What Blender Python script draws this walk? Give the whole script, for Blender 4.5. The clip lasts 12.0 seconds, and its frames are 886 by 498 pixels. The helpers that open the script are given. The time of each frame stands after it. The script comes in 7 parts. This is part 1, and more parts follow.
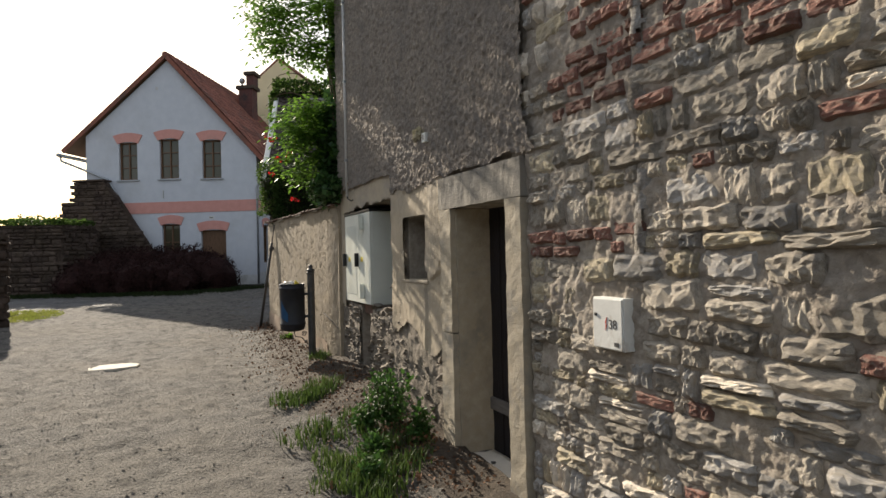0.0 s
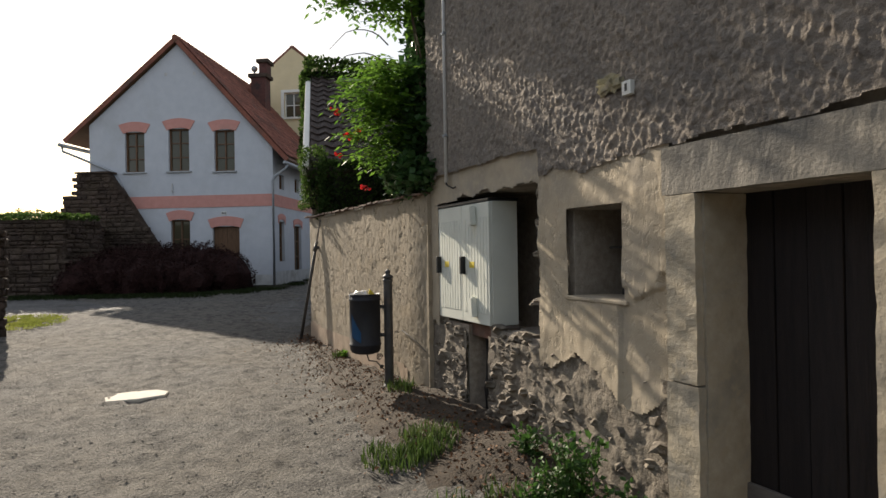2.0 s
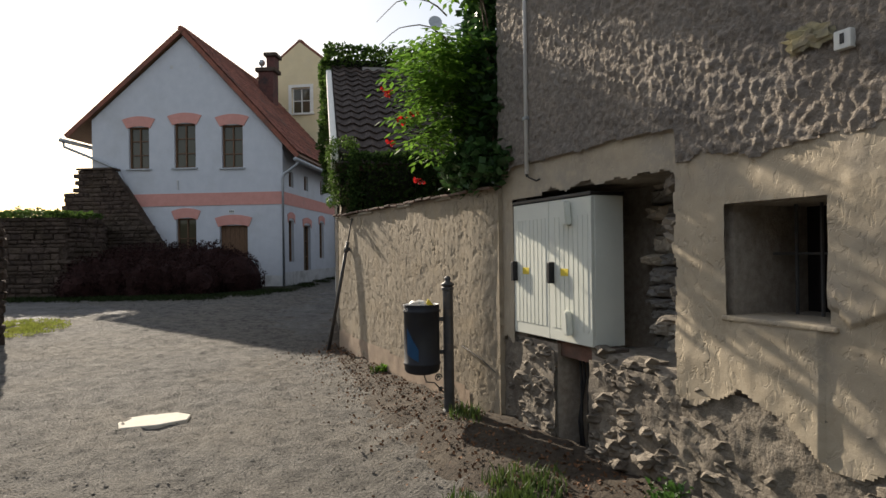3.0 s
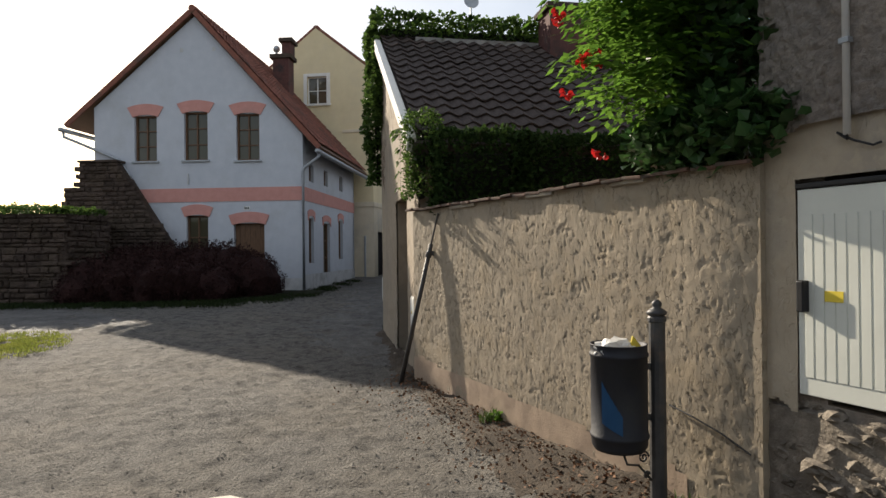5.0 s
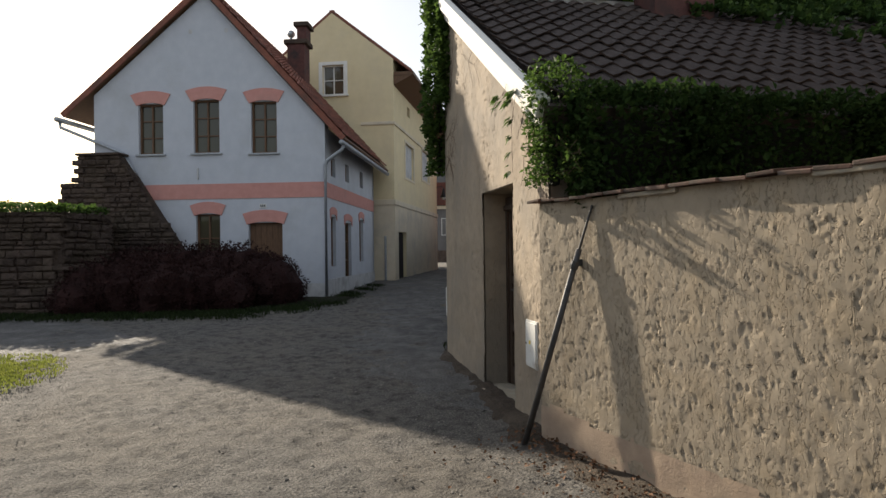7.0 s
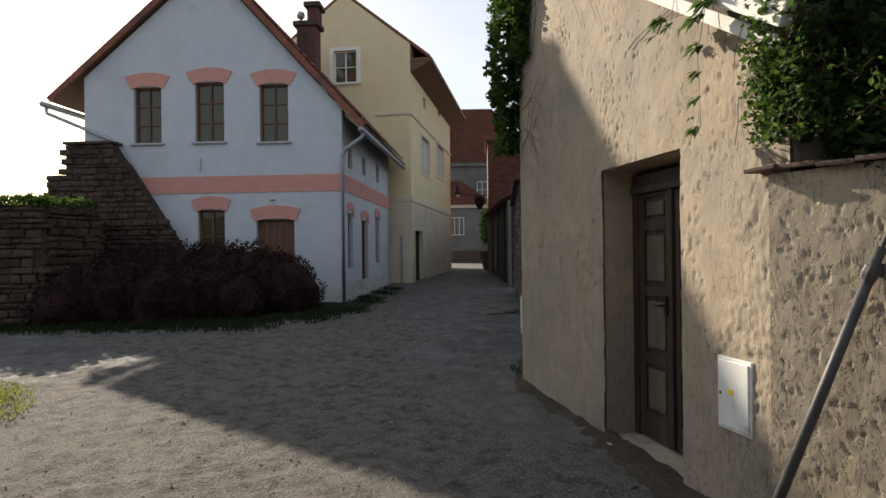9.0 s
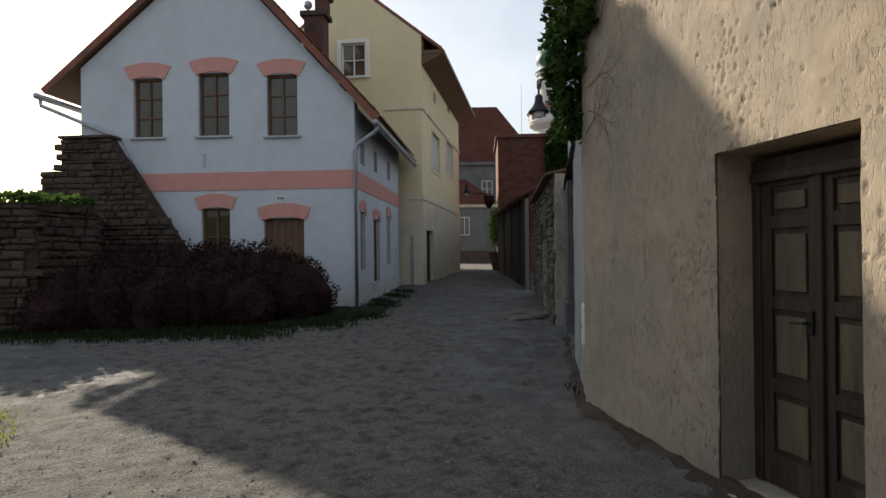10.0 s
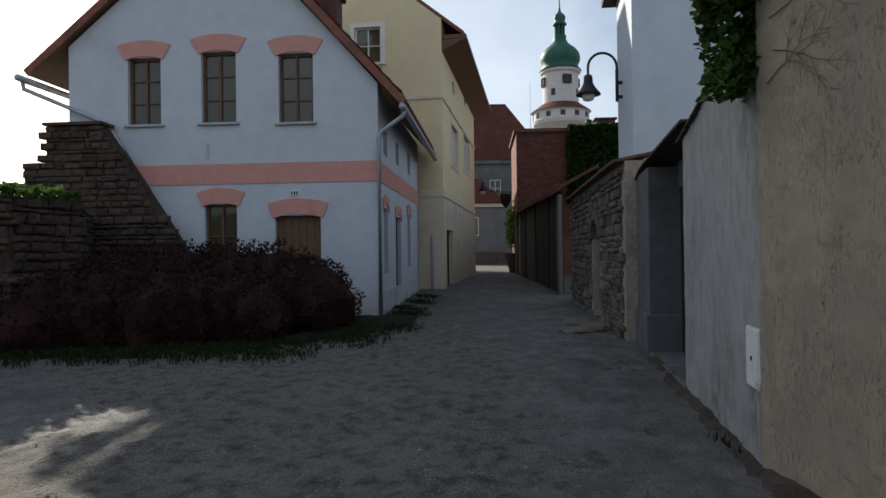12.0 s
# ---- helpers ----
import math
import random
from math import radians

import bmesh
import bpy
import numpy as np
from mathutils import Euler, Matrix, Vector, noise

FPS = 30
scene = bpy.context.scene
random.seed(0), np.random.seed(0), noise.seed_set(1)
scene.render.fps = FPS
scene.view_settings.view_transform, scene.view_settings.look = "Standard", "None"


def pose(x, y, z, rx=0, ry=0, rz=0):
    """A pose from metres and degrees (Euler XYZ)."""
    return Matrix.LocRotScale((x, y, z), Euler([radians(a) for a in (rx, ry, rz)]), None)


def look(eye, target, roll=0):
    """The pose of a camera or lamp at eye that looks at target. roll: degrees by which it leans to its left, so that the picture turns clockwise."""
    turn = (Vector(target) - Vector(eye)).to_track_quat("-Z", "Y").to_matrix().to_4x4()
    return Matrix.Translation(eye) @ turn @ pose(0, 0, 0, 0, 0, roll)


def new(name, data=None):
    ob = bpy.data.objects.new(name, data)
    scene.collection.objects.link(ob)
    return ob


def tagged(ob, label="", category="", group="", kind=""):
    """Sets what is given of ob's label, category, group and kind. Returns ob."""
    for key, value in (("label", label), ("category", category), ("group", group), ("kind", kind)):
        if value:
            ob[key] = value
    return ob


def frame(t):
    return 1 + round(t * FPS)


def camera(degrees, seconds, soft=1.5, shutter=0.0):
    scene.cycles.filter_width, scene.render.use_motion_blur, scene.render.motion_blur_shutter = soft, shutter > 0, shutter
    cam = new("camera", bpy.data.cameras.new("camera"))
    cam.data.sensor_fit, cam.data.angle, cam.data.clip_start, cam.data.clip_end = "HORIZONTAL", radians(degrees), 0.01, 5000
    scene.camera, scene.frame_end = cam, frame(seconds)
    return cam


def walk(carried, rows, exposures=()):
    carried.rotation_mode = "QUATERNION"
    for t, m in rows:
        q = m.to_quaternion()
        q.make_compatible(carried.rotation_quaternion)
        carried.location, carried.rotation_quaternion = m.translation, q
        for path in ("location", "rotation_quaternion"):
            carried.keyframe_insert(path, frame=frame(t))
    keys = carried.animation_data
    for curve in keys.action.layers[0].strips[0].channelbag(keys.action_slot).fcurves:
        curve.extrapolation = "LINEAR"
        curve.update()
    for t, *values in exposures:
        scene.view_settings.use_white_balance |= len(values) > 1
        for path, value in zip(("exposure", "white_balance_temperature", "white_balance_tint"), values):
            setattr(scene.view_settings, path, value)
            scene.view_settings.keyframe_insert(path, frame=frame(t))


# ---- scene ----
cam = camera(69.0, 12.0)
METRES, EYE, TILT, LEAN, TURN = 9.17, 1.6, 0.0, 0.0, -23.2
ROWS = [
    (0.0, 0.0, 0.0, 0.0, 0.012, 0.43, 1.33),
    (0.5, -0.0292, 0.0422, 0.001, -0.054, 0.412, 1.22),
    (1.0, -0.0581, 0.0899, 0.0049, -0.084, 0.364, 1.15),
    (1.5, -0.0917, 0.1321, 0.007, -0.102, 0.329, 1.03),
    (2.0, -0.1237, 0.1843, 0.0073, -0.149, 0.293, 0.95),
    (2.5, -0.1581, 0.2324, 0.0126, -0.161, 0.263, 0.84),
    (3.0, -0.1884, 0.2821, 0.0123, -0.197, 0.239, 0.8),
    (5.0, -0.3132, 0.495, 0.0204, -0.239, 0.173, 0.61),
    (5.5, -0.3403, 0.5549, 0.0235, -0.233, 0.125, 0.67),
    (6.0, -0.373, 0.6077, 0.0267, -0.239, 0.131, 0.66),
    (6.5, -0.4022, 0.6619, 0.0257, -0.227, 0.143, 0.69),
    (7.0, -0.4324, 0.7155, 0.0285, -0.263, 0.161, 0.69),
    (9.0, -0.5226, 0.9312, 0.0285, -0.352, 0.203, 0.66),
    (9.5, -0.5506, 0.9821, 0.0294, -0.37, 0.215, 0.65),
    (10.0, -0.5747, 1.0406, 0.0309, -0.394, 0.209, 0.69),
    (10.5, -0.5998, 1.0911, 0.0334, -0.43, 0.209, 0.7),
    (11.0, -0.6178, 1.142, 0.0338, -0.436, 0.239, 0.72),
    (11.5, -0.6407, 1.1926, 0.035, -0.466, 0.263, 0.72),
    (12.0, -0.6588, 1.2426, 0.0326, -0.46, 0.311, 0.75),
]
walk(cam, [(t, pose(0, 0, EYE, TILT, LEAN, TURN) @ pose(METRES * x, METRES * y, METRES * z, 90 + pitch, roll, yaw)) for t, x, y, z, yaw, pitch, roll in ROWS],
     [(0.0, 0.20, 6350, 10), (1.0, 0.14, 6350, 10), (3.0, 0.08, 6300, 10), (6.0, 0.12, 6300, 10), (8.0, 0.12, 6330, 10), (9.5, 0.08, 6300, 9), (10.5, 0.01, 6150, 8), (11.0, -0.03, 6000, 8), (12.0, -0.09, 5850, 8)])

# ---- sun, sky, exposure ----
SUN_WAY = Vector((2.3, -12.8, -6.0)).normalized()
world = bpy.data.worlds.new("sky")
scene.world = world
world.use_nodes = True
wn = world.node_tree
sky = wn.nodes.new("ShaderNodeTexSky")
sky.sky_type = "NISHITA"
sky.sun_disc = False
sky.sun_elevation = math.asin(-SUN_WAY.z)
sky.sun_rotation = math.atan2(-SUN_WAY.x, -SUN_WAY.y)
sky.dust_density = 2.2
sky.air_density = 1.2
back = wn.nodes["Background"]
back.inputs["Strength"].default_value = 0.102
wtc, wno, wmr, wmx = (wn.nodes.new(k) for k in ("ShaderNodeTexCoord", "ShaderNodeTexNoise", "ShaderNodeMapRange", "ShaderNodeMix"))
wno.inputs["Scale"].default_value, wno.inputs["Detail"].default_value = 2.2, 7.0
wmr.inputs["From Min"].default_value, wmr.inputs["From Max"].default_value, wmr.inputs["To Max"].default_value = 0.38, 0.64, 0.85
wmx.data_type = "RGBA"
wmx.inputs[7].default_value = (9.5, 9.75, 10.2, 1)
wn.links.new(wtc.outputs["Generated"], wno.inputs["Vector"])
wn.links.new(wno.outputs["Fac"], wmr.inputs["Value"])
wn.links.new(wmr.outputs[0], wmx.inputs[0])
wn.links.new(sky.outputs[0], wmx.inputs[6])
wn.links.new(wmx.outputs[2], back.inputs["Color"])
sun_data = bpy.data.lights.new("sun", "SUN")
sun_data.energy, sun_data.angle, sun_data.color = 8.2, radians(0.55), (1.0, 0.865, 0.685)
sun = new("sun", sun_data)
sun.rotation_mode = "QUATERNION"
sun.rotation_quaternion = SUN_WAY.to_track_quat("-Z", "Y")
sun.location = (-6, 40, 30)


# ---- materials ----
def material(name, c1, c2, scale=6.0, rough=0.85, bump=0.3, bump_scale=60.0, c3=None, c3_scale=1.2, c3_lo=0.5, c3_hi=0.68,
             metal=0.0, spread=0.0, island=False, voronoi=False, stretch=(1, 1, 1), detail=8.0, bump_dist=0.01, through_light=0.0, spec=0.3, c4=None, c4_scale=4.0, c4_lo=0.50, c4_hi=0.62, scratch=0.0, scratch_scale=(34, 34, 11)):
    """Two tones mixed by a fine noise, a third in large patches, fine relief; spread varies the value from piece to piece."""
    m = bpy.data.materials.new(name)
    m.use_nodes = True
    nt = m.node_tree
    nd, lk = nt.nodes, nt.links
    bsdf = nd["Principled BSDF"]
    bsdf.inputs["Metallic"].default_value = metal
    bsdf.inputs["Specular IOR Level"].default_value = spec
    tc = nd.new("ShaderNodeTexCoord")
    mp = nd.new("ShaderNodeMapping")
    mp.inputs["Scale"].default_value = stretch
    lk.new(tc.outputs["Object"], mp.inputs["Vector"])

    def noise_tex(sc, det=detail, kind="ShaderNodeTexNoise"):
        n = nd.new(kind)
        n.inputs["Scale"].default_value = sc
        if kind == "ShaderNodeTexNoise":
            n.inputs["Detail"].default_value = det
            n.inputs["Roughness"].default_value = 0.62
        lk.new(mp.outputs[0], n.inputs["Vector"])
        return n

    def ramp(src, lo, hi):
        r = nd.new("ShaderNodeMapRange")
        r.inputs["From Min"].default_value, r.inputs["From Max"].default_value = lo, hi
        lk.new(src, r.inputs["Value"])
        return r.outputs[0]

    def mix(fac, a, b, mode="MIX"):
        x = nd.new("ShaderNodeMix")
        x.data_type, x.blend_type = "RGBA", mode
        if isinstance(fac, float):
            x.inputs[0].default_value = fac
        else:
            lk.new(fac, x.inputs[0])
        for v, i in ((a, 6), (b, 7)):
            if isinstance(v, tuple):
                x.inputs[i].default_value = (*v, 1)
            else:
                lk.new(v, x.inputs[i])
        return x.outputs[2]

    n1 = noise_tex(scale)
    col = mix(ramp(n1.outputs["Fac"], 0.3, 0.7), c1, c2)
    if c3:
        n3 = noise_tex(c3_scale, 5.0)
        col = mix(ramp(n3.outputs["Fac"], c3_lo, c3_hi), col, c3)
    if c4:
        n4 = noise_tex(c4_scale, 6.0)
        col = mix(ramp(n4.outputs["Fac"], c4_lo, c4_hi), col, c4)
    if spread:
        if island:
            src = nd.new("ShaderNodeNewGeometry").outputs["Random Per Island"]
        else:
            src = nd.new("ShaderNodeObjectInfo").outputs["Random"]
        r = nd.new("ShaderNodeMapRange")
        r.inputs["To Min"].default_value, r.inputs["To Max"].default_value = 1 - spread, 1 + spread
        lk.new(src, r.inputs["Value"])
        hs = nd.new("ShaderNodeHueSaturation")
        lk.new(r.outputs[0], hs.inputs["Value"])
        lk.new(col, hs.inputs["Color"])
        col = hs.outputs[0]
    lk.new(col, bsdf.inputs["Base Color"])
    rr = nd.new("ShaderNodeMapRange")
    rr.inputs["To Min"].default_value, rr.inputs["To Max"].default_value = max(rough - 0.12, 0.02), min(rough + 0.1, 1)
    lk.new(n1.outputs["Fac"], rr.inputs["Value"])
    lk.new(rr.outputs[0], bsdf.inputs["Roughness"])
    if bump:
        b = nd.new("ShaderNodeBump")
        b.inputs["Strength"].default_value = bump
        b.inputs["Distance"].default_value = bump_dist
        if voronoi:
            vz = noise_tex(bump_scale, 0, "ShaderNodeTexVoronoi")
            lk.new(vz.outputs["Distance"], b.inputs["Height"])
        else:
            lk.new(noise_tex(bump_scale, 6.0).outputs["Fac"], b.inputs["Height"])
        lk.new(b.outputs[0], bsdf.inputs["Normal"])
        if scratch:
            drift = ramp(noise_tex(2.2, 3.0).outputs["Fac"], 0.36, 0.60)
            below = b
            for turn_, kx, lo in ((0.5, 1.0, 0.575), (-0.25, 0.8, 0.595), (1.2, 0.55, 0.63)):
                m2 = nd.new("ShaderNodeMapping")
                m2.inputs["Scale"].default_value = [v * kx for v in scratch_scale]
                m2.inputs["Location"].default_value = (7 * turn_, 0, 3 * turn_)
                m2.inputs["Rotation"].default_value = (0, turn_, 0)
                lk.new(tc.outputs["Object"], m2.inputs["Vector"])
                sn = nd.new("ShaderNodeTexNoise")
                sn.inputs["Scale"].default_value, sn.inputs["Detail"].default_value, sn.inputs["Distortion"].default_value = 1.0, 3.0, 1.1
                lk.new(m2.outputs[0], sn.inputs["Vector"])
                mark = nd.new("ShaderNodeMath")
                mark.operation = "MULTIPLY"
                lk.new(ramp(sn.outputs["Fac"], lo, lo + 0.035), mark.inputs[0])
                lk.new(drift, mark.inputs[1])
                b2 = nd.new("ShaderNodeBump")
                b2.invert = True
                b2.inputs["Strength"].default_value, b2.inputs["Distance"].default_value = 1.0, scratch
                lk.new(mark.outputs[0], b2.inputs["Height"])
                lk.new(below.outputs[0], b2.inputs["Normal"])
                below = b2
            lk.new(below.outputs[0], bsdf.inputs["Normal"])
    if through_light:
        tr = nd.new("ShaderNodeBsdfTranslucent")
        lk.new(col, tr.inputs["Color"])
        ms = nd.new("ShaderNodeMixShader")
        ms.inputs[0].default_value = through_light
        lk.new(bsdf.outputs[0], ms.inputs[1])
        lk.new(tr.outputs[0], ms.inputs[2])
        lk.new(ms.outputs[0], nd["Material Output"].inputs["Surface"])
    return m


M = {}
M["gravel"] = material("gravel", (0.025, 0.024, 0.023), (0.24, 0.224, 0.20), 55, 0.95, 1.0, 42, (0.162, 0.143, 0.116), 0.7, 0.42, 0.80, bump_dist=0.034, c4=(0.021, 0.02, 0.019), c4_scale=6.0, c4_lo=0.45, c4_hi=0.76, spec=0.25)
M["gate_render"] = material("dark_grey_render", (0.10, 0.10, 0.104), (0.15, 0.15, 0.15), 6, 0.93, 0.4, 45, (0.08, 0.078, 0.076), 1.3, 0.5, 0.7, bump_dist=0.005)
M["far_render"] = material("far_grey_render", (0.135, 0.13, 0.125), (0.19, 0.182, 0.172), 0.8, 0.93, 0.3, 8, (0.11, 0.105, 0.10), 0.3, 0.45, 0.65)
M["chimney_brick"] = material("sooty_brick", (0.085, 0.04, 0.035), (0.14, 0.065, 0.055), 9, 0.92, 0.5, 30, (0.05, 0.04, 0.038), 2, 0.5, 0.7)
M["pebble"] = material("pebble", (0.15, 0.138, 0.12), (0.27, 0.25, 0.22), 20, 0.95, 0.2, 90, spread=0.4, island=True, spec=0.1)
M["soil"] = material("soil", (0.026, 0.02, 0.015), (0.085, 0.064, 0.045), 30, 0.97, 1.0, 55, (0.12, 0.097, 0.071), 3.0, 0.50, 0.85, bump_dist=0.02)
M["white_plaster"] = material("white_plaster", (0.495, 0.52, 0.565), (0.565, 0.585, 0.625), 3, 0.9, 0.3, 45, (0.44, 0.455, 0.47), 0.7, 0.52, 0.8)
M["pink"] = material("pink_paint", (0.55, 0.265, 0.225), (0.62, 0.315, 0.27), 5, 0.85, 0.25, 60, (0.49, 0.27, 0.235), 1.5, 0.55, 0.75)
M["yellow"] = material("yellow_plaster", (0.68, 0.57, 0.35), (0.76, 0.645, 0.41), 2, 0.9, 0.2, 40, (0.64, 0.545, 0.37), 0.6, 0.5, 0.8)
M["cream"] = material("cream_plaster", (0.64, 0.55, 0.40), (0.73, 0.64, 0.49), 2, 0.9, 0.2, 40, (0.50, 0.45, 0.37), 0.8, 0.5, 0.75)
M["plinth"] = material("grey_plinth", (0.46, 0.46, 0.46), (0.58, 0.58, 0.57), 4, 0.92, 0.3, 50, (0.34, 0.33, 0.31), 1.6, 0.5, 0.7)
M["rough_plaster"] = material("rough_plaster", (0.175, 0.15, 0.126), (0.355, 0.303, 0.25), 22, 0.95, 1.0, 60, (0.155, 0.142, 0.133), 1.1, 0.48, 0.8, bump_dist=0.014, c4=(0.26, 0.232, 0.202), c4_scale=3.0, c4_hi=0.8)
M["smooth_plaster"] = material("smooth_plaster", (0.385, 0.32, 0.232), (0.475, 0.40, 0.295), 7, 0.92, 0.5, 70, (0.32, 0.287, 0.242), 1.2, 0.50, 0.72, bump_dist=0.003, scratch=0.003, scratch_scale=(20, 20, 11), c4=(0.43, 0.365, 0.272), c4_scale=16.0)
M["yard_plaster"] = material("yard_plaster", (0.33, 0.272, 0.198), (0.43, 0.36, 0.265), 9, 0.95, 0.6, 80, (0.29, 0.246, 0.186), 1.2, 0.5, 0.72, bump_dist=0.003, scratch=0.014, scratch_scale=(42, 42, 17), c4=(0.365, 0.297, 0.208), c4_scale=3.5)
M["gable_plaster"] = material("gable_plaster", (0.31, 0.25, 0.18), (0.40, 0.325, 0.238), 5, 0.93, 0.5, 70, (0.24, 0.212, 0.173), 0.8, 0.46, 0.74, bump_dist=0.003, scratch=0.004, scratch_scale=(46, 46, 14), c4=(0.27, 0.23, 0.178), c4_scale=7.0, c4_hi=0.75)
M["grey_wall"] = material("grey_wall", (0.24, 0.238, 0.228), (0.40, 0.39, 0.37), 9, 0.93, 0.6, 60, (0.18, 0.174, 0.16), 1.4, 0.48, 0.68, bump_dist=0.004, stretch=(1, 1, 0.45), c4=(0.33, 0.325, 0.31), c4_scale=12.0)
M["render_skirt"] = material("render_skirt", (0.36, 0.27, 0.20), (0.47, 0.36, 0.26), 8, 0.93, 0.3, 60)
M["blue_wall"] = material("blue_grey_wall", (0.50, 0.55, 0.62), (0.57, 0.61, 0.67), 2, 0.9, 0.2, 40, (0.45, 0.49, 0.54), 0.7, 0.5, 0.8)
M["mortar"] = material("mortar", (0.26, 0.222, 0.182), (0.44, 0.388, 0.32), 22, 0.97, 1.0, 60, (0.215, 0.185, 0.153), 2.6, 0.50, 0.68, bump_dist=0.008)
M["stone"] = material("wall_stone", (0.36, 0.312, 0.25), (0.58, 0.52, 0.425), 18, 0.92, 1.0, 55, (0.30, 0.27, 0.232), 3.5, 0.48, 0.65, spread=0.34, bump_dist=0.008, c4=(0.49, 0.44, 0.365), c4_scale=9.0)
# Darker copy of the wall stone; the deep lane's shade is in its colour
M["stone_lane_shade"] = material("wall_stone_shaded", (0.10, 0.087, 0.07), (0.19, 0.166, 0.132), 14, 0.92, 1.0, 34, (0.095, 0.086, 0.076), 3.0, 0.48, 0.65, spread=0.34, island=True, bump_dist=0.025)
M["stone_ochre"] = material("ochre_stone", (0.44, 0.37, 0.245), (0.62, 0.54, 0.39), 15, 0.92, 1.0, 55, (0.36, 0.318, 0.25), 4.0, 0.46, 0.63, spread=0.3, bump_dist=0.008)
M["stone_grey"] = material("grey_stone", (0.33, 0.31, 0.29), (0.55, 0.525, 0.48), 16, 0.92, 1.0, 55, (0.38, 0.335, 0.27), 4.0, 0.5, 0.66, spread=0.34, bump_dist=0.008)
M["grey_mortar"] = material("grey_mortar", (0.24, 0.225, 0.205), (0.37, 0.35, 0.32), 14, 0.95, 1.0, 36, (0.2, 0.175, 0.145), 4, 0.48, 0.62, bump_dist=0.03)
M["brick"] = material("old_brick", (0.215, 0.105, 0.08), (0.335, 0.172, 0.132), 16, 0.92, 1.0, 60, (0.31, 0.258, 0.215), 5, 0.48, 0.72, spread=0.36, bump_dist=0.006)
# Brick tone lowered the same way for the shaded lane end
M["brick_lane_shade"] = material("old_brick_shaded", (0.10, 0.038, 0.027), (0.165, 0.064, 0.045), 12, 0.92, 0.6, 50, (0.10, 0.075, 0.065), 3, 0.5, 0.68, spread=0.25, island=True)
M["sandstone"] = material("sandstone", (0.30, 0.26, 0.195), (0.43, 0.38, 0.295), 10, 0.93, 0.8, 60, (0.24, 0.225, 0.195), 2.2, 0.48, 0.66, bump_dist=0.005, c4=(0.36, 0.31, 0.23), c4_scale=14.0)
M["rubble"] = material("broken_stone", (0.155, 0.131, 0.103), (0.285, 0.247, 0.197), 18, 0.95, 1.0, 50, (0.13, 0.11, 0.088), 4.0, 0.46, 0.64, spread=0.3, island=True, bump_dist=0.012)
# Earth colour that already holds the shade under the hedge
M["verge_shade_earth"] = material("shade_dark_earth", (0.016, 0.017, 0.011), (0.042, 0.04, 0.027), 12, 0.97, 1.0, 40, (0.02, 0.028, 0.012), 1.5, 0.45, 0.65, bump_dist=0.03, spec=0.05)
M["filler"] = material("yellowed_filler", (0.27, 0.235, 0.125), (0.36, 0.32, 0.20), 14, 0.95, 0.6, 60, (0.22, 0.195, 0.15), 9, 0.45, 0.65, bump_dist=0.006, spec=0.1)
M["pale_stone"] = material("pale_stone", (0.55, 0.50, 0.42), (0.68, 0.63, 0.54), 10, 0.9, 0.4, 60)
M["dark_stone"] = material("dark_stone", (0.05, 0.038, 0.032), (0.115, 0.086, 0.07), 4, 0.97, 1.0, 14, (0.085, 0.066, 0.048), 1.4, 0.45, 0.7, spread=0.25, island=True, bump_dist=0.08, spec=0.1)
M["roof_red"] = material("red_roof_tile", (0.17, 0.065, 0.045), (0.27, 0.11, 0.075), 8, 0.85, 0.4, 40, (0.12, 0.07, 0.055), 1.2, 0.5, 0.7, spread=0.25, island=True)
M["roof_far"] = material("far_roof_tile", (0.10, 0.042, 0.033), (0.155, 0.064, 0.048), 1.0, 0.9, 0.6, 9, (0.085, 0.045, 0.038), 0.3, 0.5, 0.7, bump_dist=0.05, spec=0.1)
M["roof_dark"] = material("dark_roof_tile", (0.042, 0.033, 0.03), (0.092, 0.07, 0.06), 9, 0.85, 0.4, 50, (0.068, 0.055, 0.045), 1.5, 0.5, 0.7, spread=0.4, island=True, spec=0.2)
M["tile_cap"] = material("coping_tile", (0.115, 0.062, 0.046), (0.20, 0.112, 0.082), 14, 0.9, 0.5, 60, (0.10, 0.085, 0.07), 3, 0.48, 0.66, spread=0.3)
M["white_trim"] = material("white_trim", (0.72, 0.70, 0.64), (0.80, 0.78, 0.72), 8, 0.8, 0.15, 60)
# Wood of the dark doors; also the painted darkness of unlit rooms
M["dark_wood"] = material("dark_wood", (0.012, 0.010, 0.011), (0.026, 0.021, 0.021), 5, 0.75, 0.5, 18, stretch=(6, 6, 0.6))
M["frame_wood"] = material("brown_window_wood", (0.10, 0.055, 0.03), (0.175, 0.10, 0.055), 8, 0.6, 0.3, 30, stretch=(3, 3, 0.5))
M["door_wood"] = material("brown_door_wood", (0.03, 0.019, 0.013), (0.06, 0.038, 0.026), 6, 0.6, 0.4, 25, (0.095, 0.066, 0.042), 2.0, 0.54, 0.72, stretch=(5, 5, 0.6))
M["door_panel"] = material("weathered_panel_wood", (0.085, 0.065, 0.04), (0.17, 0.135, 0.085), 6, 0.65, 0.4, 25, (0.055, 0.04, 0.026), 3.0, 0.5, 0.7, stretch=(3, 3, 0.7))
M["grey_wood"] = material("grey_wood", (0.12, 0.11, 0.10), (0.2, 0.18, 0.16), 6, 0.85, 0.5, 25, stretch=(1, 1, 6))
M["cabinet"] = material("pale_grey_cabinet", (0.64, 0.655, 0.585), (0.71, 0.725, 0.65), 4, 0.55, 0.05, 80, (0.58, 0.59, 0.52), 1.5, 0.5, 0.8)
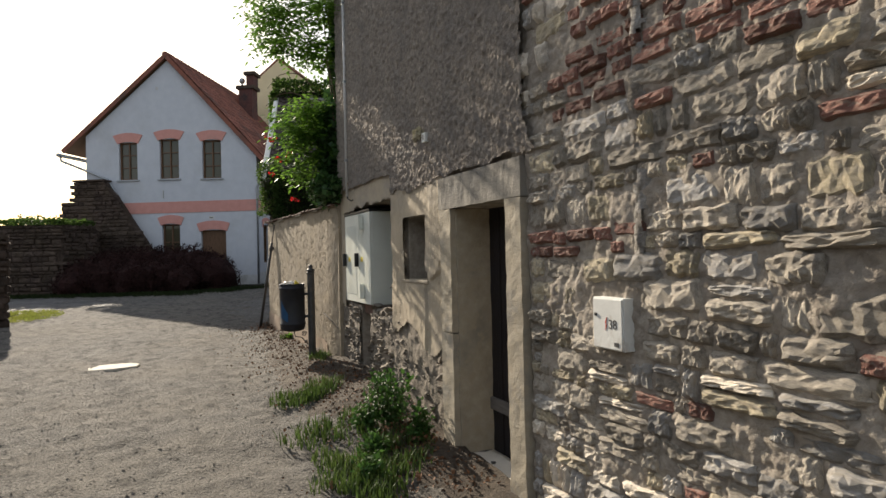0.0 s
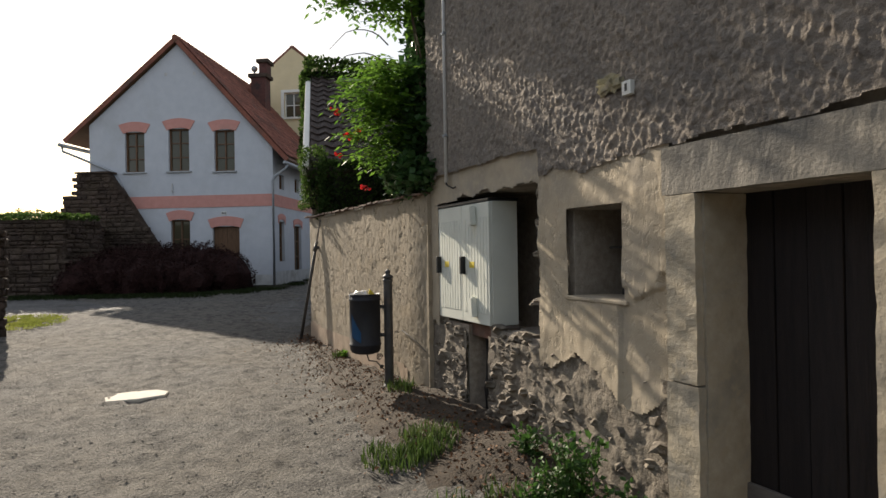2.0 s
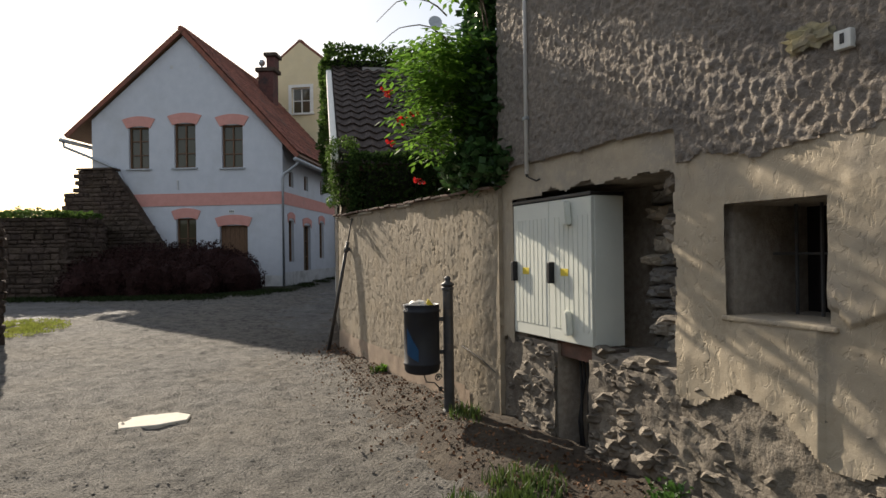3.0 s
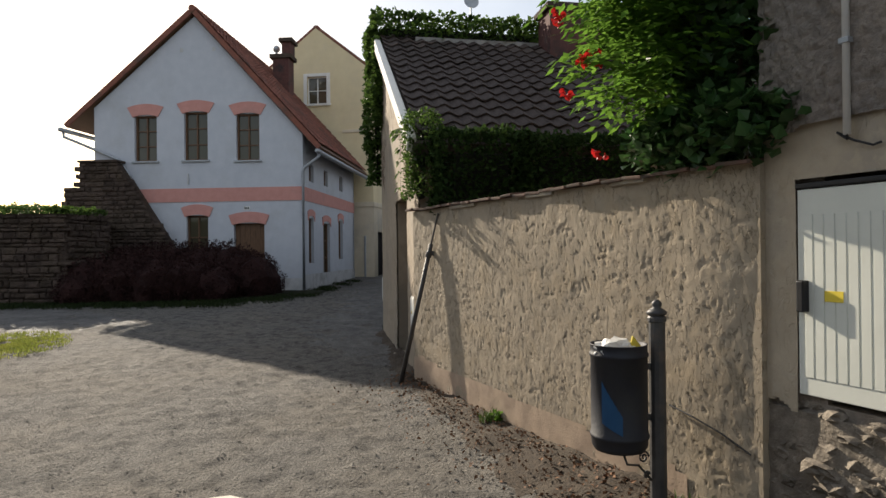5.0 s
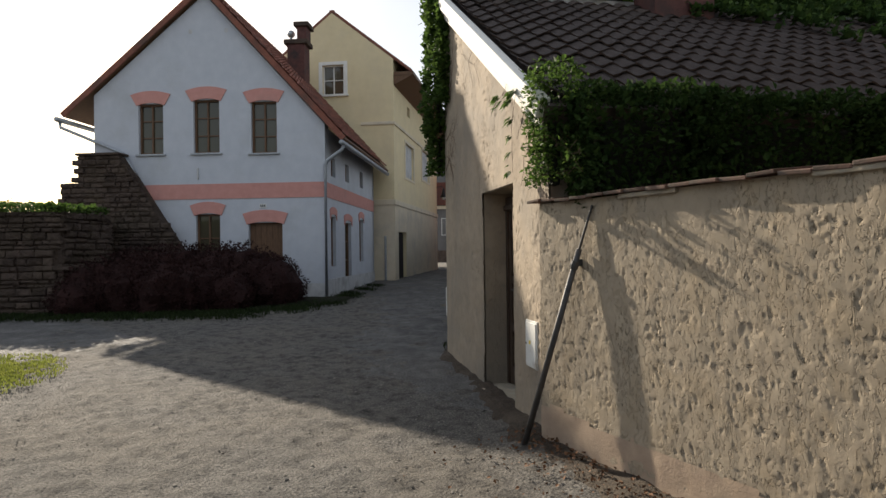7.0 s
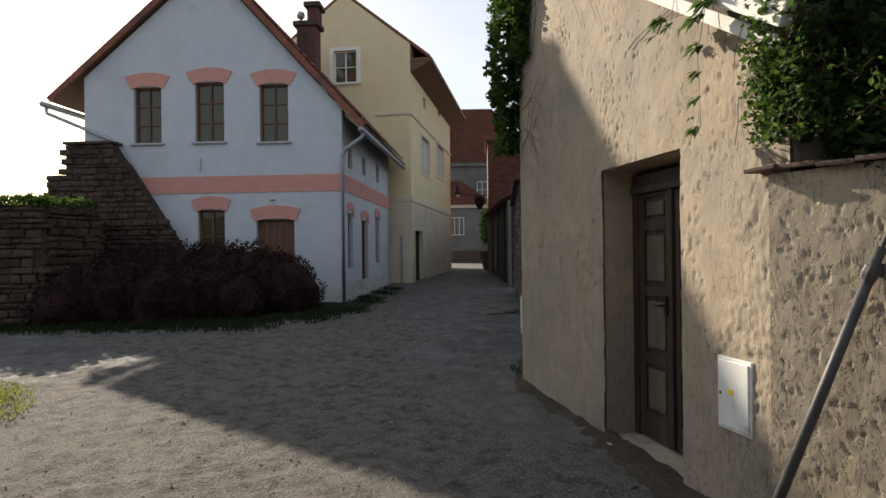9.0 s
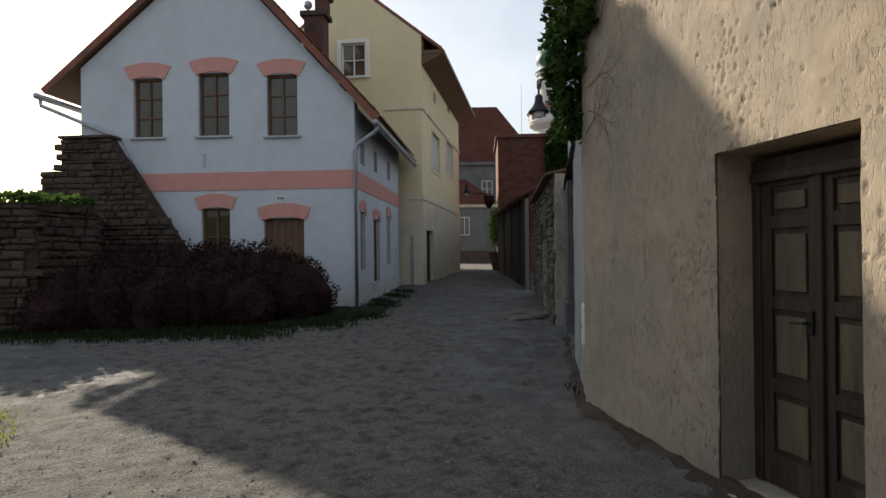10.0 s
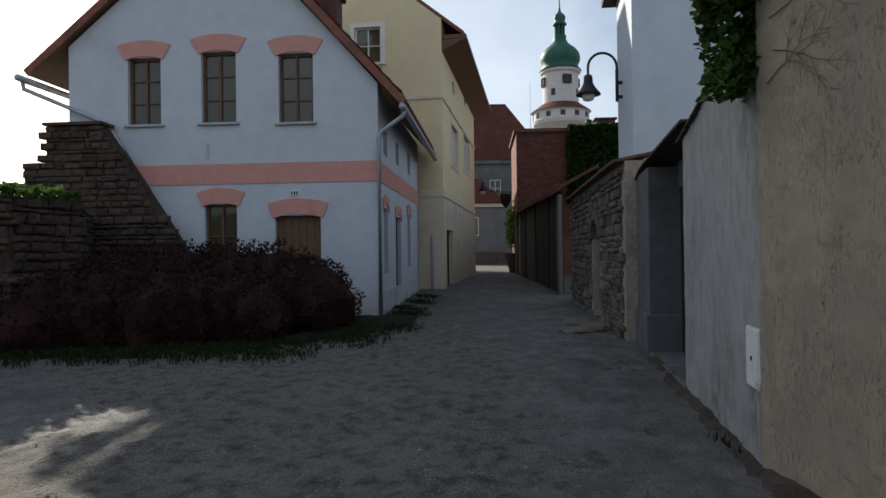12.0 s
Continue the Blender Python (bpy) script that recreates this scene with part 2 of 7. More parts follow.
M["box_white"] = material("white_metal_box", (0.66, 0.66, 0.62), (0.76, 0.76, 0.72), 9, 0.5, 0.15, 60, (0.5, 0.47, 0.42), 6, 0.58, 0.7)
M["black"] = material("black_plastic", (0.012, 0.012, 0.013), (0.022, 0.022, 0.024), 10, 0.45, 0.1, 60)
M["bin"] = material("dark_blue_black_paint", (0.012, 0.013, 0.018), (0.024, 0.026, 0.034), 6, 0.55, 0.15, 40, (0.03, 0.03, 0.03), 5.0, 0.5, 0.8)
M["bin_blue"] = material("blue_sticker", (0.012, 0.055, 0.13), (0.02, 0.08, 0.18), 6, 0.5, 0.1, 40)
M["post"] = material("grey_metal_post", (0.055, 0.055, 0.058), (0.10, 0.098, 0.095), 8, 0.55, 0.2, 50, (0.13, 0.10, 0.08), 4, 0.55, 0.7, metal=0.3)
M["zinc"] = material("zinc", (0.30, 0.32, 0.34), (0.42, 0.44, 0.46), 6, 0.5, 0.1, 40, metal=0.5)
M["pipe_white"] = material("grey_white_pipe", (0.62, 0.61, 0.59), (0.72, 0.71, 0.69), 8, 0.6, 0.1, 40)
M["bag"] = material("white_plastic_bag", (0.78, 0.76, 0.72), (0.85, 0.83, 0.8), 9, 0.4, 0.3, 25, through_light=0.3)
M["yellow_tag"] = material("yellow_tag", (0.75, 0.58, 0.05), (0.8, 0.63, 0.08), 9, 0.5, 0.0)
M["red_ink"] = material("red_ink", (0.5, 0.06, 0.03), (0.55, 0.08, 0.04), 9, 0.6, 0.0)
M["dark_ink"] = material("dark_ink", (0.03, 0.03, 0.03), (0.05, 0.05, 0.05), 9, 0.6, 0.0)
M["copper"] = material("green_copper", (0.022, 0.08, 0.056), (0.045, 0.13, 0.095), 0.6, 0.6, 0.2, 3)
M["tower_white"] = material("tower_plaster", (0.58, 0.55, 0.52), (0.66, 0.63, 0.60), 0.5, 0.9, 0.1, 3)
M["leaf"] = material("green_leaf", (0.075, 0.17, 0.022), (0.16, 0.28, 0.04), 3, 0.5, 0.0, spread=0.35, island=True, through_light=0.55)
M["leaf_dark"] = material("dark_ivy_leaf", (0.032, 0.078, 0.024), (0.06, 0.125, 0.035), 3, 0.36, 0.0, spread=0.4, island=True, through_light=0.25)
M["leaf_mid"] = material("creeper_leaf", (0.034, 0.07, 0.016), (0.09, 0.145, 0.03), 3, 0.6, 0.0, spread=0.45, island=True, through_light=0.45, spec=0.15)
M["tarred_wood"] = material("tarred_wood", (0.018, 0.015, 0.013), (0.045, 0.037, 0.031), 6, 0.8, 0.5, 40, stretch=(4, 4, 0.5), spread=0.4)
# Near-black colour that stands for the shade between hedge and ivy leaves
M["foliage_shade"] = material("foliage_shade", (0.008, 0.010, 0.006), (0.02, 0.022, 0.013), 18, 0.95, 1.0, 40, bump_dist=0.04)
# Darker copy of the gravel; shade on the ground is put into its colour
M["shade_gravel"] = material("shade_gravel", (0.027, 0.026, 0.025), (0.19, 0.182, 0.17), 55, 0.82, 1.0, 42, (0.045, 0.044, 0.043), 1.2, 0.42, 0.76, bump_dist=0.03, c4=(0.175, 0.168, 0.158), c4_scale=2.2, c4_lo=0.48, c4_hi=0.76, spec=0.4)
# Weathered grey lintel, with the shade on it put into the darker colour
M["lintel_shaded_stone"] = material("weathered_shaded_lintel", (0.20, 0.183, 0.155), (0.31, 0.283, 0.24), 10, 0.95, 0.8, 60, (0.15, 0.142, 0.128), 2.5, 0.48, 0.66, bump_dist=0.006)
M["leaf_hedge"] = material("hedge_leaf", (0.02, 0.042, 0.012), (0.045, 0.078, 0.02), 3, 0.85, 0.0, spread=0.4, island=True, through_light=0.3, spec=0.08)
M["leaf_purple"] = material("purple_leaf", (0.024, 0.012, 0.011), (0.045, 0.021, 0.019), 3, 0.8, 0.0, spread=0.4, island=True, through_light=0.2, spec=0.12)
M["grass"] = material("grass_blade", (0.042, 0.078, 0.016), (0.085, 0.125, 0.032), 3, 0.6, 0.0, spread=0.4, island=True, through_light=0.35)
M["grass_dry"] = material("dry_grass_blade", (0.15, 0.19, 0.035), (0.28, 0.29, 0.07), 3, 0.8, 0.0, spread=0.35, island=True, through_light=0.45, spec=0.1)
M["weed_leaf"] = material("weed_leaf", (0.035, 0.09, 0.018), (0.07, 0.14, 0.03), 3, 0.55, 0.0, spread=0.35, island=True, through_light=0.35)
# Shaded copy of the grass blade for the verge
M["grass_shaded"] = material("shaded_grass_blade", (0.014, 0.024, 0.008), (0.032, 0.045, 0.015), 3, 0.9, 0.0, spread=0.35, island=True, through_light=0.2, spec=0.1)
M["dry_leaf"] = material("dry_leaf", (0.10, 0.045, 0.02), (0.19, 0.10, 0.05), 6, 0.8, 0.0, spread=0.4, island=True)
M["flower"] = material("red_flower", (0.50, 0.018, 0.02), (0.62, 0.035, 0.03), 6, 0.5, 0.0, spread=0.15, island=True, through_light=0.25)
M["bark"] = material("vine_stem", (0.09, 0.06, 0.04), (0.16, 0.11, 0.075), 12, 0.9, 0.5, 40)
glass = bpy.data.materials.new("window_glass")
glass.use_nodes = True
gb = glass.node_tree.nodes["Principled BSDF"]
# Olive base colour stands for trees and sky mirrored in the panes
gb.inputs["Base Color"].default_value = (0.075, 0.066, 0.042, 1)
gb.inputs["Roughness"].default_value = 0.06
gb.inputs["Specular IOR Level"].default_value = 0.6
M["glass"] = glass


# ---- builders ----
def box(bm, x0, x1, y0, y1, z0, z1, bevel=0.0, m=None):
    v = [bm.verts.new((x, y, z)) for x in (x0, x1) for y in (y0, y1) for z in (z0, z1)]
    f = [bm.faces.new([v[i] for i in q]) for q in ((0, 1, 3, 2), (4, 6, 7, 5), (0, 4, 5, 1), (2, 3, 7, 6), (0, 2, 6, 4), (1, 5, 7, 3))]
    if bevel:
        edges = list({e for q in f for e in q.edges})
        r = bmesh.ops.bevel(bm, geom=edges, offset=bevel, segments=2, affect="EDGES", profile=0.6)
        v = list({w for q in r["faces"] for w in q.verts} | {w for w in v if w.is_valid})
    if m:
        bmesh.ops.transform(bm, matrix=m, verts=v)
    return v


def bx(*a, **k):
    bm = bmesh.new()
    box(bm, *a, **k)
    return bm


def part(name, bm, mt, parent=None, label="", smooth=False):
    """Links a bmesh as one mesh object, under a thing or part."""
    bmesh.ops.recalc_face_normals(bm, faces=bm.faces)
    me = bpy.data.meshes.new(name)
    bm.to_mesh(me)
    bm.free()
    return link_mesh(name, me, mt, parent, label, smooth)


def link_mesh(name, me, mt, parent=None, label="", smooth=False):
    if mt and not me.materials:
        me.materials.append(M[mt] if isinstance(mt, str) else mt)
    if smooth:
        for p in me.polygons:
            p.use_smooth = True
    ob = new(name, me)
    if parent:
        ob.parent = parent
    if label:
        ob["label"] = label
    return ob


def thing(name, m, label, category, group="", kind=""):
    e = new(name)
    e.empty_display_size = 0.2
    e.matrix_world = m
    return tagged(e, label, category, group, kind)


def tube(bm, pts, r, sides=8, r_end=None):
    """A round bar along points, tapered to r_end."""
    pts = [Vector(p) for p in pts]
    rings = []
    for i, p in enumerate(pts):
        d = (pts[min(i + 1, len(pts) - 1)] - pts[max(i - 1, 0)]).normalized()
        q = d.to_track_quat("Z", "Y")
        rr = r if r_end is None else r + (r_end - r) * i / max(1, len(pts) - 1)
        rings.append([bm.verts.new(p + q @ Vector((rr * math.cos(a), rr * math.sin(a), 0))) for a in [2 * math.pi * k / sides for k in range(sides)]])
    for a, b in zip(rings, rings[1:]):
        for k in range(sides):
            bm.faces.new((a[k], a[(k + 1) % sides], b[(k + 1) % sides], b[k]))
    bm.faces.new(rings[0][::-1])
    bm.faces.new(rings[-1])


def lathe(bm, prof, sides=24, centre=(0, 0, 0), closed=True):
    """A turned shape from (radius, height) pairs."""
    c = Vector(centre)
    rings = [[bm.verts.new(c + Vector((max(r, 0.0005) * math.cos(2 * math.pi * k / sides), max(r, 0.0005) * math.sin(2 * math.pi * k / sides), z))) for k in range(sides)] for r, z in prof]
    for a, b in zip(rings, rings[1:]):
        for k in range(sides):
            bm.faces.new((a[k], a[(k + 1) % sides], b[(k + 1) % sides], b[k]))
    if closed:
        bm.faces.new(rings[0][::-1])
        bm.faces.new(rings[-1])


def prism(bm, poly, y0, y1, m=None):
    """A polygon of (x, z) pairs, pushed from y0 to y1."""
    a = [bm.verts.new((x, y0, z)) for x, z in poly]
    b = [bm.verts.new((x, y1, z)) for x, z in poly]
    n = len(poly)
    bm.faces.new(a)
    bm.faces.new(b[::-1])
    for i in range(n):
        bm.faces.new((a[i], b[i], b[(i + 1) % n], a[(i + 1) % n]))
    if m:
        bmesh.ops.transform(bm, matrix=m, verts=a + b)


def panel(bm, x0, x1, z0, z1, y0, y1, holes=(), cuts=()):
    """A wall slab in x and z from y0 to y1 with rectangular openings (x0, x1, z0, z1); cuts: (point, outward normal) that trim it."""
    xs = sorted({x0, x1, *[h[i] for h in holes for i in (0, 1)]})
    zs = sorted({z0, z1, *[h[i] for h in holes for i in (2, 3)]})
    full = lambda i, k: 0 <= i < len(xs) - 1 and 0 <= k < len(zs) - 1 and not any(
        h[0] - 1e-6 <= xs[i] and xs[i + 1] <= h[1] + 1e-6 and h[2] - 1e-6 <= zs[k] and zs[k + 1] <= h[3] + 1e-6 for h in holes)
    memo = {}

    def v(i, k, y):
        if (i, k, y) not in memo:
            memo[i, k, y] = bm.verts.new((xs[i], y, zs[k]))
        return memo[i, k, y]

    for i in range(len(xs) - 1):
        for k in range(len(zs) - 1):
            if not full(i, k):
                continue
            bm.faces.new([v(i, k, y0), v(i + 1, k, y0), v(i + 1, k + 1, y0), v(i, k + 1, y0)])
            bm.faces.new([v(i, k, y1), v(i, k + 1, y1), v(i + 1, k + 1, y1), v(i + 1, k, y1)])
            for di, dk, p, q in ((-1, 0, (i, k), (i, k + 1)), (1, 0, (i + 1, k), (i + 1, k + 1)), (0, -1, (i, k), (i + 1, k)), (0, 1, (i, k + 1), (i + 1, k + 1))):
                if not full(i + di, k + dk):
                    bm.faces.new([v(*p, y0), v(*q, y0), v(*q, y1), v(*p, y1)])
    for co, no in cuts:
        r = bmesh.ops.bisect_plane(bm, geom=bm.verts[:] + bm.edges[:] + bm.faces[:], plane_co=co, plane_no=no, clear_outer=True)
        bmesh.ops.holes_fill(bm, edges=[e for e in r["geom_cut"] if isinstance(e, bmesh.types.BMEdge)], sides=0)


def relief(name, m, u0, u1, z0, z1, res, height, mt, parent=None, holes=(), cut=None, label=""):
    """A plaster skin as a real relief: a fine grid in local x and z, standing height(u, z) proud towards local -y; cut(u, z) true leaves a gap."""
    nu, nz = int((u1 - u0) / res) + 1, int((z1 - z0) / res) + 1
    us, zs = np.linspace(u0, u1, nu), np.linspace(z0, z1, nz)
    verts = [(u, -height(u, z), z) for z in zs for u in us]
    faces = []
    for j in range(nz - 1):
        zc = (zs[j] + zs[j + 1]) / 2
        for i in range(nu - 1):
            uc = (us[i] + us[i + 1]) / 2
            if any(h[0] < uc < h[1] and h[2] < zc < h[3] for h in holes) or (cut and cut(uc, zc)):
                continue
            a = j * nu + i
            faces.append((a, a + 1, a + nu + 1, a + nu))
    me = bpy.data.meshes.new(name)
    me.from_pydata(verts, [], faces)
    ob = link_mesh(name, me, mt, parent, label, True)
    if not parent:
        ob.matrix_world = m
    return ob


def fbm(x, y, z=0.0, o=4):
    return noise.fractal(Vector((x, y, z)), 1.0, 2.0, o)


def raw(name, verts, faces, mt, parent=None, label="", smooth=False):
    me = bpy.data.meshes.new(name)
    me.from_pydata(verts, [], faces)
    return link_mesh(name, me, mt, parent, label, smooth)


def leaves(places, size, rng, kind="oval", droop=0.5):
    """Many small leaves as one mesh: each a folded blade at (x, y, z)."""
    vs, fs = [], []
    for p in places:
        q = Euler((rng.uniform(-1.1, 1.1) + droop, rng.uniform(-0.8, 0.8), rng.uniform(0, 6.283))).to_matrix()
        s = size * rng.uniform(0.6, 1.35)
        w = s * (0.34 if kind == "oval" else 0.5)
        pts = ((0, 0, 0), (w, s * 0.42, 0.10 * s), (0, s, -0.05 * s), (-w, s * 0.42, 0.10 * s))
        n = len(vs)
        vs += [tuple(Vector(p) + q @ Vector(c)) for c in pts]
        fs += [(n, n + 1, n + 2), (n, n + 2, n + 3)]
    return vs, fs


def ground_z(x, y):
    """Height of the ground: it climbs gently along the lane and is banked up against the old house."""
    road = np.interp(y, (-30, 0, 8, 9.6, 14, 19, 23, 27, 35, 45, 80, 600), (-0.5, 0.0, 0.19, 0.215, 0.33, 0.43, 0.5, 0.52, 0.7, 0.8, 0.8, 0.8))
    bank = np.interp(y, (-5, 3.0, 4.4, 5.7, 8, 10, 12, 14, 17), (0.0, 0.0, 0.03, 0.20, 0.14, 0.08, 0.08, 0.02, 0.0))
    t = min(max((x - 0.9) / 0.9, 0.0), 1.0)
    return float(road + bank * t * t * (3 - 2 * t))


# ---- ground ----
def build_ground():
    xs = np.concatenate([[-600, -200, -80, -40, -25, -16, -12], np.arange(-9, 9.01, 0.09), [11, 14, 18, 24, 32, 45, 80, 200, 600]])
    ys = np.concatenate([[-300, -100, -40, -20, -10, -6], np.arange(-3, 26.01, 0.09), [26.5, 27, 28, 29, 30, 32, 34, 37, 40, 45, 50, 60, 80, 140, 300, 700]])
    verts = []
    for y in ys:
        for x in xs:
            z = ground_z(x, y)
            if -10 < x < 10 and -4 < y < 30:
                z += 0.018 * fbm(x * 1.3, y * 1.3, 0, 3) + 0.030 * fbm(x * 7, y * 7, 5, 3) - 0.02 * math.exp(-((x + 0.1 + 0.16 * y) / 0.25) ** 2)
            verts.append((x, y, z))
    n = len(xs)
    faces = [(j * n + i, j * n + i + 1, (j + 1) * n + i + 1, (j + 1) * n + i) for j in range(len(ys) - 1) for i in range(n - 1)]
    g = raw("ground", verts, faces, "gravel", smooth=True)
    tagged(g, "dusty grey-brown gravel lane climbing gently between the houses", "ground", kind="structure")
    # soil along the foot of the walls: a thin mound laid over the gravel
    verts, faces, nu = [], [], 34
    ys = np.arange(2.6, 19.6, 0.08)
    for y in ys:
        wall_x = 1.98 if y < 12 else np.interp(y, (12, 15.97, 18, 19.5), (1.8, 2.68, 3.97, 4.9))
        w = np.interp(y, (2.6, 4, 6, 9, 11.5, 12.5, 15, 17.5, 19.6), (0.25, 0.55, 1.0, 1.05, 0.6, 0.35, 0.25, 0.25, 0.2)) * (1 + 0.35 * fbm(y * 1.1, 3.1, 0, 3))
        for i in range(nu):
            t = i / (nu - 1)
            x = wall_x - w * t
            z = ground_z(x, y) + 0.05 * (1 - t) + 0.012 - 0.07 * t ** 4 + 0.03 * fbm(x * 3, y * 3, 1, 4) * (1 - t * 0.5) + 0.012 * fbm(x * 14, y * 14, 2, 3)
            verts.append((x, y, z))
    faces = [(j * nu + i, j * nu + i + 1, (j + 1) * nu + i + 1, (j + 1) * nu + i) for j in range(len(ys) - 1) for i in range(nu - 1)]
    s = raw("soil_strip", verts, faces, "soil", smooth=True)
    tagged(s, "brown soil with rubble and dead leaves along the wall foot", "soil", kind="structure")
    # gravel sheet under the walls, the lane's shade put into its colour
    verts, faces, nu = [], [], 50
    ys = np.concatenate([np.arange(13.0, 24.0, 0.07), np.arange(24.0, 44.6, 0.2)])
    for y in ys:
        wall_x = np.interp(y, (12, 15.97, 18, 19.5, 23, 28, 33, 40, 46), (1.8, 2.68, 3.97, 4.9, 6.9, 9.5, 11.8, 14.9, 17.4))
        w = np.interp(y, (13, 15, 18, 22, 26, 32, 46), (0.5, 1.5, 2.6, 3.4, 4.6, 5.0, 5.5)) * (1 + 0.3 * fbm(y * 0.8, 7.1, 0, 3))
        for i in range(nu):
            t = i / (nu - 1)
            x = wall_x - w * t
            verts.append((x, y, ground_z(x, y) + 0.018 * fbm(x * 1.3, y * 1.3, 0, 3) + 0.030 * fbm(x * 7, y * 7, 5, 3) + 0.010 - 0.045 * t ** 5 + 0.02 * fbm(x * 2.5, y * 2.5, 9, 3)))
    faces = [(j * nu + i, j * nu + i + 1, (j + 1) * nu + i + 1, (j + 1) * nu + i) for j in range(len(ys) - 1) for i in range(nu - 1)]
    s = raw("damp_strip", verts, faces, "shade_gravel", smooth=True)
    tagged(s, "gravel with shade put into its colour, along the shaded side of the lane", "ground", kind="structure")
    # gravel sheet on the side road past the barberry hedge, coloured as cast shade
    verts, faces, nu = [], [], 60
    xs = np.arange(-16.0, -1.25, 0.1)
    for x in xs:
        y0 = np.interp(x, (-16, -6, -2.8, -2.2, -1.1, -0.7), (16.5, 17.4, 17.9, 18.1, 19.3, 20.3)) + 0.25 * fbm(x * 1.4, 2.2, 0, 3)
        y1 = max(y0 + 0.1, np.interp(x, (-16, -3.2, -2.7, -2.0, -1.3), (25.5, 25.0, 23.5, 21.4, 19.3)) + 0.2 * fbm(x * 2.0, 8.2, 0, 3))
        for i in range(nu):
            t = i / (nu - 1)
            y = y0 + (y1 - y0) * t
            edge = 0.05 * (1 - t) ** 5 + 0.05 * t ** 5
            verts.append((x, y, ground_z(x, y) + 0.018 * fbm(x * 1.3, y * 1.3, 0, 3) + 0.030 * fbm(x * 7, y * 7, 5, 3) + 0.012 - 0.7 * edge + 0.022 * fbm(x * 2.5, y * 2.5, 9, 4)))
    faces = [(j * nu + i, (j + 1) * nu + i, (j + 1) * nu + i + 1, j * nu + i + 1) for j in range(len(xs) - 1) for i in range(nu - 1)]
    s = raw("side_road", verts, faces, "shade_gravel", smooth=True)
    tagged(s, "side road gravel past the hedge with shade put into its colour", "road", kind="structure")


build_ground()

# ---- frames of the buildings ----
OLD = pose(1.95, 7.65, 0, 0, 0, -90)        # local x runs back along the facade, local -y faces the lane
YARD = pose(1.725, 12.0, 0, 0, 0, -87.65)
SMALL = pose(2.65, 15.97, 0, 0, 0, 257.4)
WALL2 = pose(3.95, 18.0, 0, 0, 0, 237.4)
HOUSE = pose(3.33, 26.35, 0, 0, 0, -28)
YELLOW = pose(7.78, 32.95, 0, 0, 0, -32)


def wall(name, m, label, *args, mt="mortar", holes=(), cuts=()):
    bm = bmesh.new()
    panel(bm, *args, holes=holes, cuts=cuts)
    ob = part(name, bm, mt)
    ob.matrix_world = m
    return tagged(ob, label, "wall", kind="structure")


# ---- the old stone house ----
DOOR = (3.34, 4.18, -0.2, 1.93)
SLIT = (2.27, 2.80, 1.38, 1.92)
NICHE = (0.17, 1.94, 1.05, 2.14)
CAVE = (0.72, 1.12, 0.30, 1.05)
old_wall = wall("wall_old_house", OLD, "weathered rubble stone and brick facade with patches of render", 0.0, 13.0, -0.5, 5.4, 0.03, 0.55,
                holes=(DOOR, SLIT, NICHE, CAVE))
# Added near-black walls that stand for the unlit inside of the house
wall("wall_old_house_core", OLD, "unseen dark inner wall added to keep the openings dark", 0.0, 13.0, -0.5, 5.4, 3.0, 3.2, mt="dark_wood")
wall("wall_window_back", OLD, "near-black sheet added for the unlit room behind the barred window", 2.1, 2.98, 1.2, 2.1, 0.56, 0.60, mt="dark_wood")
wall("wall_niche_back", OLD, "rough masonry at the back of the niche", 0.05, 2.05, 0.2, 2.3, 0.555, 0.70)
wall("wall_old_house_end", OLD @ pose(0, 0, 0, 0, 0, 90), "plain end wall", 0.031, 7.0, -0.5, 5.4, -0.3, -0.001, mt="rough_plaster")
# Unseen end wall, added to stop light entering the open far end
wall("wall_old_house_far_end", OLD @ pose(13.0, 0, 0, 0, 0, 90), "plain end wall", 0.56, 7.0, -0.5, 5.4, -0.3, 0.0, mt="rough_plaster")
bm = bmesh.new()
prism(bm, [(-0.45, 5.3), (3.5, 8.2), (7.4, 5.3), (7.4, 5.45), (3.5, 8.4), (-0.45, 5.45)], -0.15, 13.1, pose(0, 0, 0, 0, 0, 0) @ Matrix(((0, 1, 0, 0), (1, 0, 0, 0), (0, 0, 1, 0), (0, 0, 0, 1))))
r = part("roof_old_house", bm, "roof_dark")
r.matrix_world = OLD
tagged(r, "dark tiled roof", "roof", kind="structure")


def splatter(u, z):
    h = 0.030 + 0.005 * fbm(u * 5, z * 4, 3, 2)
    drip = fbm(u * 34, z * 17, 7, 2)
    return h + 0.020 * max(0.0, drip + 0.08) + 0.010 * fbm(u * 60, z * 38, 9, 2)


def edge_rough(u, z):
    lower = 2.19 + 0.05 * fbm(u * 3, 1.0, 2, 3) - (0.0 if u > 3.0 else 0.03)
    right = 4.42 - 0.30 * (z - 2.2) * 0.12 + 0.22 * fbm(z * 1.7, 4.0, 1, 4)
    if u < 1.95 and z < 2.36 + 0.03 * fbm(u * 4, 9, 1, 3):
        return True
    return z < lower or u > right


skin = relief("rough_render", OLD, 0.0, 5.0, 2.1, 5.35, 0.0125, splatter, "rough_plaster", old_wall, cut=edge_rough, label="coarse dark splatter render")
relief("grey_render", OLD, 0.0, 1.95, 0.98, 2.45, 0.0125, lambda u, z: 0.006 + 0.006 * fbm(u * 4, z * 4, 8, 3), "smooth_plaster", old_wall,
       holes=((0.17, 1.9, -1, 2.11),), cut=lambda u, z: z < 1.02 + 0.06 * fbm(u * 9, 2, 3, 3) or (u > 0.6 and z < 2.14 + 0.05 * fbm(u * 5, 3, 1, 3)), label="grey patched render")


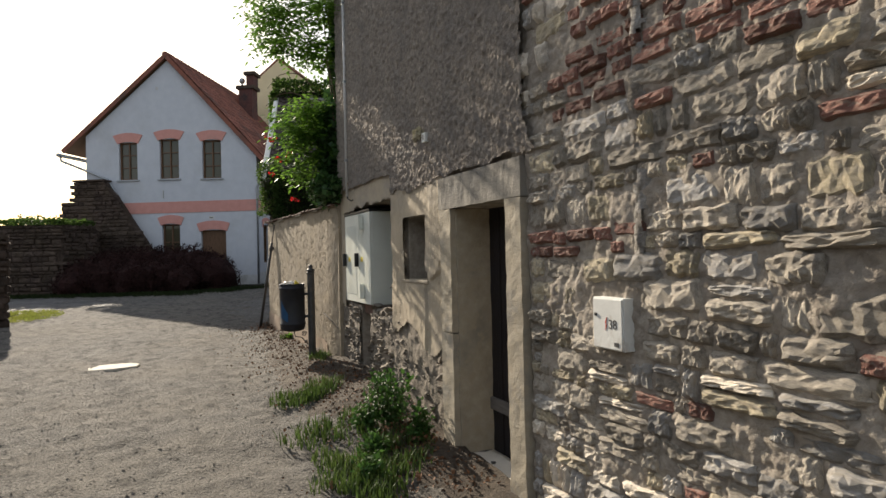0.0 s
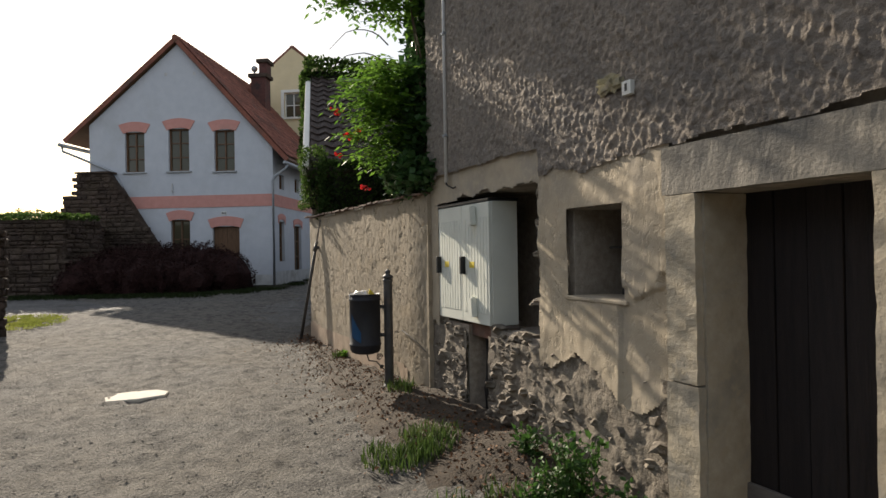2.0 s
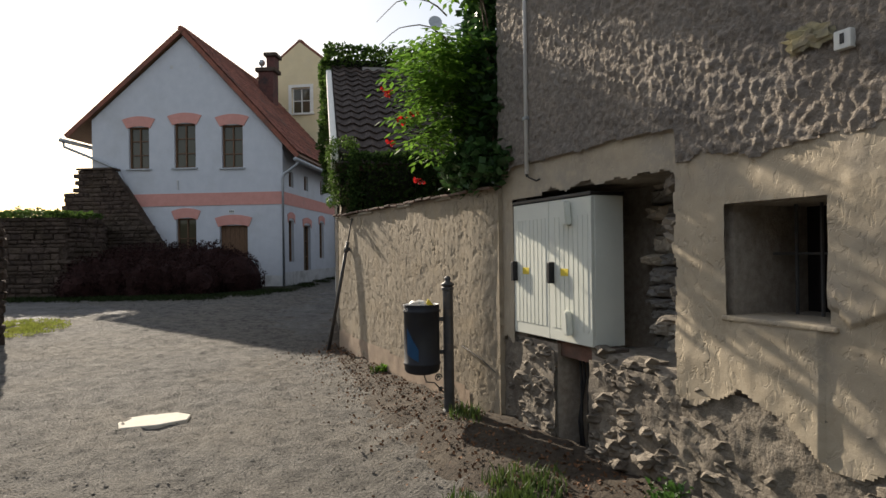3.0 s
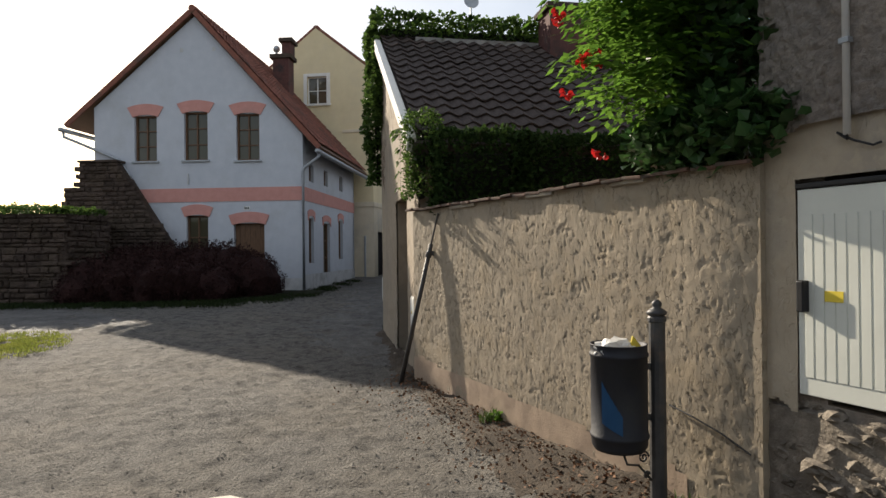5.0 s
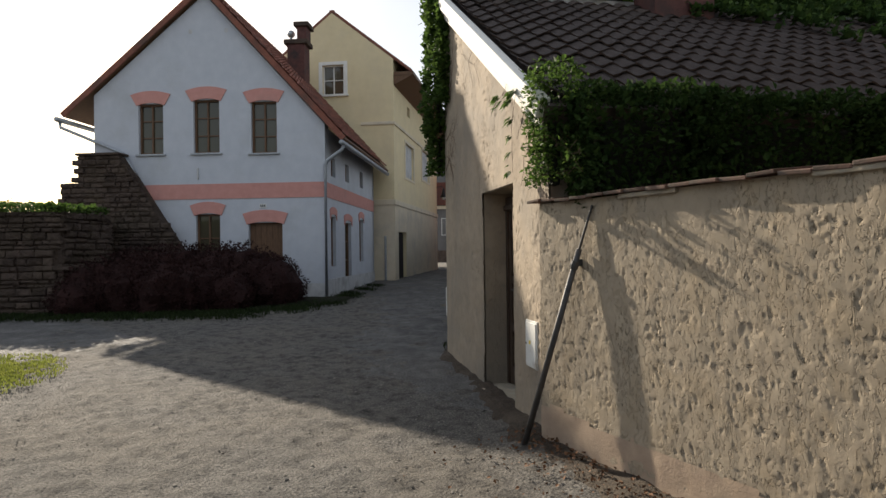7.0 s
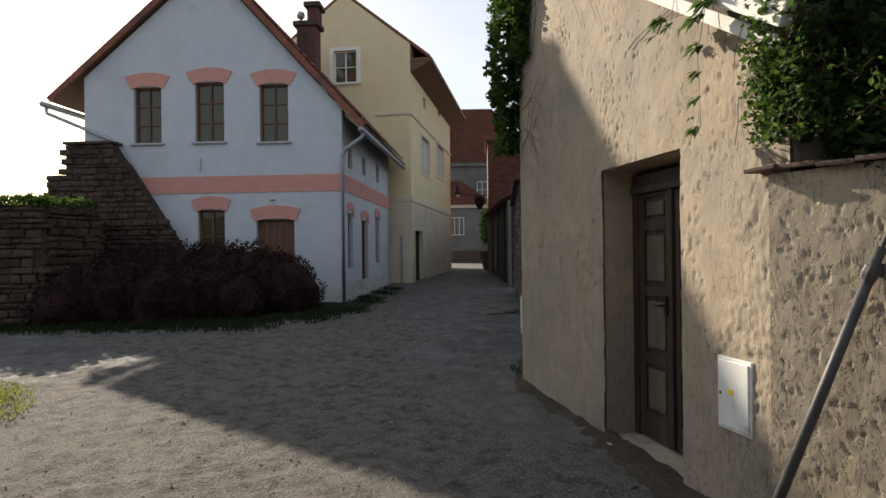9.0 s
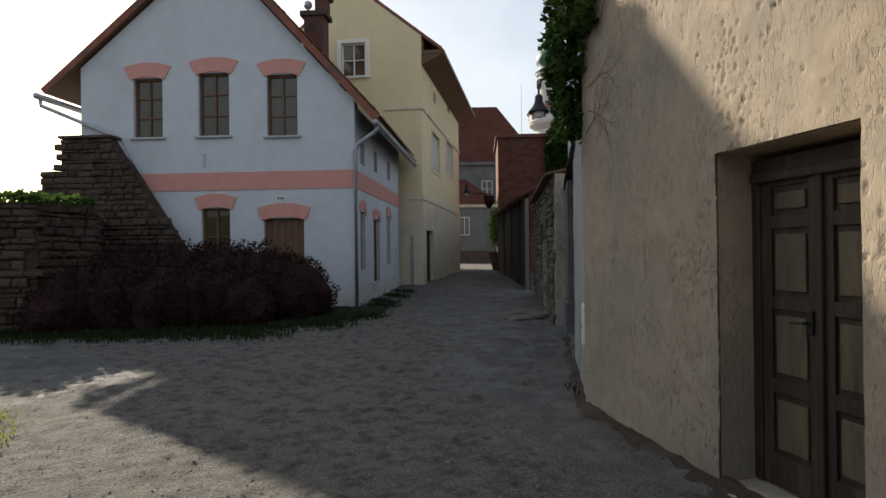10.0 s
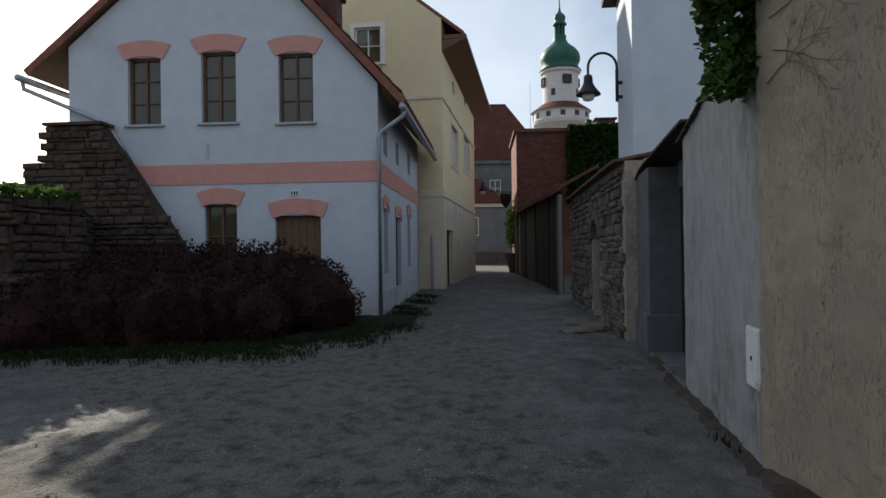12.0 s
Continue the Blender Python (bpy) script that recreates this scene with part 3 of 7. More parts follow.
def edge_smooth(u, z):
    return z < 0.92 + 0.10 * fbm(u * 2.6, 5.2, 3, 3) + 0.11 * math.sin((u - 2.2) * 7) * (u > 2.2) or u < 1.93 + 0.03 * fbm(z * 6, 2, 2, 3) or z > 2.24


relief("smooth_render", OLD, 1.85, 3.16, 0.7, 2.25, 0.0125, lambda u, z: 0.022 + 0.012 * fbm(u * 3, z * 3, 4, 4) + (-0.016 if (u > 2.75 and z < 1.45 + 0.1 * fbm(u * 5, z * 5, 1, 3)) else 0),
       "smooth_plaster", old_wall, holes=(SLIT,), cut=edge_smooth, label="smooth ochre render with a crumbling lower edge")


def old_openings():
    door = thing("door_1", OLD, "dark old plank door with a grey cross rail, set deep in stone", "door", kind="structure")
    n = 5
    for i in range(n):
        w = (DOOR[1] - DOOR[0]) / n
        x = DOOR[0] + i * w
        part("plank", bx(x + 0.003, x + w - 0.003, 0.27 + 0.006 * (i % 2), 0.31, 0.02, 1.93, bevel=0.004), "dark_wood", door)
    part("rail", bx(DOOR[0], DOOR[1], 0.245, 0.27, 0.44, 0.53, bevel=0.006), "grey_wood", door, "grey weathered cross rail")
    part("latch", bx(4.05, 4.09, 0.235, 0.27, 1.0, 1.12, bevel=0.005), "post", door)
    sur = thing("door_surround", OLD, "worn sandstone door surround with a heavy lintel and broken jambs", "door surround", kind="structure")

    def block(name, a0, a1, z0, z1, y0=-0.045, y1=0.28, seed=0.0):
        bm = bmesh.new()
        box(bm, a0, a1, y0, y1, z0, z1)
        bmesh.ops.subdivide_edges(bm, edges=[e for e in bm.edges if e.calc_length() > 0.5], cuts=14, use_grid_fill=True)
        bmesh.ops.subdivide_edges(bm, edges=bm.edges[:], cuts=2, use_grid_fill=True)
        for v in bm.verts:
            v.co += Vector((fbm(v.co.x * 9, v.co.z * 9, seed, 3), fbm(v.co.x * 8, v.co.z * 8, seed + 4, 3), 0.4 * fbm(v.co.x * 9, v.co.z * 9, seed + 8, 3))) * 0.006
        return part(name, bm, "sandstone", sur, smooth=False)

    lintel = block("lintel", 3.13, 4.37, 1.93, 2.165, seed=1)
    # Lintel gets its own darker tone, partly for the shade on it
    lintel.data.materials[0] = M["lintel_shaded_stone"]
    block("jamb", 3.15, 3.345, 1.02, 1.926, seed=2)
    block("jamb", 3.145, 3.35, -0.2, 1.012, seed=3)
    block("jamb", 4.175, 4.36, -0.2, 1.926, seed=4)
    block("reveal", 3.345, 3.36, -0.2, 1.926, 0.0, 0.27, seed=7)
    step = thing("door_step", OLD, "pale stone threshold lying in front of the plank door", "step")
    bm = bmesh.new()
    box(bm, 3.20, 4.20, -0.09, 0.26, -0.1, 0.135)
    bmesh.ops.subdivide_edges(bm, edges=bm.edges[:], cuts=7, use_grid_fill=True)
    for v in bm.verts:
        v.co += Vector((fbm(v.co.x * 6, v.co.y * 6, 1, 3), fbm(v.co.x * 6, v.co.y * 6, 5, 3), 0.7 * fbm(v.co.x * 5, v.co.y * 5, 9, 3))) * 0.016
    part("slab", bm, "pale_stone", step, smooth=True)
    win = thing("window_1", OLD, "small unglazed barred window opening in the render", "window", kind="structure")
    part("window_sill", bx(2.24, 2.83, -0.03, 0.3, 1.36, 1.385, bevel=0.008), "smooth_plaster", win)
    for k in range(3):
        bm = bmesh.new()
        x = 2.27 + 0.53 * (k + 1) / 4
        tube(bm, [(x, 0.30, 1.37), (x, 0.30, 1.93)], 0.009, 6)
        part("bar", bm, "post", win)
    bm = bmesh.new()
    tube(bm, [(2.26, 0.305, 1.68), (2.81, 0.305, 1.68)], 0.008, 6)
    part("cross_bar", bm, "post", win)


old_openings()


def power_cabinet():
    c = thing("power_cabinet", OLD @ pose(0.68, 0.0, 1.08), "pale grey-green two-door electricity cabinet set in a broken wall niche", "electrical cabinet")
    part("body", bx(-0.5, 0.5, 0.02, 0.25, 0.0, 0.985, bevel=0.006), "cabinet", c)
    part("lid", bx(-0.505, 0.505, -0.012, 0.26, 0.985, 1.01, bevel=0.006), "black", c, "dark weather lid")
    for x0, x1, hx in ((-0.497, -0.003, -0.46), (0.003, 0.497, 0.05)):
        d = part("door", bx(x0, x1, -0.005, 0.02, 0.005, 0.98, bevel=0.004), "cabinet", c)
        n = 8
        for k in range(n):
            w = (x1 - x0 - 0.06) / n
            xa = x0 + 0.03 + k * w
            part("rib", bx(xa + 0.006, xa + w - 0.006, -0.0085, -0.004, 0.09, 0.86, bevel=0.0015), "cabinet", d)
        part("handle", bx(hx - 0.018, hx + 0.022, -0.05, -0.004, 0.40, 0.55, bevel=0.008), "black", d, "black lever handle")
        part("label_plate", bx(hx + 0.10, hx + 0.19, -0.0105, -0.008, 0.455, 0.505), "yellow_tag", d, "yellow warning label")
    for z in (0.06, 0.80):
        bm = bmesh.new()
        prism(bm, [(0.0, 0.0), (0.075, 0.0), (0.06, 0.16), (0.015, 0.16)], -0.06, -0.008, pose(0.22, 0, z))
        bmesh.ops.bevel(bm, geom=bm.edges[:], offset=0.008, segments=2, affect="EDGES")
        part("vent_hood", bm, "cabinet", c)


    for k, (x0, x1) in enumerate(((0.16, 0.22), (0.20, 0.19), (0.24, 0.30))):
        bm = bmesh.new()
        tube(bm, [(x0, 0.12, 0.02), (x0 + 0.02, 0.13, -0.25), (x1, 0.10, -0.55), (x1 + 0.01, 0.12, -0.86)], 0.011, 6)
        part("cable", bm, "black", c, "black cable hanging into the wall")
    beam = thing("beam", OLD, "short reddish timber beam over the hollow under the cabinet", "beam")
    part("timber", bx(0.66, 1.26, 0.06, 0.22, 0.96, 1.075, bevel=0.01), "tile_cap", beam)
    tag = thing("wall_tag", OLD @ pose(2.86, -0.058, 2.49), "small white square tag fixed to the splatter render", "tag")
    part("plate", bx(0.0, 0.07, -0.004, 0.03, 0.0, 0.075, bevel=0.003), "box_white", tag)
    part("bar", bx(0.027, 0.043, -0.007, -0.003, 0.02, 0.06), "dark_ink", tag)
    foam = thing("foam_patch", OLD @ pose(2.74, -0.04, 2.58), "yellowed filler patch smeared on the splatter render", "patch")
    bm = bmesh.new()
    bmesh.ops.create_icosphere(bm, subdivisions=3, radius=1)
    for v in bm.verts:
        n = v.co.normalized()
        k = 1 + 0.25 * fbm(n.x * 3, n.y * 3, n.z * 3, 3)
        k = 1 + 0.9 * fbm(n.x * 2.2 + 4, n.y * 2, n.z * 2.2, 4)
        v.co = Vector((n.x * 0.09 * k, n.y * 0.016 * k - 0.008, n.z * 0.05 * k))
    part("smear", bm, "filler", foam)


power_cabinet()


def text_part(name, s, size, mt, parent, m, label=""):
    cu = bpy.data.curves.new(name, "FONT")
    cu.body, cu.size, cu.extrude = s, size, 0.0006
    cu.align_x = cu.align_y = "CENTER"
    tmp = bpy.data.objects.new(name, cu)
    scene.collection.objects.link(tmp)
    me = bpy.data.meshes.new_from_object(tmp.evaluated_get(bpy.context.evaluated_depsgraph_get()))
    bpy.data.objects.remove(tmp)
    me.materials.clear()
    ob = link_mesh(name, me, mt, parent, label)
    ob.matrix_local = m
    return ob


def meter_boxes():
    face = pose(0, 0, 0, 90, 0, 0)
    b = thing("meter_box", OLD @ pose(5.045, 0, 1.13), "small battered white metal meter box painted with red flash and number", "meter box")
    part("body", bx(0.0, 0.225, -0.042, 0.05, 0.0, 0.245, bevel=0.004), "box_white", b)
    d = part("door", bx(0.006, 0.219, -0.050, -0.042, 0.006, 0.239, bevel=0.003), "box_white", b)
    part("lock", bx(0.022, 0.037, -0.056, -0.049, 0.155, 0.17, bevel=0.002), "black", d)
    part("tag", bx(0.165, 0.195, -0.0525, -0.049, 0.022, 0.04), "dark_ink", d)
    text_part("number", "38", 0.062, "dark_ink", d, pose(0.155, -0.051, 0.12) @ face, "painted number 38")
    bm = bmesh.new()
    prism(bm, [(0.085, 0.1), (0.097, 0.13), (0.09, 0.128), (0.098, 0.165), (0.082, 0.135), (0.089, 0.137)], -0.0525, -0.049, pose(0.015, 0, -0.01))
    part("flash_mark", bm, "red_ink", d, "red flash mark")
    g = thing("meter_box", SMALL @ pose(3.615, 0, 0.86), "clean white flush meter box beside the panelled door", "meter box")
    part("frame", bx(-0.01, 0.28, -0.035, 0.05, 0.0, 0.40, bevel=0.004), "box_white", g)
    d = part("door", bx(0.008, 0.262, -0.044, -0.035, 0.018, 0.382, bevel=0.004), "box_white", g)
    part("tag", bx(0.10, 0.14, -0.0465, -0.043, 0.20, 0.23), "yellow_tag", d)
    part("lock", bx(0.02, 0.034, -0.048, -0.043, 0.19, 0.205), "black", d)
    w = thing("meter_box", WALL2 @ pose(2.13, 0, 0.93), "narrow white meter box on the grey wall", "meter box")
    part("body", bx(0.0, 0.28, -0.03, 0.05, 0.0, 0.42, bevel=0.005), "box_white", w)
    d = part("door", bx(0.015, 0.265, -0.038, -0.03, 0.015, 0.405, bevel=0.004), "box_white", w)
    part("lock", bx(0.12, 0.15, -0.043, -0.037, 0.19, 0.22, bevel=0.002), "black", d)


meter_boxes()


def wall_pipe():
    p = thing("wall_conduit", OLD @ pose(0.46, -0.045, 2.28), "pale conduit pipe running up the old facade", "conduit")
    bm = bmesh.new()
    tube(bm, [(0, 0, 0), (0, 0, 3.0)], 0.016, 8)
    part("pipe", bm, "pipe_white", p, smooth=True)
    for z in (0.4, 1.3, 2.2):
        part("clip", bx(-0.024, 0.024, -0.02, 0.05, z, z + 0.025, bevel=0.003), "zinc", p)
    bm = bmesh.new()
    tube(bm, [(0, 0, 0.02), (0.0, 0.0, -0.02), (-0.06, 0.02, 0.02), (0.03, 0.0, -0.03), (0.10, 0.02, -0.06), (0.13, 0.03, -0.05)], 0.006, 6)
    part("cable_end", bm, "black", p)


wall_pipe()


# ---- yard wall ----
def gouged(u, z):
    """Hand-thrown render: flat, slightly wavy, with ragged chipped hollows in places."""
    h = 0.030 + 0.006 * fbm(u * 1.3, z * 1.3, 2, 2) + 0.0022 * fbm(u * 11, z * 9, 8, 3)
    d = fbm(u * 7 + 0.8 * fbm(u * 15, z * 15, 3, 2), z * 8, 61, 3)
    e = fbm((u + 0.4 * z) * 34, z * 15, 11, 2)
    h -= 0.004 * min(1.0, max(0.0, (d - 0.52) * 14.0))
    h -= 0.005 * min(1.0, max(0.0, (e - 0.46) * 14.0))
    return h - 0.034 * min(1.0, max(0.0, (u - 3.95) / 0.4)) ** 2


yard_wall = wall("wall_yard", YARD, "gouged ochre-rendered yard wall with a tile coping", 0.0, 4.36, -0.3, 2.22, 0.001, 0.30, mt="yard_plaster")
relief("gouged_render", YARD, 0.0, 4.36, 0.05, 2.22, 0.010, gouged, "yard_plaster", yard_wall, label="deeply gouged hand-thrown render")
relief("render_skirt", YARD, 0.0, 3.9, 0.05, 0.72, 0.03, lambda u, z: 0.036 + 0.006 * fbm(u * 4, z * 4, 3, 3), "render_skirt", yard_wall,
       cut=lambda u, z: z > 0.64 + 0.03 * fbm(u * 2, 7, 1, 3) - 0.03 * u, label="smoother pinkish render skirt")


def coping():
    rng = random.Random(4)
    u = -0.1
    while u < 4.3:
        w = rng.uniform(0.17, 0.2)
        bm = bmesh.new()
        box(bm, 0, w * 0.97, -0.075 + rng.uniform(-0.012, 0.012), 0.34, 0, 0.022, bevel=0.005)
        ob = part("coping_tile", bm, "tile_cap", yard_wall)
        ob.matrix_local = pose(u, 0, 2.235 - 0.004 * u + rng.uniform(-0.004, 0.006), 5 + rng.uniform(-3, 3), rng.uniform(-3, 3), rng.uniform(-3, 3))
        u += w
    for a, l in ((0.95, 0.5), (2.3, 0.35), (3.3, 0.3)):
        ob = part("coping_slab", bx(0, l, -0.055, 0.2, 0, 0.03, bevel=0.006), "sandstone", yard_wall)
        ob.matrix_local = pose(a, 0, 2.195, 2, 0, 0)


coping()


def leaning_bar():
    b = thing("leaning_bar", pose(0, 0, 0), "grey weathered metal bar leaning against the wall corner", "bar")
    bm = bmesh.new()
    tube(bm, [(1.515, 12.0, 0.28), (1.68, 11.45, 1.86)], 0.026, 10, 0.022)
    pole = part("pole", bm, "post", b, smooth=True)
    bm = bmesh.new()
    tube(bm, [(1.68, 11.45, 1.86), (1.71, 11.33, 2.17)], 0.011, 8, 0.008)
    part("spike", bm, "post", pole, "thin rusty spike")
    bm = bmesh.new()
    lathe(bm, [(0.030, -0.03), (0.034, 0.0), (0.030, 0.03)], 10)
    part("collar", bm, "post", pole).matrix_local = look((1.668, 11.49, 1.75), (1.71, 11.33, 2.17))
    part("bracket", bx(1.68, 1.74, 11.46, 11.50, 1.74, 1.79, bevel=0.006), "post", pole)


leaning_bar()


def wall_wire():
    w = thing("wall_wire", YARD, "thin slack black wire on the yard wall", "wire")
    bm = bmesh.new()
    tube(bm, [(3.78, -0.045, 0.88), (3.95, -0.045, 0.85), (4.13, -0.03, 0.80), (4.3, -0.015, 0.73)], 0.005, 6)
    part("strand", bm, "black", w)


wall_wire()


# ---- litter bin on its post ----
def litter_bin():
    gz = ground_z(1.66, 8.1)
    b = thing("litter_bin", pose(1.66, 8.12, gz), "dark round street litter bin hung on a grey iron post", "litter bin")
    bm = bmesh.new()
    lathe(bm, [(0.062, 0.0), (0.062, 0.03), (0.047, 0.05), (0.045, 1.06), (0.052, 1.065), (0.052, 1.085), (0.04, 1.10)], 12)
    post = part("post", bm, "post", b, smooth=False)
    bm = bmesh.new()
    lathe(bm, [(0.052, 1.10), (0.058, 1.115), (0.040, 1.13), (0.022, 1.14), (0.028, 1.155), (0.026, 1.17), (0.010, 1.185)], 12)
    part("finial", bm, "post", post, smooth=True)
    c = Vector((-0.225, 0.05, 0))
    bm = bmesh.new()
    lathe(bm, [(0.09, 0.36), (0.135, 0.375), (0.15, 0.40), (0.152, 0.44), (0.158, 0.445), (0.158, 0.46), (0.152, 0.465), (0.152, 0.88), (0.158, 0.885), (0.158, 0.90), (0.152, 0.905),
               (0.153, 0.945), (0.156, 0.95), (0.146, 0.95), (0.144, 0.45), (0.0, 0.43)], 28, c)
    drum = part("drum", bm, "bin", b, smooth=True)
    bm = bmesh.new()
    for k in range(6):
        a0, a1 = radians(196 + k * 7), radians(203 + k * 7)
        zt = 0.73 - 0.03 * k
        v = [bm.verts.new(c + Vector((0.1545 * math.cos(a), 0.1545 * math.sin(a), z))) for a, z in ((a0, 0.54 - 0.01 * k), (a1, 0.53 - 0.01 * k), (a1, zt), (a0, zt + 0.035))]
        bm.faces.new(v)
    part("sticker", bm, "bin_blue", drum, "torn blue sticker")
    for z in (0.80, 0.52):
        part("bracket", bx(-0.085, -0.04, 0.0, 0.03, z, z + 0.035, bevel=0.004), "post", b)
    bm = bmesh.new()
    for x0, z0, r0 in ((-0.095, 0.32, 0.035), (-0.075, 0.22, 0.022)):
        tube(bm, [(x0 + (r0 - 0.0022 * k * r0 * 20) * math.cos(k * 0.55), 0.01, z0 + (r0 - 0.0022 * k * r0 * 20) * math.sin(k * 0.55)) for k in range(20)], 0.006, 6)
    tube(bm, [(-0.22, 0.03, 0.36), (-0.2, 0.02, 0.29), (-0.13, 0.01, 0.28), (-0.05, 0.0, 0.19)], 0.007, 6)
    part("scroll", bm, "post", b, "curled iron scroll bracket", smooth=True)
    bag = thing("plastic_bag", pose(1.66 - 0.25, 8.16, gz + 0.9), "crumpled white plastic bag stuffed in the litter bin", "bag")
    bm = bmesh.new()
    bmesh.ops.create_icosphere(bm, subdivisions=3, radius=0.11)
    for v in bm.verts:
        n = v.co.normalized()
        v.co = Vector((n.x * 0.125, n.y * 0.10, n.z * 0.06)) * (1 + 0.30 * fbm(n.x * 3, n.y * 3, n.z * 3, 4)) + Vector((0, 0, 0.02))
    part("sheet", bm, "bag", bag)
    bm = bmesh.new()
    prism(bm, [(0.03, 0.03), (0.11, 0.035), (0.05, 0.10)], -0.08, -0.07)
    part("wrapper", bm, "yellow_tag", bag, "yellow wrapper corner")


litter_bin()


# ---- the small tiled house ----
SDOOR = (2.09, 3.22, 0.2, 2.48)
small_slope = 0.587


def gable_face(u, z):
    near = min(1.0, max(0.0, (u - 3.55 - 0.25 * max(0.0, min(1.5, z - 1.6)) - 0.35 * fbm(z * 2, 1, 1, 3)) / 0.2))
    h = 0.020 + 0.008 * fbm(u * 2.2, z * 2.2, 3, 3) + 0.0012 * fbm(u * 18, z * 18, 4, 2)
    pit = fbm((u + 0.12 * z) * 46, z * 15, 5, 2) + 0.45 * fbm(u * 2, z * 2, 15, 2) - (0.12 if u < 1.9 else 0.0)
    h -= 0.012 * min(1.0, max(0.0, (pit - 0.52) * 9.0))
    h += near * (0.006 * fbm(u * 20, z * 13, 9, 3) + 0.007 * fbm(u * 42, z * 26, 19, 2) + 0.006)
    return h


small_wall = wall("wall_small_house", SMALL, "ochre rendered gable wall, half in shade, with a deep doorway", 0.0, 4.18, -0.3, 5.6, 0.001, 0.55, mt="gable_plaster",
                  holes=(SDOOR,), cuts=[((0, 0, 5.50), (small_slope, 0, 1))])
relief("gable_render", SMALL, 0.0, 4.18, 0.1, 5.5, 0.016, gable_face, "gable_plaster", small_wall, holes=(SDOOR,),
       cut=lambda u, z: z > 5.48 - small_slope * u, label="pitted ochre render")
wall("wall_small_front", SMALL @ pose(4.18, 0, 0, 0, 0, 90), "front wall behind the hedge", 0.56, 7.0, -0.3, 3.0, 0.0, 0.3, mt="gable_plaster")
wall("wall_small_back", SMALL @ pose(0, 0, 0, 0, 0, 90), "tall back wall", 0.56, 7.0, -0.3, 5.45, 0.0, -0.3, mt="grey_wall")


def small_door():
    d = thing("door_2", SMALL, "dark brown panelled double door deep in its reveal", "door", kind="structure")
    x0, x1, z0, z1, y = SDOOR[0], SDOOR[1], 0.40, 2.44, 0.27
    part("frame", bx(x0, x0 + 0.07, y - 0.03, y + 0.05, z0, z1, bevel=0.005), "door_wood", d)
    part("frame", bx(x1 - 0.07, x1, y - 0.03, y + 0.05, z0, z1, bevel=0.005), "door_wood", d)
    part("frame", bx(x0 + 0.07, x1 - 0.07, y - 0.03, y + 0.05, z1 - 0.09, z1, bevel=0.005), "door_wood", d)
    mid = (x0 + x1) / 2
    for a, b in ((x0 + 0.074, mid - 0.006), (mid + 0.006, x1 - 0.074)):
        leaf = part("leaf", bx(a, b, y + 0.005, y + 0.04, z0 + 0.01, z1 - 0.095, bevel=0.003), "door_wood", d)
        for s in (a, b - 0.085):
            part("stile", bx(s, s + 0.085, y - 0.015, y + 0.005, z0 + 0.01, z1 - 0.095, bevel=0.005), "door_wood", leaf)
        hs = (z0 + 0.01, z0 + 0.20, 0.98, 1.07, 1.50, 1.58, 2.0, 2.08, z1 - 0.18, z1 - 0.095)
        for k in range(0, len(hs), 2):
            part("rail", bx(a + 0.085, b - 0.085, y - 0.015, y + 0.005, hs[k], hs[k + 1], bevel=0.005), "door_wood", leaf)
        for k in range(1, len(hs) - 1, 2):
            part("raised_panel", bx(a + 0.115, b - 0.115, y - 0.012, y + 0.005, hs[k] + 0.035, hs[k + 1] - 0.035, bevel=0.012), "door_panel", leaf)
    part("cover_strip", bx(mid - 0.03, mid + 0.03, y - 0.04, y - 0.015, z0 + 0.02, z1 - 0.1, bevel=0.01), "door_wood", d)
    part("head_moulding", bx(x0 + 0.02, x1 - 0.02, y - 0.06, y - 0.03, z1 - 0.15, z1 - 0.09, bevel=0.012), "door_wood", d)
    h = part("door_handle", bx(mid - 0.055, mid - 0.02, y - 0.06, y - 0.04, 1.38, 1.52, bevel=0.005), "black", d, "black iron lever handle")
    bm = bmesh.new()
    tube(bm, [(mid - 0.04, y - 0.05, 1.45), (mid - 0.04, y - 0.10, 1.45), (mid - 0.14, y - 0.10, 1.445)], 0.009, 8)
    part("lever", bm, "black", h)
    part("threshold", bx(x0, x1, -0.10, 0.33, 0.2, 0.39, bevel=0.01), "sandstone", d, "worn stone threshold")


small_door()


def tile_mesh(w, l, t=0.016, amp=0.022, n=6):
    """A pan tile, w across and l down the slope, lifted at its lower end. x down the slope, y across."""
    bm = bmesh.new()
    rows = []
    for x, lift in ((0.0, 0.0), (l * 1.12, 0.03)):
        for top in (1, 0):
            rows.append([bm.verts.new((x, w * 1.06 * k / n, lift + (t if top else 0) + amp * math.cos(2 * math.pi * k / n))) for k in range(n + 1)])
    for k in range(n):
        bm.faces.new((rows[0][k], rows[2][k], rows[2][k + 1], rows[0][k + 1]))
        bm.faces.new((rows[2][k], rows[3][k], rows[3][k + 1], rows[2][k + 1]))
    me = bpy.data.meshes.new("roof_tile")
    bm.to_mesh(me)
    bm.free()
    return me


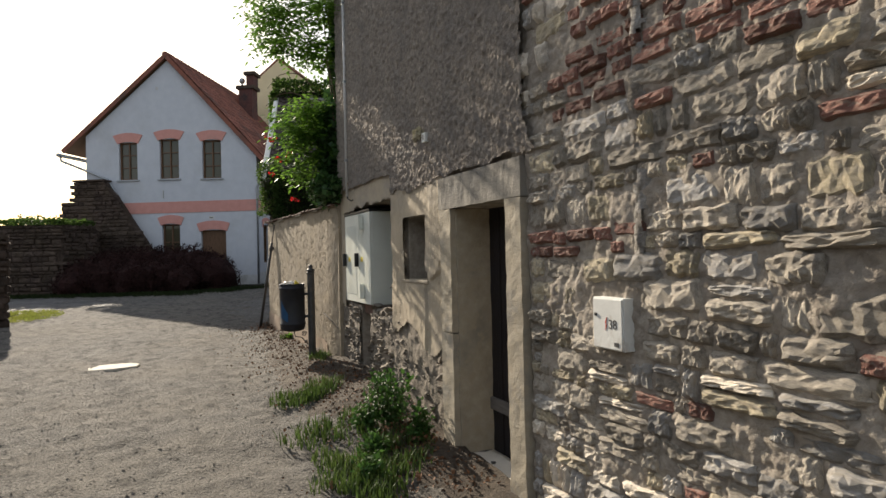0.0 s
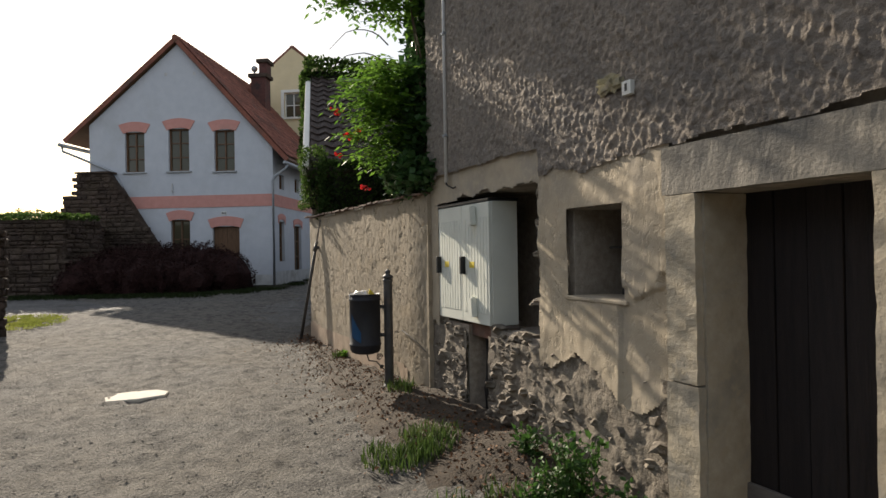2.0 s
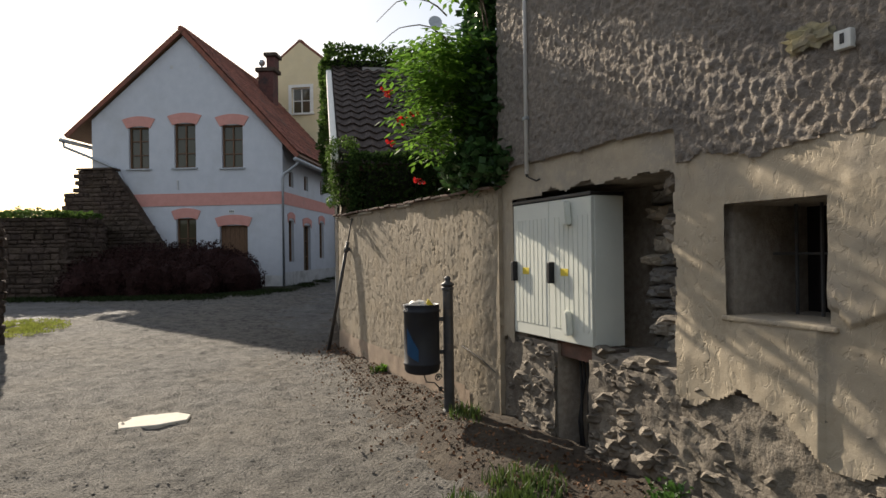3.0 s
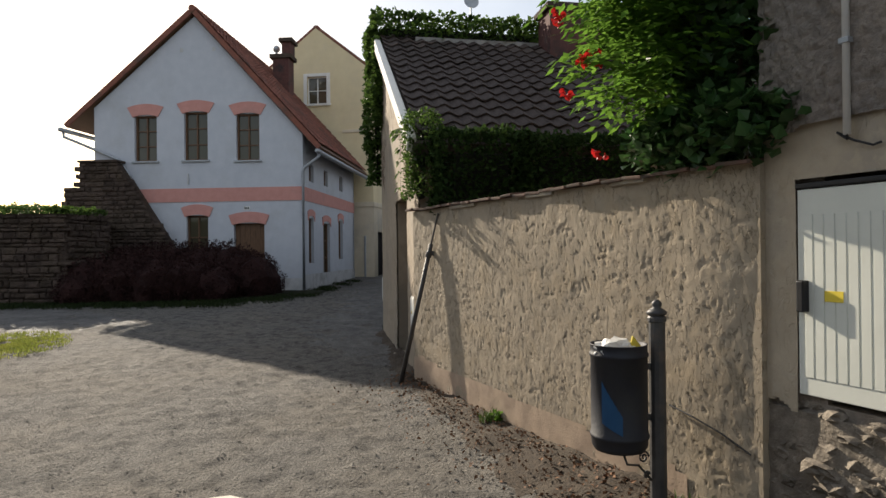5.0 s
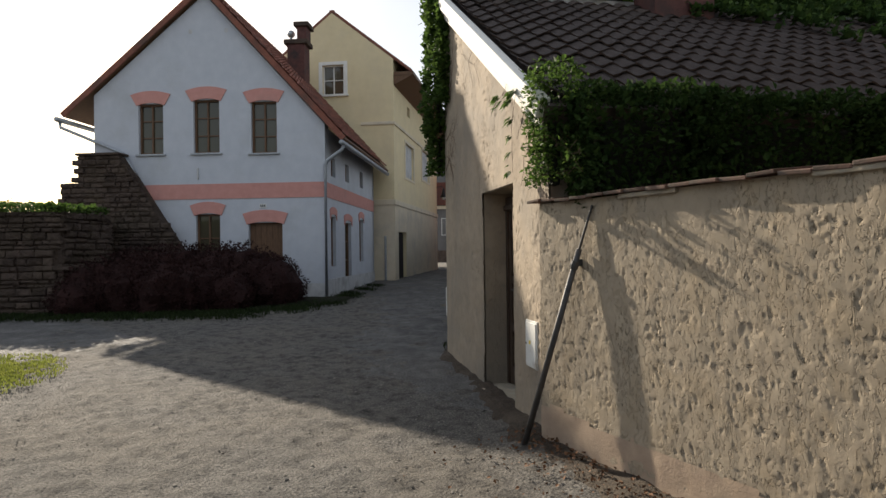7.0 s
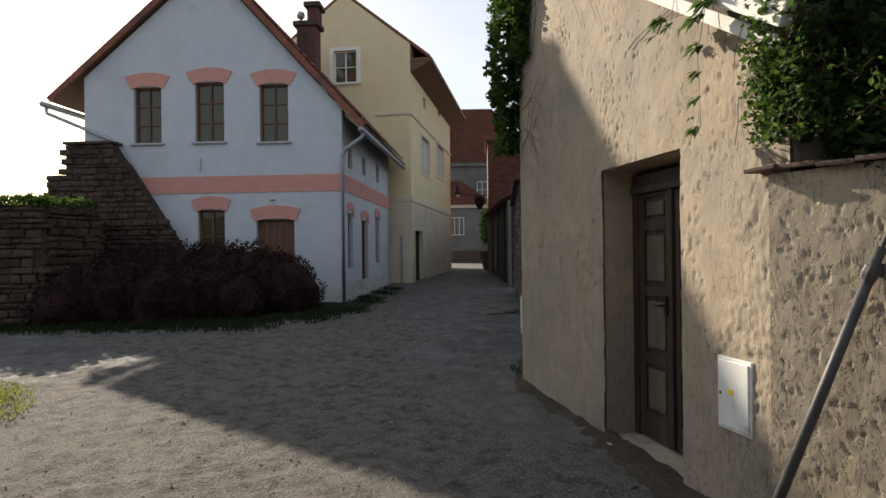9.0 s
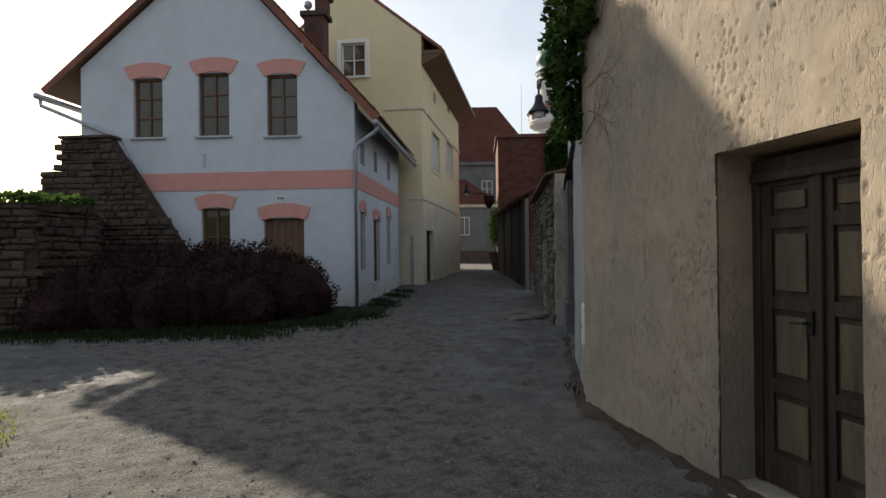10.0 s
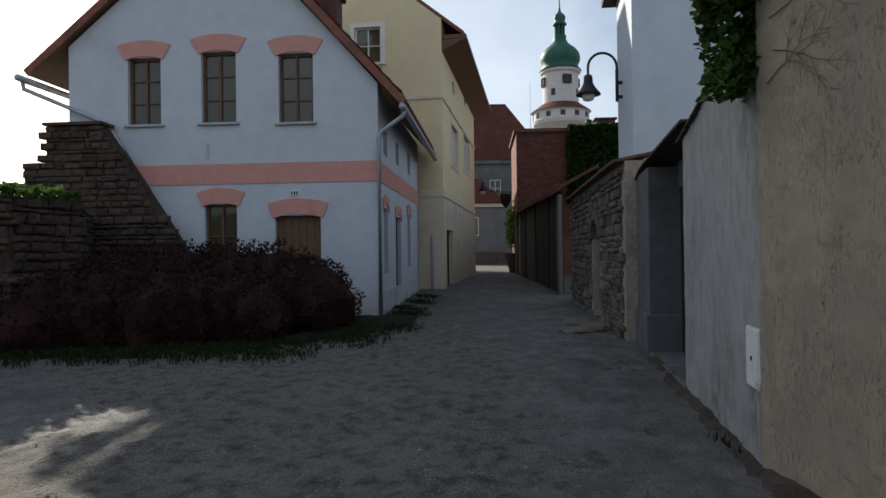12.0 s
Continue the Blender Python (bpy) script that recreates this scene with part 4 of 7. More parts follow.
def tiled_slope(roof, m, length, width, w, l, mt, singles, mt_island, jitter=0.006, seed=2, name="roof_tile"):
    """Covers a slope (x down, y across) with tiles: those for which singles(x, y) holds are objects, the rest one mesh."""
    me = tile_mesh(w, l)
    me.materials.append(M[mt])
    vs0 = [v.co.copy() for v in me.vertices]
    fs0 = [tuple(p.vertices) for p in me.polygons]
    rng = random.Random(seed)
    vs, fs, count = [], [], 0
    for i in range(int(length / l)):
        for k in range(int(width / w)):
            mm = m @ pose(i * l, k * w, 0.02 + rng.uniform(0, jitter), 0, rng.uniform(-0.8, 0.8), rng.uniform(-1.2, 1.2))
            if singles(i * l, k * w) and count < 300:
                ob = new(name, me)
                ob.parent = roof
                ob.matrix_local = mm
                count += 1
            else:
                n = len(vs)
                vs += [tuple(mm @ v) for v in vs0]
                fs += [tuple(n + q for q in f) for f in fs0]
    if vs:
        ob = raw("tile_field", vs, fs, mt_island, roof)
        ob["kind"] = "stuff"


def small_roof():
    ang = math.degrees(math.atan(small_slope))
    length = 4.45 / math.cos(radians(ang))
    m = pose(-0.1, 0.0, 5.56, 0, ang, 0)
    bm = bmesh.new()
    box(bm, 0, length, -0.10, 10.0, -0.14, 0.0)
    bmesh.ops.transform(bm, matrix=m, verts=bm.verts)
    roof = part("roof_small_house", bm, "roof_dark")
    roof.matrix_world = SMALL
    tagged(roof, "dark weathered pantile roof of the small house", "roof", kind="structure")
    bm = bmesh.new()
    box(bm, 0.3, length - 0.02, -0.16, -0.06, -0.10, 0.055, bevel=0.01)
    bmesh.ops.transform(bm, matrix=m, verts=bm.verts)
    part("verge_board", bm, "white_trim", roof, "cream painted verge")
    bm = bmesh.new()
    box(bm, 0.3, length - 0.05, -0.09, 0.0, -0.22, -0.14, bevel=0.01)
    bmesh.ops.transform(bm, matrix=m, verts=bm.verts)
    part("verge_moulding", bm, "white_trim", roof)
    tiled_slope(roof, m @ pose(0, -0.04, 0.01), length, 9.9, 0.23, 0.31, "roof_dark", lambda x, y: x > 0.9 and y < 4.9, "roof_dark")
    ch = thing("chimney", SMALL @ pose(0.6, 3.2, 5.0), "squat dark brick chimney on the small roof", "chimney")
    part("chimney_body", bx(-0.3, 0.3, -0.45, 0.45, 0, 0.85, bevel=0.01), "chimney_brick", ch)
    part("cap", bx(-0.36, 0.36, -0.51, 0.51, 0.85, 0.95, bevel=0.01), "dark_stone", ch)


small_roof()

# ---- grey wall, gate and pillar beyond ----
wall_grey = wall("wall_grey", WALL2, "pale grey rendered wall with a slanted tile top", 0.0, 2.40, -0.2, 3.35, 0.001, 0.35, mt="grey_wall",
                 cuts=[((0, 0, 3.05), (-0.20, 0, 1))])
relief("grey_wall_render", WALL2, 0.0, 2.40, 0.1, 3.4, 0.03, lambda u, z: 0.010 + 0.008 * fbm(u * 3, z * 3, 6, 4), "grey_wall", wall_grey, cut=lambda u, z: z > 3.04 + 0.2 * u, label="flaking pale render")
for i in range(11):
    ob = part("coping_tile", bx(0, 0.22, -0.055, 0.42, 0, 0.022, bevel=0.006), "roof_dark", wall_grey)
    ob.matrix_local = pose(-0.12 + i * 0.215, 0, 3.03 + 0.0430 * i, 3, -9, 0)


def gate():
    g = thing("gateway", pose(5.15, 19.9, 0, 0, 0, 237.4), "grey rendered gateway with a dark recessed gate and slate top", "gateway", kind="structure")
    part("pillar", bx(-1.2, -0.02, 0.0, 0.5, 0.0, 3.05, bevel=0.01), "gate_render", g)
    part("pillar_base", bx(-1.25, 0.02, -0.05, 0.5, 0.2, 1.0, bevel=0.02), "gate_render", g)
    part("lintel", bx(-0.01, 2.15, 0.40, 0.52, 2.75, 3.1, bevel=0.01), "gate_render", g)
    part("reveal_wall", bx(2.16, 2.30, 0.02, 1.0, 0.0, 3.05), "gate_render", g)
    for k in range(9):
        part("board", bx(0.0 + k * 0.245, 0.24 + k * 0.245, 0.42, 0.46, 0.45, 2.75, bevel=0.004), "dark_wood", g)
    part("step", bx(-0.05, 2.3, -0.02, 0.5, 0.2, 0.49, bevel=0.015), "gate_render", g, "worn stone doorstep")
    bm = bmesh.new()
    prism(bm, [(-1.32, 2.92), (-0.9, 3.06), (-0.3, 3.12), (2.3, 3.22), (2.3, 3.25), (-0.3, 3.15), (-0.9, 3.09), (-1.32, 2.95)], -0.03, 0.6)
    part("roof_slab", bm, "roof_dark", g, "thin dark slate top")


gate()


# Unseen wall, added to hold low skylight off the facades opposite
wall("wall_across", pose(-8.5, -14.0, 0, 0, 0, 90), "unseen plain wall added across the lane to dim the skylight", 0.0, 27.0, -0.6, 5.6, 0.0, 0.35, mt="far_render")


# ---- white house with pink trim ----
def window_unit(parent, m, w, h, cols, rows, frame_mt="frame_wood", name="window", depth=0.12):
    """A framed window set back in its opening: lower left corner at m, facing local -y."""
    wn_ = part(name, bx(0, w, depth + 0.035, depth + 0.05, 0, h), "glass", parent)
    wn_.matrix_local = m
    wn_["label"] = "dark divided window"
    t = 0.055
    for a in ((0, t, 0, h), (w - t, w, 0, h), (t, w - t, 0, t), (t, w - t, h - t, h)):
        part("frame", bx(a[0], a[1], depth - 0.02, depth + 0.04, a[2], a[3], bevel=0.006), frame_mt, wn_)
    for k in range(1, cols):
        x = w * k / cols
        part("mullion", bx(x - 0.025, x + 0.025, depth - 0.015, depth + 0.036, t, h - t, bevel=0.005), frame_mt, wn_)
    for k in range(1, rows):
        z = h * k / rows
        part("glazing_bar", bx(t, w - t, depth, depth + 0.036, z - 0.018, z + 0.018, bevel=0.004), frame_mt, wn_)
    return wn_


def arch_trim(parent, x0, x1, z, rise=0.10, thick=0.32, flare=0.16):
    """A flared segmental arch of pink render over an opening."""
    bm = bmesh.new()
    n = 12
    lo = [(x0 - 0.05 + (x1 - x0 + 0.10) * k / n, z - 0.05 + rise * 0.8 * (1 - (2 * k / n - 1) ** 2)) for k in range(n + 1)]
    hi = [(x0 - 0.08 - flare + (x1 - x0 + 0.16 + 2 * flare) * k / n, z + thick - 0.04 + rise * (1 - (2 * k / n - 1) ** 2) * 1.1) for k in range(n + 1)]
    prism(bm, lo + hi[::-1], -0.03, 0.05)
    part("arch_trim", bm, "pink", parent, "pink rendered arch")


UPPER = ((-5.70, -4.93, 4.86, 6.38), (-3.99, -3.19, 4.86, 6.46), (-2.22, -1.44, 4.82, 6.36))
LOWER = ((-3.94, -3.20, 1.6, 3.04),)
HDOOR = (-2.33, -1.30, 0.45, 2.76)
SIDE_LOW = ((0.62, 1.22, 1.42, 2.95), (2.45, 3.40, 0.95, 2.85), (4.75, 5.45, 1.5, 3.05))
SIDE_UP = ((0.70, 1.25, 4.18, 4.75), (2.60, 3.15, 4.22, 4.8), (4.95, 5.5, 4.25, 4.85))
APEX = (-3.61, 9.62)
R_SLOPE, L_SLOPE = 1.10, 0.84
H_DEPTH = 7.6


def white_house():
    h = thing("white_house", HOUSE, "white rendered gabled house with pink arches, brown windows and tiled roof", "house")
    bm = bmesh.new()
    panel(bm, -7.1, 0.0, -0.2, 10.0, 0.0, 0.45, holes=UPPER + LOWER + (HDOOR,),
          cuts=[((APEX[0], 0, APEX[1]), (R_SLOPE, 0, 1)), ((APEX[0], 0, APEX[1]), (-L_SLOPE, 0, 1))])
    part("wall", bm, "white_plaster", h)
    bm = bmesh.new()
    panel(bm, 0.451, H_DEPTH, -0.2, 5.55, 0.0, 0.45, holes=SIDE_LOW + SIDE_UP)
    sw = part("wall", bm, "white_plaster", h)
    turn = pose(0, 0, 0, 0, 0, 90)
    sw.matrix_local = turn
    part("wall", bx(-7.1, -6.7, 0.46, H_DEPTH, -0.2, 6.5), "white_plaster", h)
    part("wall", bx(-7.1, 0.0, H_DEPTH - 0.3, H_DEPTH, -0.2, 5.4), "white_plaster", h)
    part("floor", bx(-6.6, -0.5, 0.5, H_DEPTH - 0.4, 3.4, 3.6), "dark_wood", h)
    # Near-black sheet added behind the windows in place of a dark room
    part("curtain_wall", bx(-6.6, -0.5, 1.2, 1.3, 0.0, 6.4), "dark_wood", h, "near-black sheet added as the unlit interior")
    part("band", bx(-5.6, 0.018, -0.018, 0.02, 3.49, 3.94), "pink", h, "pink string band")
    part("band", bx(-0.02, 0.018, 0.02, H_DEPTH, 3.49, 3.94), "pink", h, "pink string band")
    part("plinth", bx(0.0, 0.03, 0.0, H_DEPTH, -0.1, 1.05), "plinth", h, "grey stained plinth")
    part("plinth", bx(-7.1, 0.03, -0.025, 0.0, -0.1, 0.95), "plinth", h, "grey stained plinth")
    for a in UPPER:
        window_unit(h, pose(a[0], 0, a[2]), a[1] - a[0], a[3] - a[2], 2, 3)
        part("sill", bx(a[0] - 0.08, a[1] + 0.08, -0.07, 0.12, a[2] - 0.05, a[2] + 0.005, bevel=0.01), "zinc", h)
        arch_trim(h, a[0], a[1], a[3])
    for a in LOWER:
        window_unit(h, pose(a[0], 0, a[2]), a[1] - a[0], a[3] - a[2], 2, 2)
        arch_trim(h, a[0], a[1], a[3], thick=0.30, flare=0.1)
    d = part("door", bx(HDOOR[0], HDOOR[1], 0.14, 0.2, HDOOR[2], HDOOR[3]), "frame_wood", h, "brown wooden double door")
    for k in range(6):
        w = (HDOOR[1] - HDOOR[0]) / 6
        part("board", bx(HDOOR[0] + k * w + 0.006, HDOOR[0] + (k + 1) * w - 0.006, 0.125, 0.139, HDOOR[2], HDOOR[3] - 0.02, bevel=0.004), "frame_wood", d)
    arch_trim(h, HDOOR[0], HDOOR[1], HDOOR[3], thick=0.31, flare=0.09)
    num = part("number_plate", bx(-1.98, -1.78, -0.02, 0.0, 3.20, 3.32, bevel=0.004), "box_white", h, "small house number plate")
    for k in range(3):
        part("digit_bar", bx(-1.955 + 0.058 * k, -1.92 + 0.058 * k, -0.023, -0.02, 3.225, 3.295), "dark_ink", num)
    part("wall_hook", bx(-3.88, -3.84, -0.05, 0.0, 4.08, 4.42, bevel=0.01), "plinth", h)
    for x, z in ((-4.1, 8.45), (-3.0, 8.45)):
        part("vent", bx(x, x + 0.1, -0.01, 0.0, z, z + 0.12), "plinth", h)
    for a in SIDE_LOW + SIDE_UP:
        w = window_unit(h, turn @ pose(a[0], 0, a[2]), a[1] - a[0], a[3] - a[2], 2, 3 if a in SIDE_LOW else 1)
    for a in SIDE_LOW:
        bm = bmesh.new()
        x0, x1, z = a[0], a[1], a[3]
        n = 8
        lo = [(x0 - 0.1 + (x1 - x0 + 0.2) * k / n, z - 0.1 if k in (0, n) else z + 0.08 * (1 - (2 * k / n - 1) ** 2)) for k in range(n + 1)]
        hi = [(x0 - 0.14 + (x1 - x0 + 0.28) * k / n, z + 0.2 + 0.1 * (1 - (2 * k / n - 1) ** 2)) for k in range(n + 1)]
        prism(bm, lo + hi[::-1], -0.025, 0.05, turn)
        part("arch_trim", bm, "pink", h, "pink rendered arch")
    # roof
    roof = part("roof", bx(-3.7, -3.5, 0.3, H_DEPTH, 9.3, 9.45), "roof_red", h, "brown-red tiled roof")
    for side, slope, run in ((1, R_SLOPE, 4.15), (-1, L_SLOPE, 4.35)):
        ang = math.degrees(math.atan(slope))
        length = run / math.cos(radians(ang))
        if side > 0:
            base = pose(APEX[0], -0.16, APEX[1] + 0.05, 0, ang, 0)
        else:
            base = pose(APEX[0], H_DEPTH + 0.1, APEX[1] + 0.05, 0, 0, 180) @ pose(0, 0, 0, 0, ang, 0)
        bm = bmesh.new()
        box(bm, -0.05, length, 0.0, H_DEPTH + 0.26, 0.02, 0.12)
        bmesh.ops.transform(bm, matrix=base, verts=bm.verts)
        part("slope_deck", bm, "frame_wood", roof)
        bm = bmesh.new()
        y0 = -0.02 if side > 0 else H_DEPTH + 0.22
        box(bm, 0.02, length, y0, y0 + 0.06, 0.0, 0.17, bevel=0.008)
        bmesh.ops.transform(bm, matrix=base, verts=bm.verts)
        part("verge_board", bm, "roof_red", roof)
        tiled_slope(roof, base @ pose(0, -0.03, 0.13), length, H_DEPTH + 0.34, 0.26, 0.33, "roof_red", lambda x, y: False, "roof_red", seed=7)
    bm = bmesh.new()
    for k in range(24):
        lathe_y = -0.18 + k * 0.33
        tube(bm, [(APEX[0], lathe_y, APEX[1] + 0.21), (APEX[0], lathe_y + 0.36, APEX[1] + 0.23)], 0.12, 8)
    part("ridge_tiles", bm, "roof_red", roof)
    # gutters and downpipes
    for x, z, y1 in ((0.60, 5.02, H_DEPTH), (-8.02, 5.92, H_DEPTH)):
        bm = bmesh.new()
        tube(bm, [(x, -0.42, z), (x, y1, z + 0.02)], 0.075, 10)
        g = part("gutter", bm, "zinc", h, "zinc half-round gutter", smooth=True)
    bm = bmesh.new()
    tube(bm, [(0.60, -0.2, 4.97), (0.58, -0.2, 4.85), (0.10, -0.09, 4.55), (0.03, -0.08, 4.4), (0.03, -0.08, 0.45)], 0.05, 10)
    part("downpipe", bm, "zinc", h, "zinc downpipe", smooth=True)
    bm = bmesh.new()
    tube(bm, [(-8.02, -0.25, 5.88), (-8.0, -0.25, 5.7), (-7.2, -0.1, 5.35), (-6.15, -0.09, 4.9), (-5.9, -0.09, 4.5), (-5.75, -0.09, 4.2)], 0.05, 10)
    part("downpipe", bm, "zinc", h, "zinc downpipe", smooth=True)
    # chimney
    ch = part("chimney", bx(-2.78, -2.12, 5.2, 5.9, 6.9, 9.75, bevel=0.01), "chimney_brick", h, "dark sooty brick chimney")
    part("cap", bx(-2.9, -2.0, 5.13, 5.97, 9.75, 9.92, bevel=0.02), "dark_stone", ch)
    part("flue", bx(-2.42, -2.05, 5.25, 5.85, 9.92, 10.42, bevel=0.02), "chimney_brick", ch)
    part("flue_cap", bx(-2.52, -1.95, 5.15, 5.95, 10.42, 10.58, bevel=0.02), "dark_stone", ch)
    bm = bmesh.new()
    bmesh.ops.create_icosphere(bm, subdivisions=2, radius=0.15)
    bmesh.ops.transform(bm, matrix=pose(-2.72, 5.5, 10.22), verts=bm.verts)
    tube(bm, [(-2.72, 5.5, 9.9), (-2.72, 5.5, 10.15)], 0.05, 8)
    part("vent_ball", bm, "zinc", ch, "round metal vent", smooth=True)


white_house()


# ---- yellow house ----
def yellow_house():
    h = thing("yellow_house", YELLOW, "tall yellow rendered house with a gable attic window and dark eaves", "house")
    AP, SL = (-2.62, 11.95), 0.79
    W = (-3.05, -2.12, 8.5, 9.75)
    bm = bmesh.new()
    panel(bm, -6.0, 0.0, 0.2, 12.2, 0.0, 0.4, holes=(W,), cuts=[((AP[0], 0, AP[1]), (SL, 0, 1)), ((AP[0], 0, AP[1]), (-SL, 0, 1))])
    part("wall", bm, "yellow", h)
    window_unit(h, pose(W[0], 0, W[2]), W[1] - W[0], W[3] - W[2], 2, 2, "white_trim")
    for a in ((W[0] - 0.16, W[0], W[2], W[3] + 0.14), (W[1], W[1] + 0.16, W[2], W[3] + 0.14), (W[0], W[1], W[3], W[3] + 0.14)):
        part("surround", bx(a[0], a[1], -0.03, 0.02, a[2], a[3]), "white_trim", h)
    part("sill", bx(W[0] - 0.2, W[1] + 0.2, -0.09, 0.1, W[2] - 0.08, W[2]), "white_trim", h)
    turn = pose(0, 0, 0, 0, 0, 90)
    L = 11.2
    wins = ((2.24, 4.2, 5.2, 6.75), (6.4, 8.6, 5.55, 7.1))
    door = (0.65, 2.3, 0.6, 2.70)
    attic = ((2.8, 3.4, 8.05, 8.5), (6.9, 7.6, 8.55, 9.0))
    bm = bmesh.new()
    panel(bm, 0.401, L, 0.2, 9.9, 0.0, 0.4, holes=wins + (door,) + attic)
    sw = part("wall", bm, "yellow", h)
    sw.matrix_local = turn
    part("wall", bx(-6.0, -0.4, L - 0.3, L, 0.2, 9.7), "yellow", h)
    part("wall", bx(-6.0, -5.6, 0.4, L - 0.3, 0.2, 9.7), "yellow", h)
    # Added near-black wall, the darkness of the rooms in its colour
    part("inner_wall", bx(-5.5, -1.0, 1.2, 1.35, 0.2, 9.5), "dark_wood", h, "near-black sheet added as the unlit interior")
    for a in wins:
        part("blind_window", bx(a[0], a[1], 0.10, 0.16, a[2], a[3]), "plinth", h, "pale closed blind").matrix_local = turn
    for a in attic:
        part("attic_vent", bx(a[0], a[1], 0.12, 0.18, a[2], a[3]), "frame_wood", h).matrix_local = turn
    for a in wins:
        for s in ((a[0] - 0.14, a[0], a[2], a[3] + 0.12), (a[1], a[1] + 0.14, a[2], a[3] + 0.12), (a[0], a[1], a[3], a[3] + 0.12), (a[0] - 0.2, a[1] + 0.2, a[2] - 0.1, a[2])):
            o = part("surround", bx(s[0], s[1], -0.03, 0.02, s[2], s[3]), "cream", h)
            o.matrix_local = turn
    d = part("door", bx(door[0], door[1], 0.15, 0.2, door[2], door[3]), "dark_wood", h, "dark plain door")
    d.matrix_local = turn
    for z0, z1 in ((3.80, 4.02), (7.15, 7.28)):
        for m_, x0, x1 in ((Matrix(), -1.4, 0.05), (turn, 0.0, L)):
            o = part("string_course", bx(x0, x1, -0.05, 0.02, z0, z1, bevel=0.015), "cream", h)
            o.matrix_local = m_
    for m_, x0, x1, z1 in ((turn, 0.0, L, 3.8), (Matrix(), -1.4, 0.0, 3.8)):
        o = part("lower_render", bx(x0, x1, -0.012, 0.01, 0.2, z1), "cream", h, "pale stained lower render")
        o.matrix_local = m_
        if m_ is turn:
            bm = bmesh.new()
            panel(bm, x0, x1, 0.2, z1, -0.014, 0.01, holes=(door,))
            bmesh.ops.recalc_face_normals(bm, faces=bm.faces)
            bm.to_mesh(o.data)
            bm.free()
    bm = bmesh.new()
    tube(bm, [(-0.4, -0.04, 0.5), (-0.4, -0.04, 2.5)], 0.05, 8)
    part("standpipe", bm, "zinc", h)
    roof = part("roof", bx(AP[0] - 0.1, AP[0] + 0.1, 0.0, L, AP[1], AP[1] + 0.12), "roof_red", h, "dark tiled roof with boxed eaves")
    for sgn in (1, -1):
        bm = bmesh.new()
        x1 = 3.4
        prism(bm, [(AP[0], AP[1] + 0.02), (AP[0] + sgn * x1, AP[1] + 0.02 - x1 * SL), (AP[0] + sgn * x1, AP[1] + 0.16 - x1 * SL), (AP[0], AP[1] + 0.16)], 0.03, L + 0.6)
        part("slope", bm, "roof_red", roof)
    part("eaves_box", bx(0.02, 0.85, 0.05, L + 0.6, 9.2, 9.34), "frame_wood", roof, "dark boards under the eaves")
    bm = bmesh.new()
    prism(bm, [(0.0, 8.80), (0.80, 9.19), (0.0, 9.19)], 0.06, L + 0.55)
    part("soffit", bm, "frame_wood", roof, "dark boarded soffit")
    lamp = thing("wall_lantern", YELLOW @ pose(0.45, 10.9, 5.0), "small dark bell lantern on the end of the yellow house", "lantern")
    bm = bmesh.new()
    lathe(bm, [(0.03, 0.50), (0.07, 0.42), (0.10, 0.2), (0.22, 0.0), (0.20, -0.03)], 14)
    part("shade", bm, "black", lamp, smooth=True)
    bm = bmesh.new()
    lathe(bm, [(0.12, -0.02), (0.11, -0.12), (0.04, -0.17)], 12)
    part("bowl", bm, "box_white", lamp, "pale glass bowl", smooth=True)
    bm = bmesh.new()
    tube(bm, [(0, 0, 0.48), (-0.1, 0, 0.6), (-0.43, 0, 0.55)], 0.025, 6)
    part("arm", bm, "black", lamp)


yellow_house()


# ---- buttress and stone wall at the left ----
def rubble(name, m, poly_top, u0, u1, z0, y0, y1, seed, mt, parent=None, size=(0.12, 0.42), course=(0.08, 0.21), label=""):
    """Rough coursed stones as one joined mesh, from z0 to the height poly_top(u), in local x and z, on the face y0."""
    rng = random.Random(seed)
    vs, fs = [], []
    z = z0
    while z < 8:
        hgt = rng.uniform(*course)
        u = u0 - rng.uniform(0, 0.2)
        any_ = False
        while u < u1:
            w = rng.uniform(*size)
            if z + hgt * 0.6 < poly_top(u + w / 2):
                any_ = True
                add_stone(vs, fs, u + 0.008, u + w - 0.008, y0 - rng.uniform(0.0, 0.06), y1, z + 0.004 + rng.uniform(0, 0.02), z + hgt - 0.004 - rng.uniform(0, 0.02), rng)
            u += w
        if not any_:
            break
        z += hgt
    ob = raw(name, vs, fs, mt, parent, label)
    if not parent:
        ob.matrix_world = m
    return ob


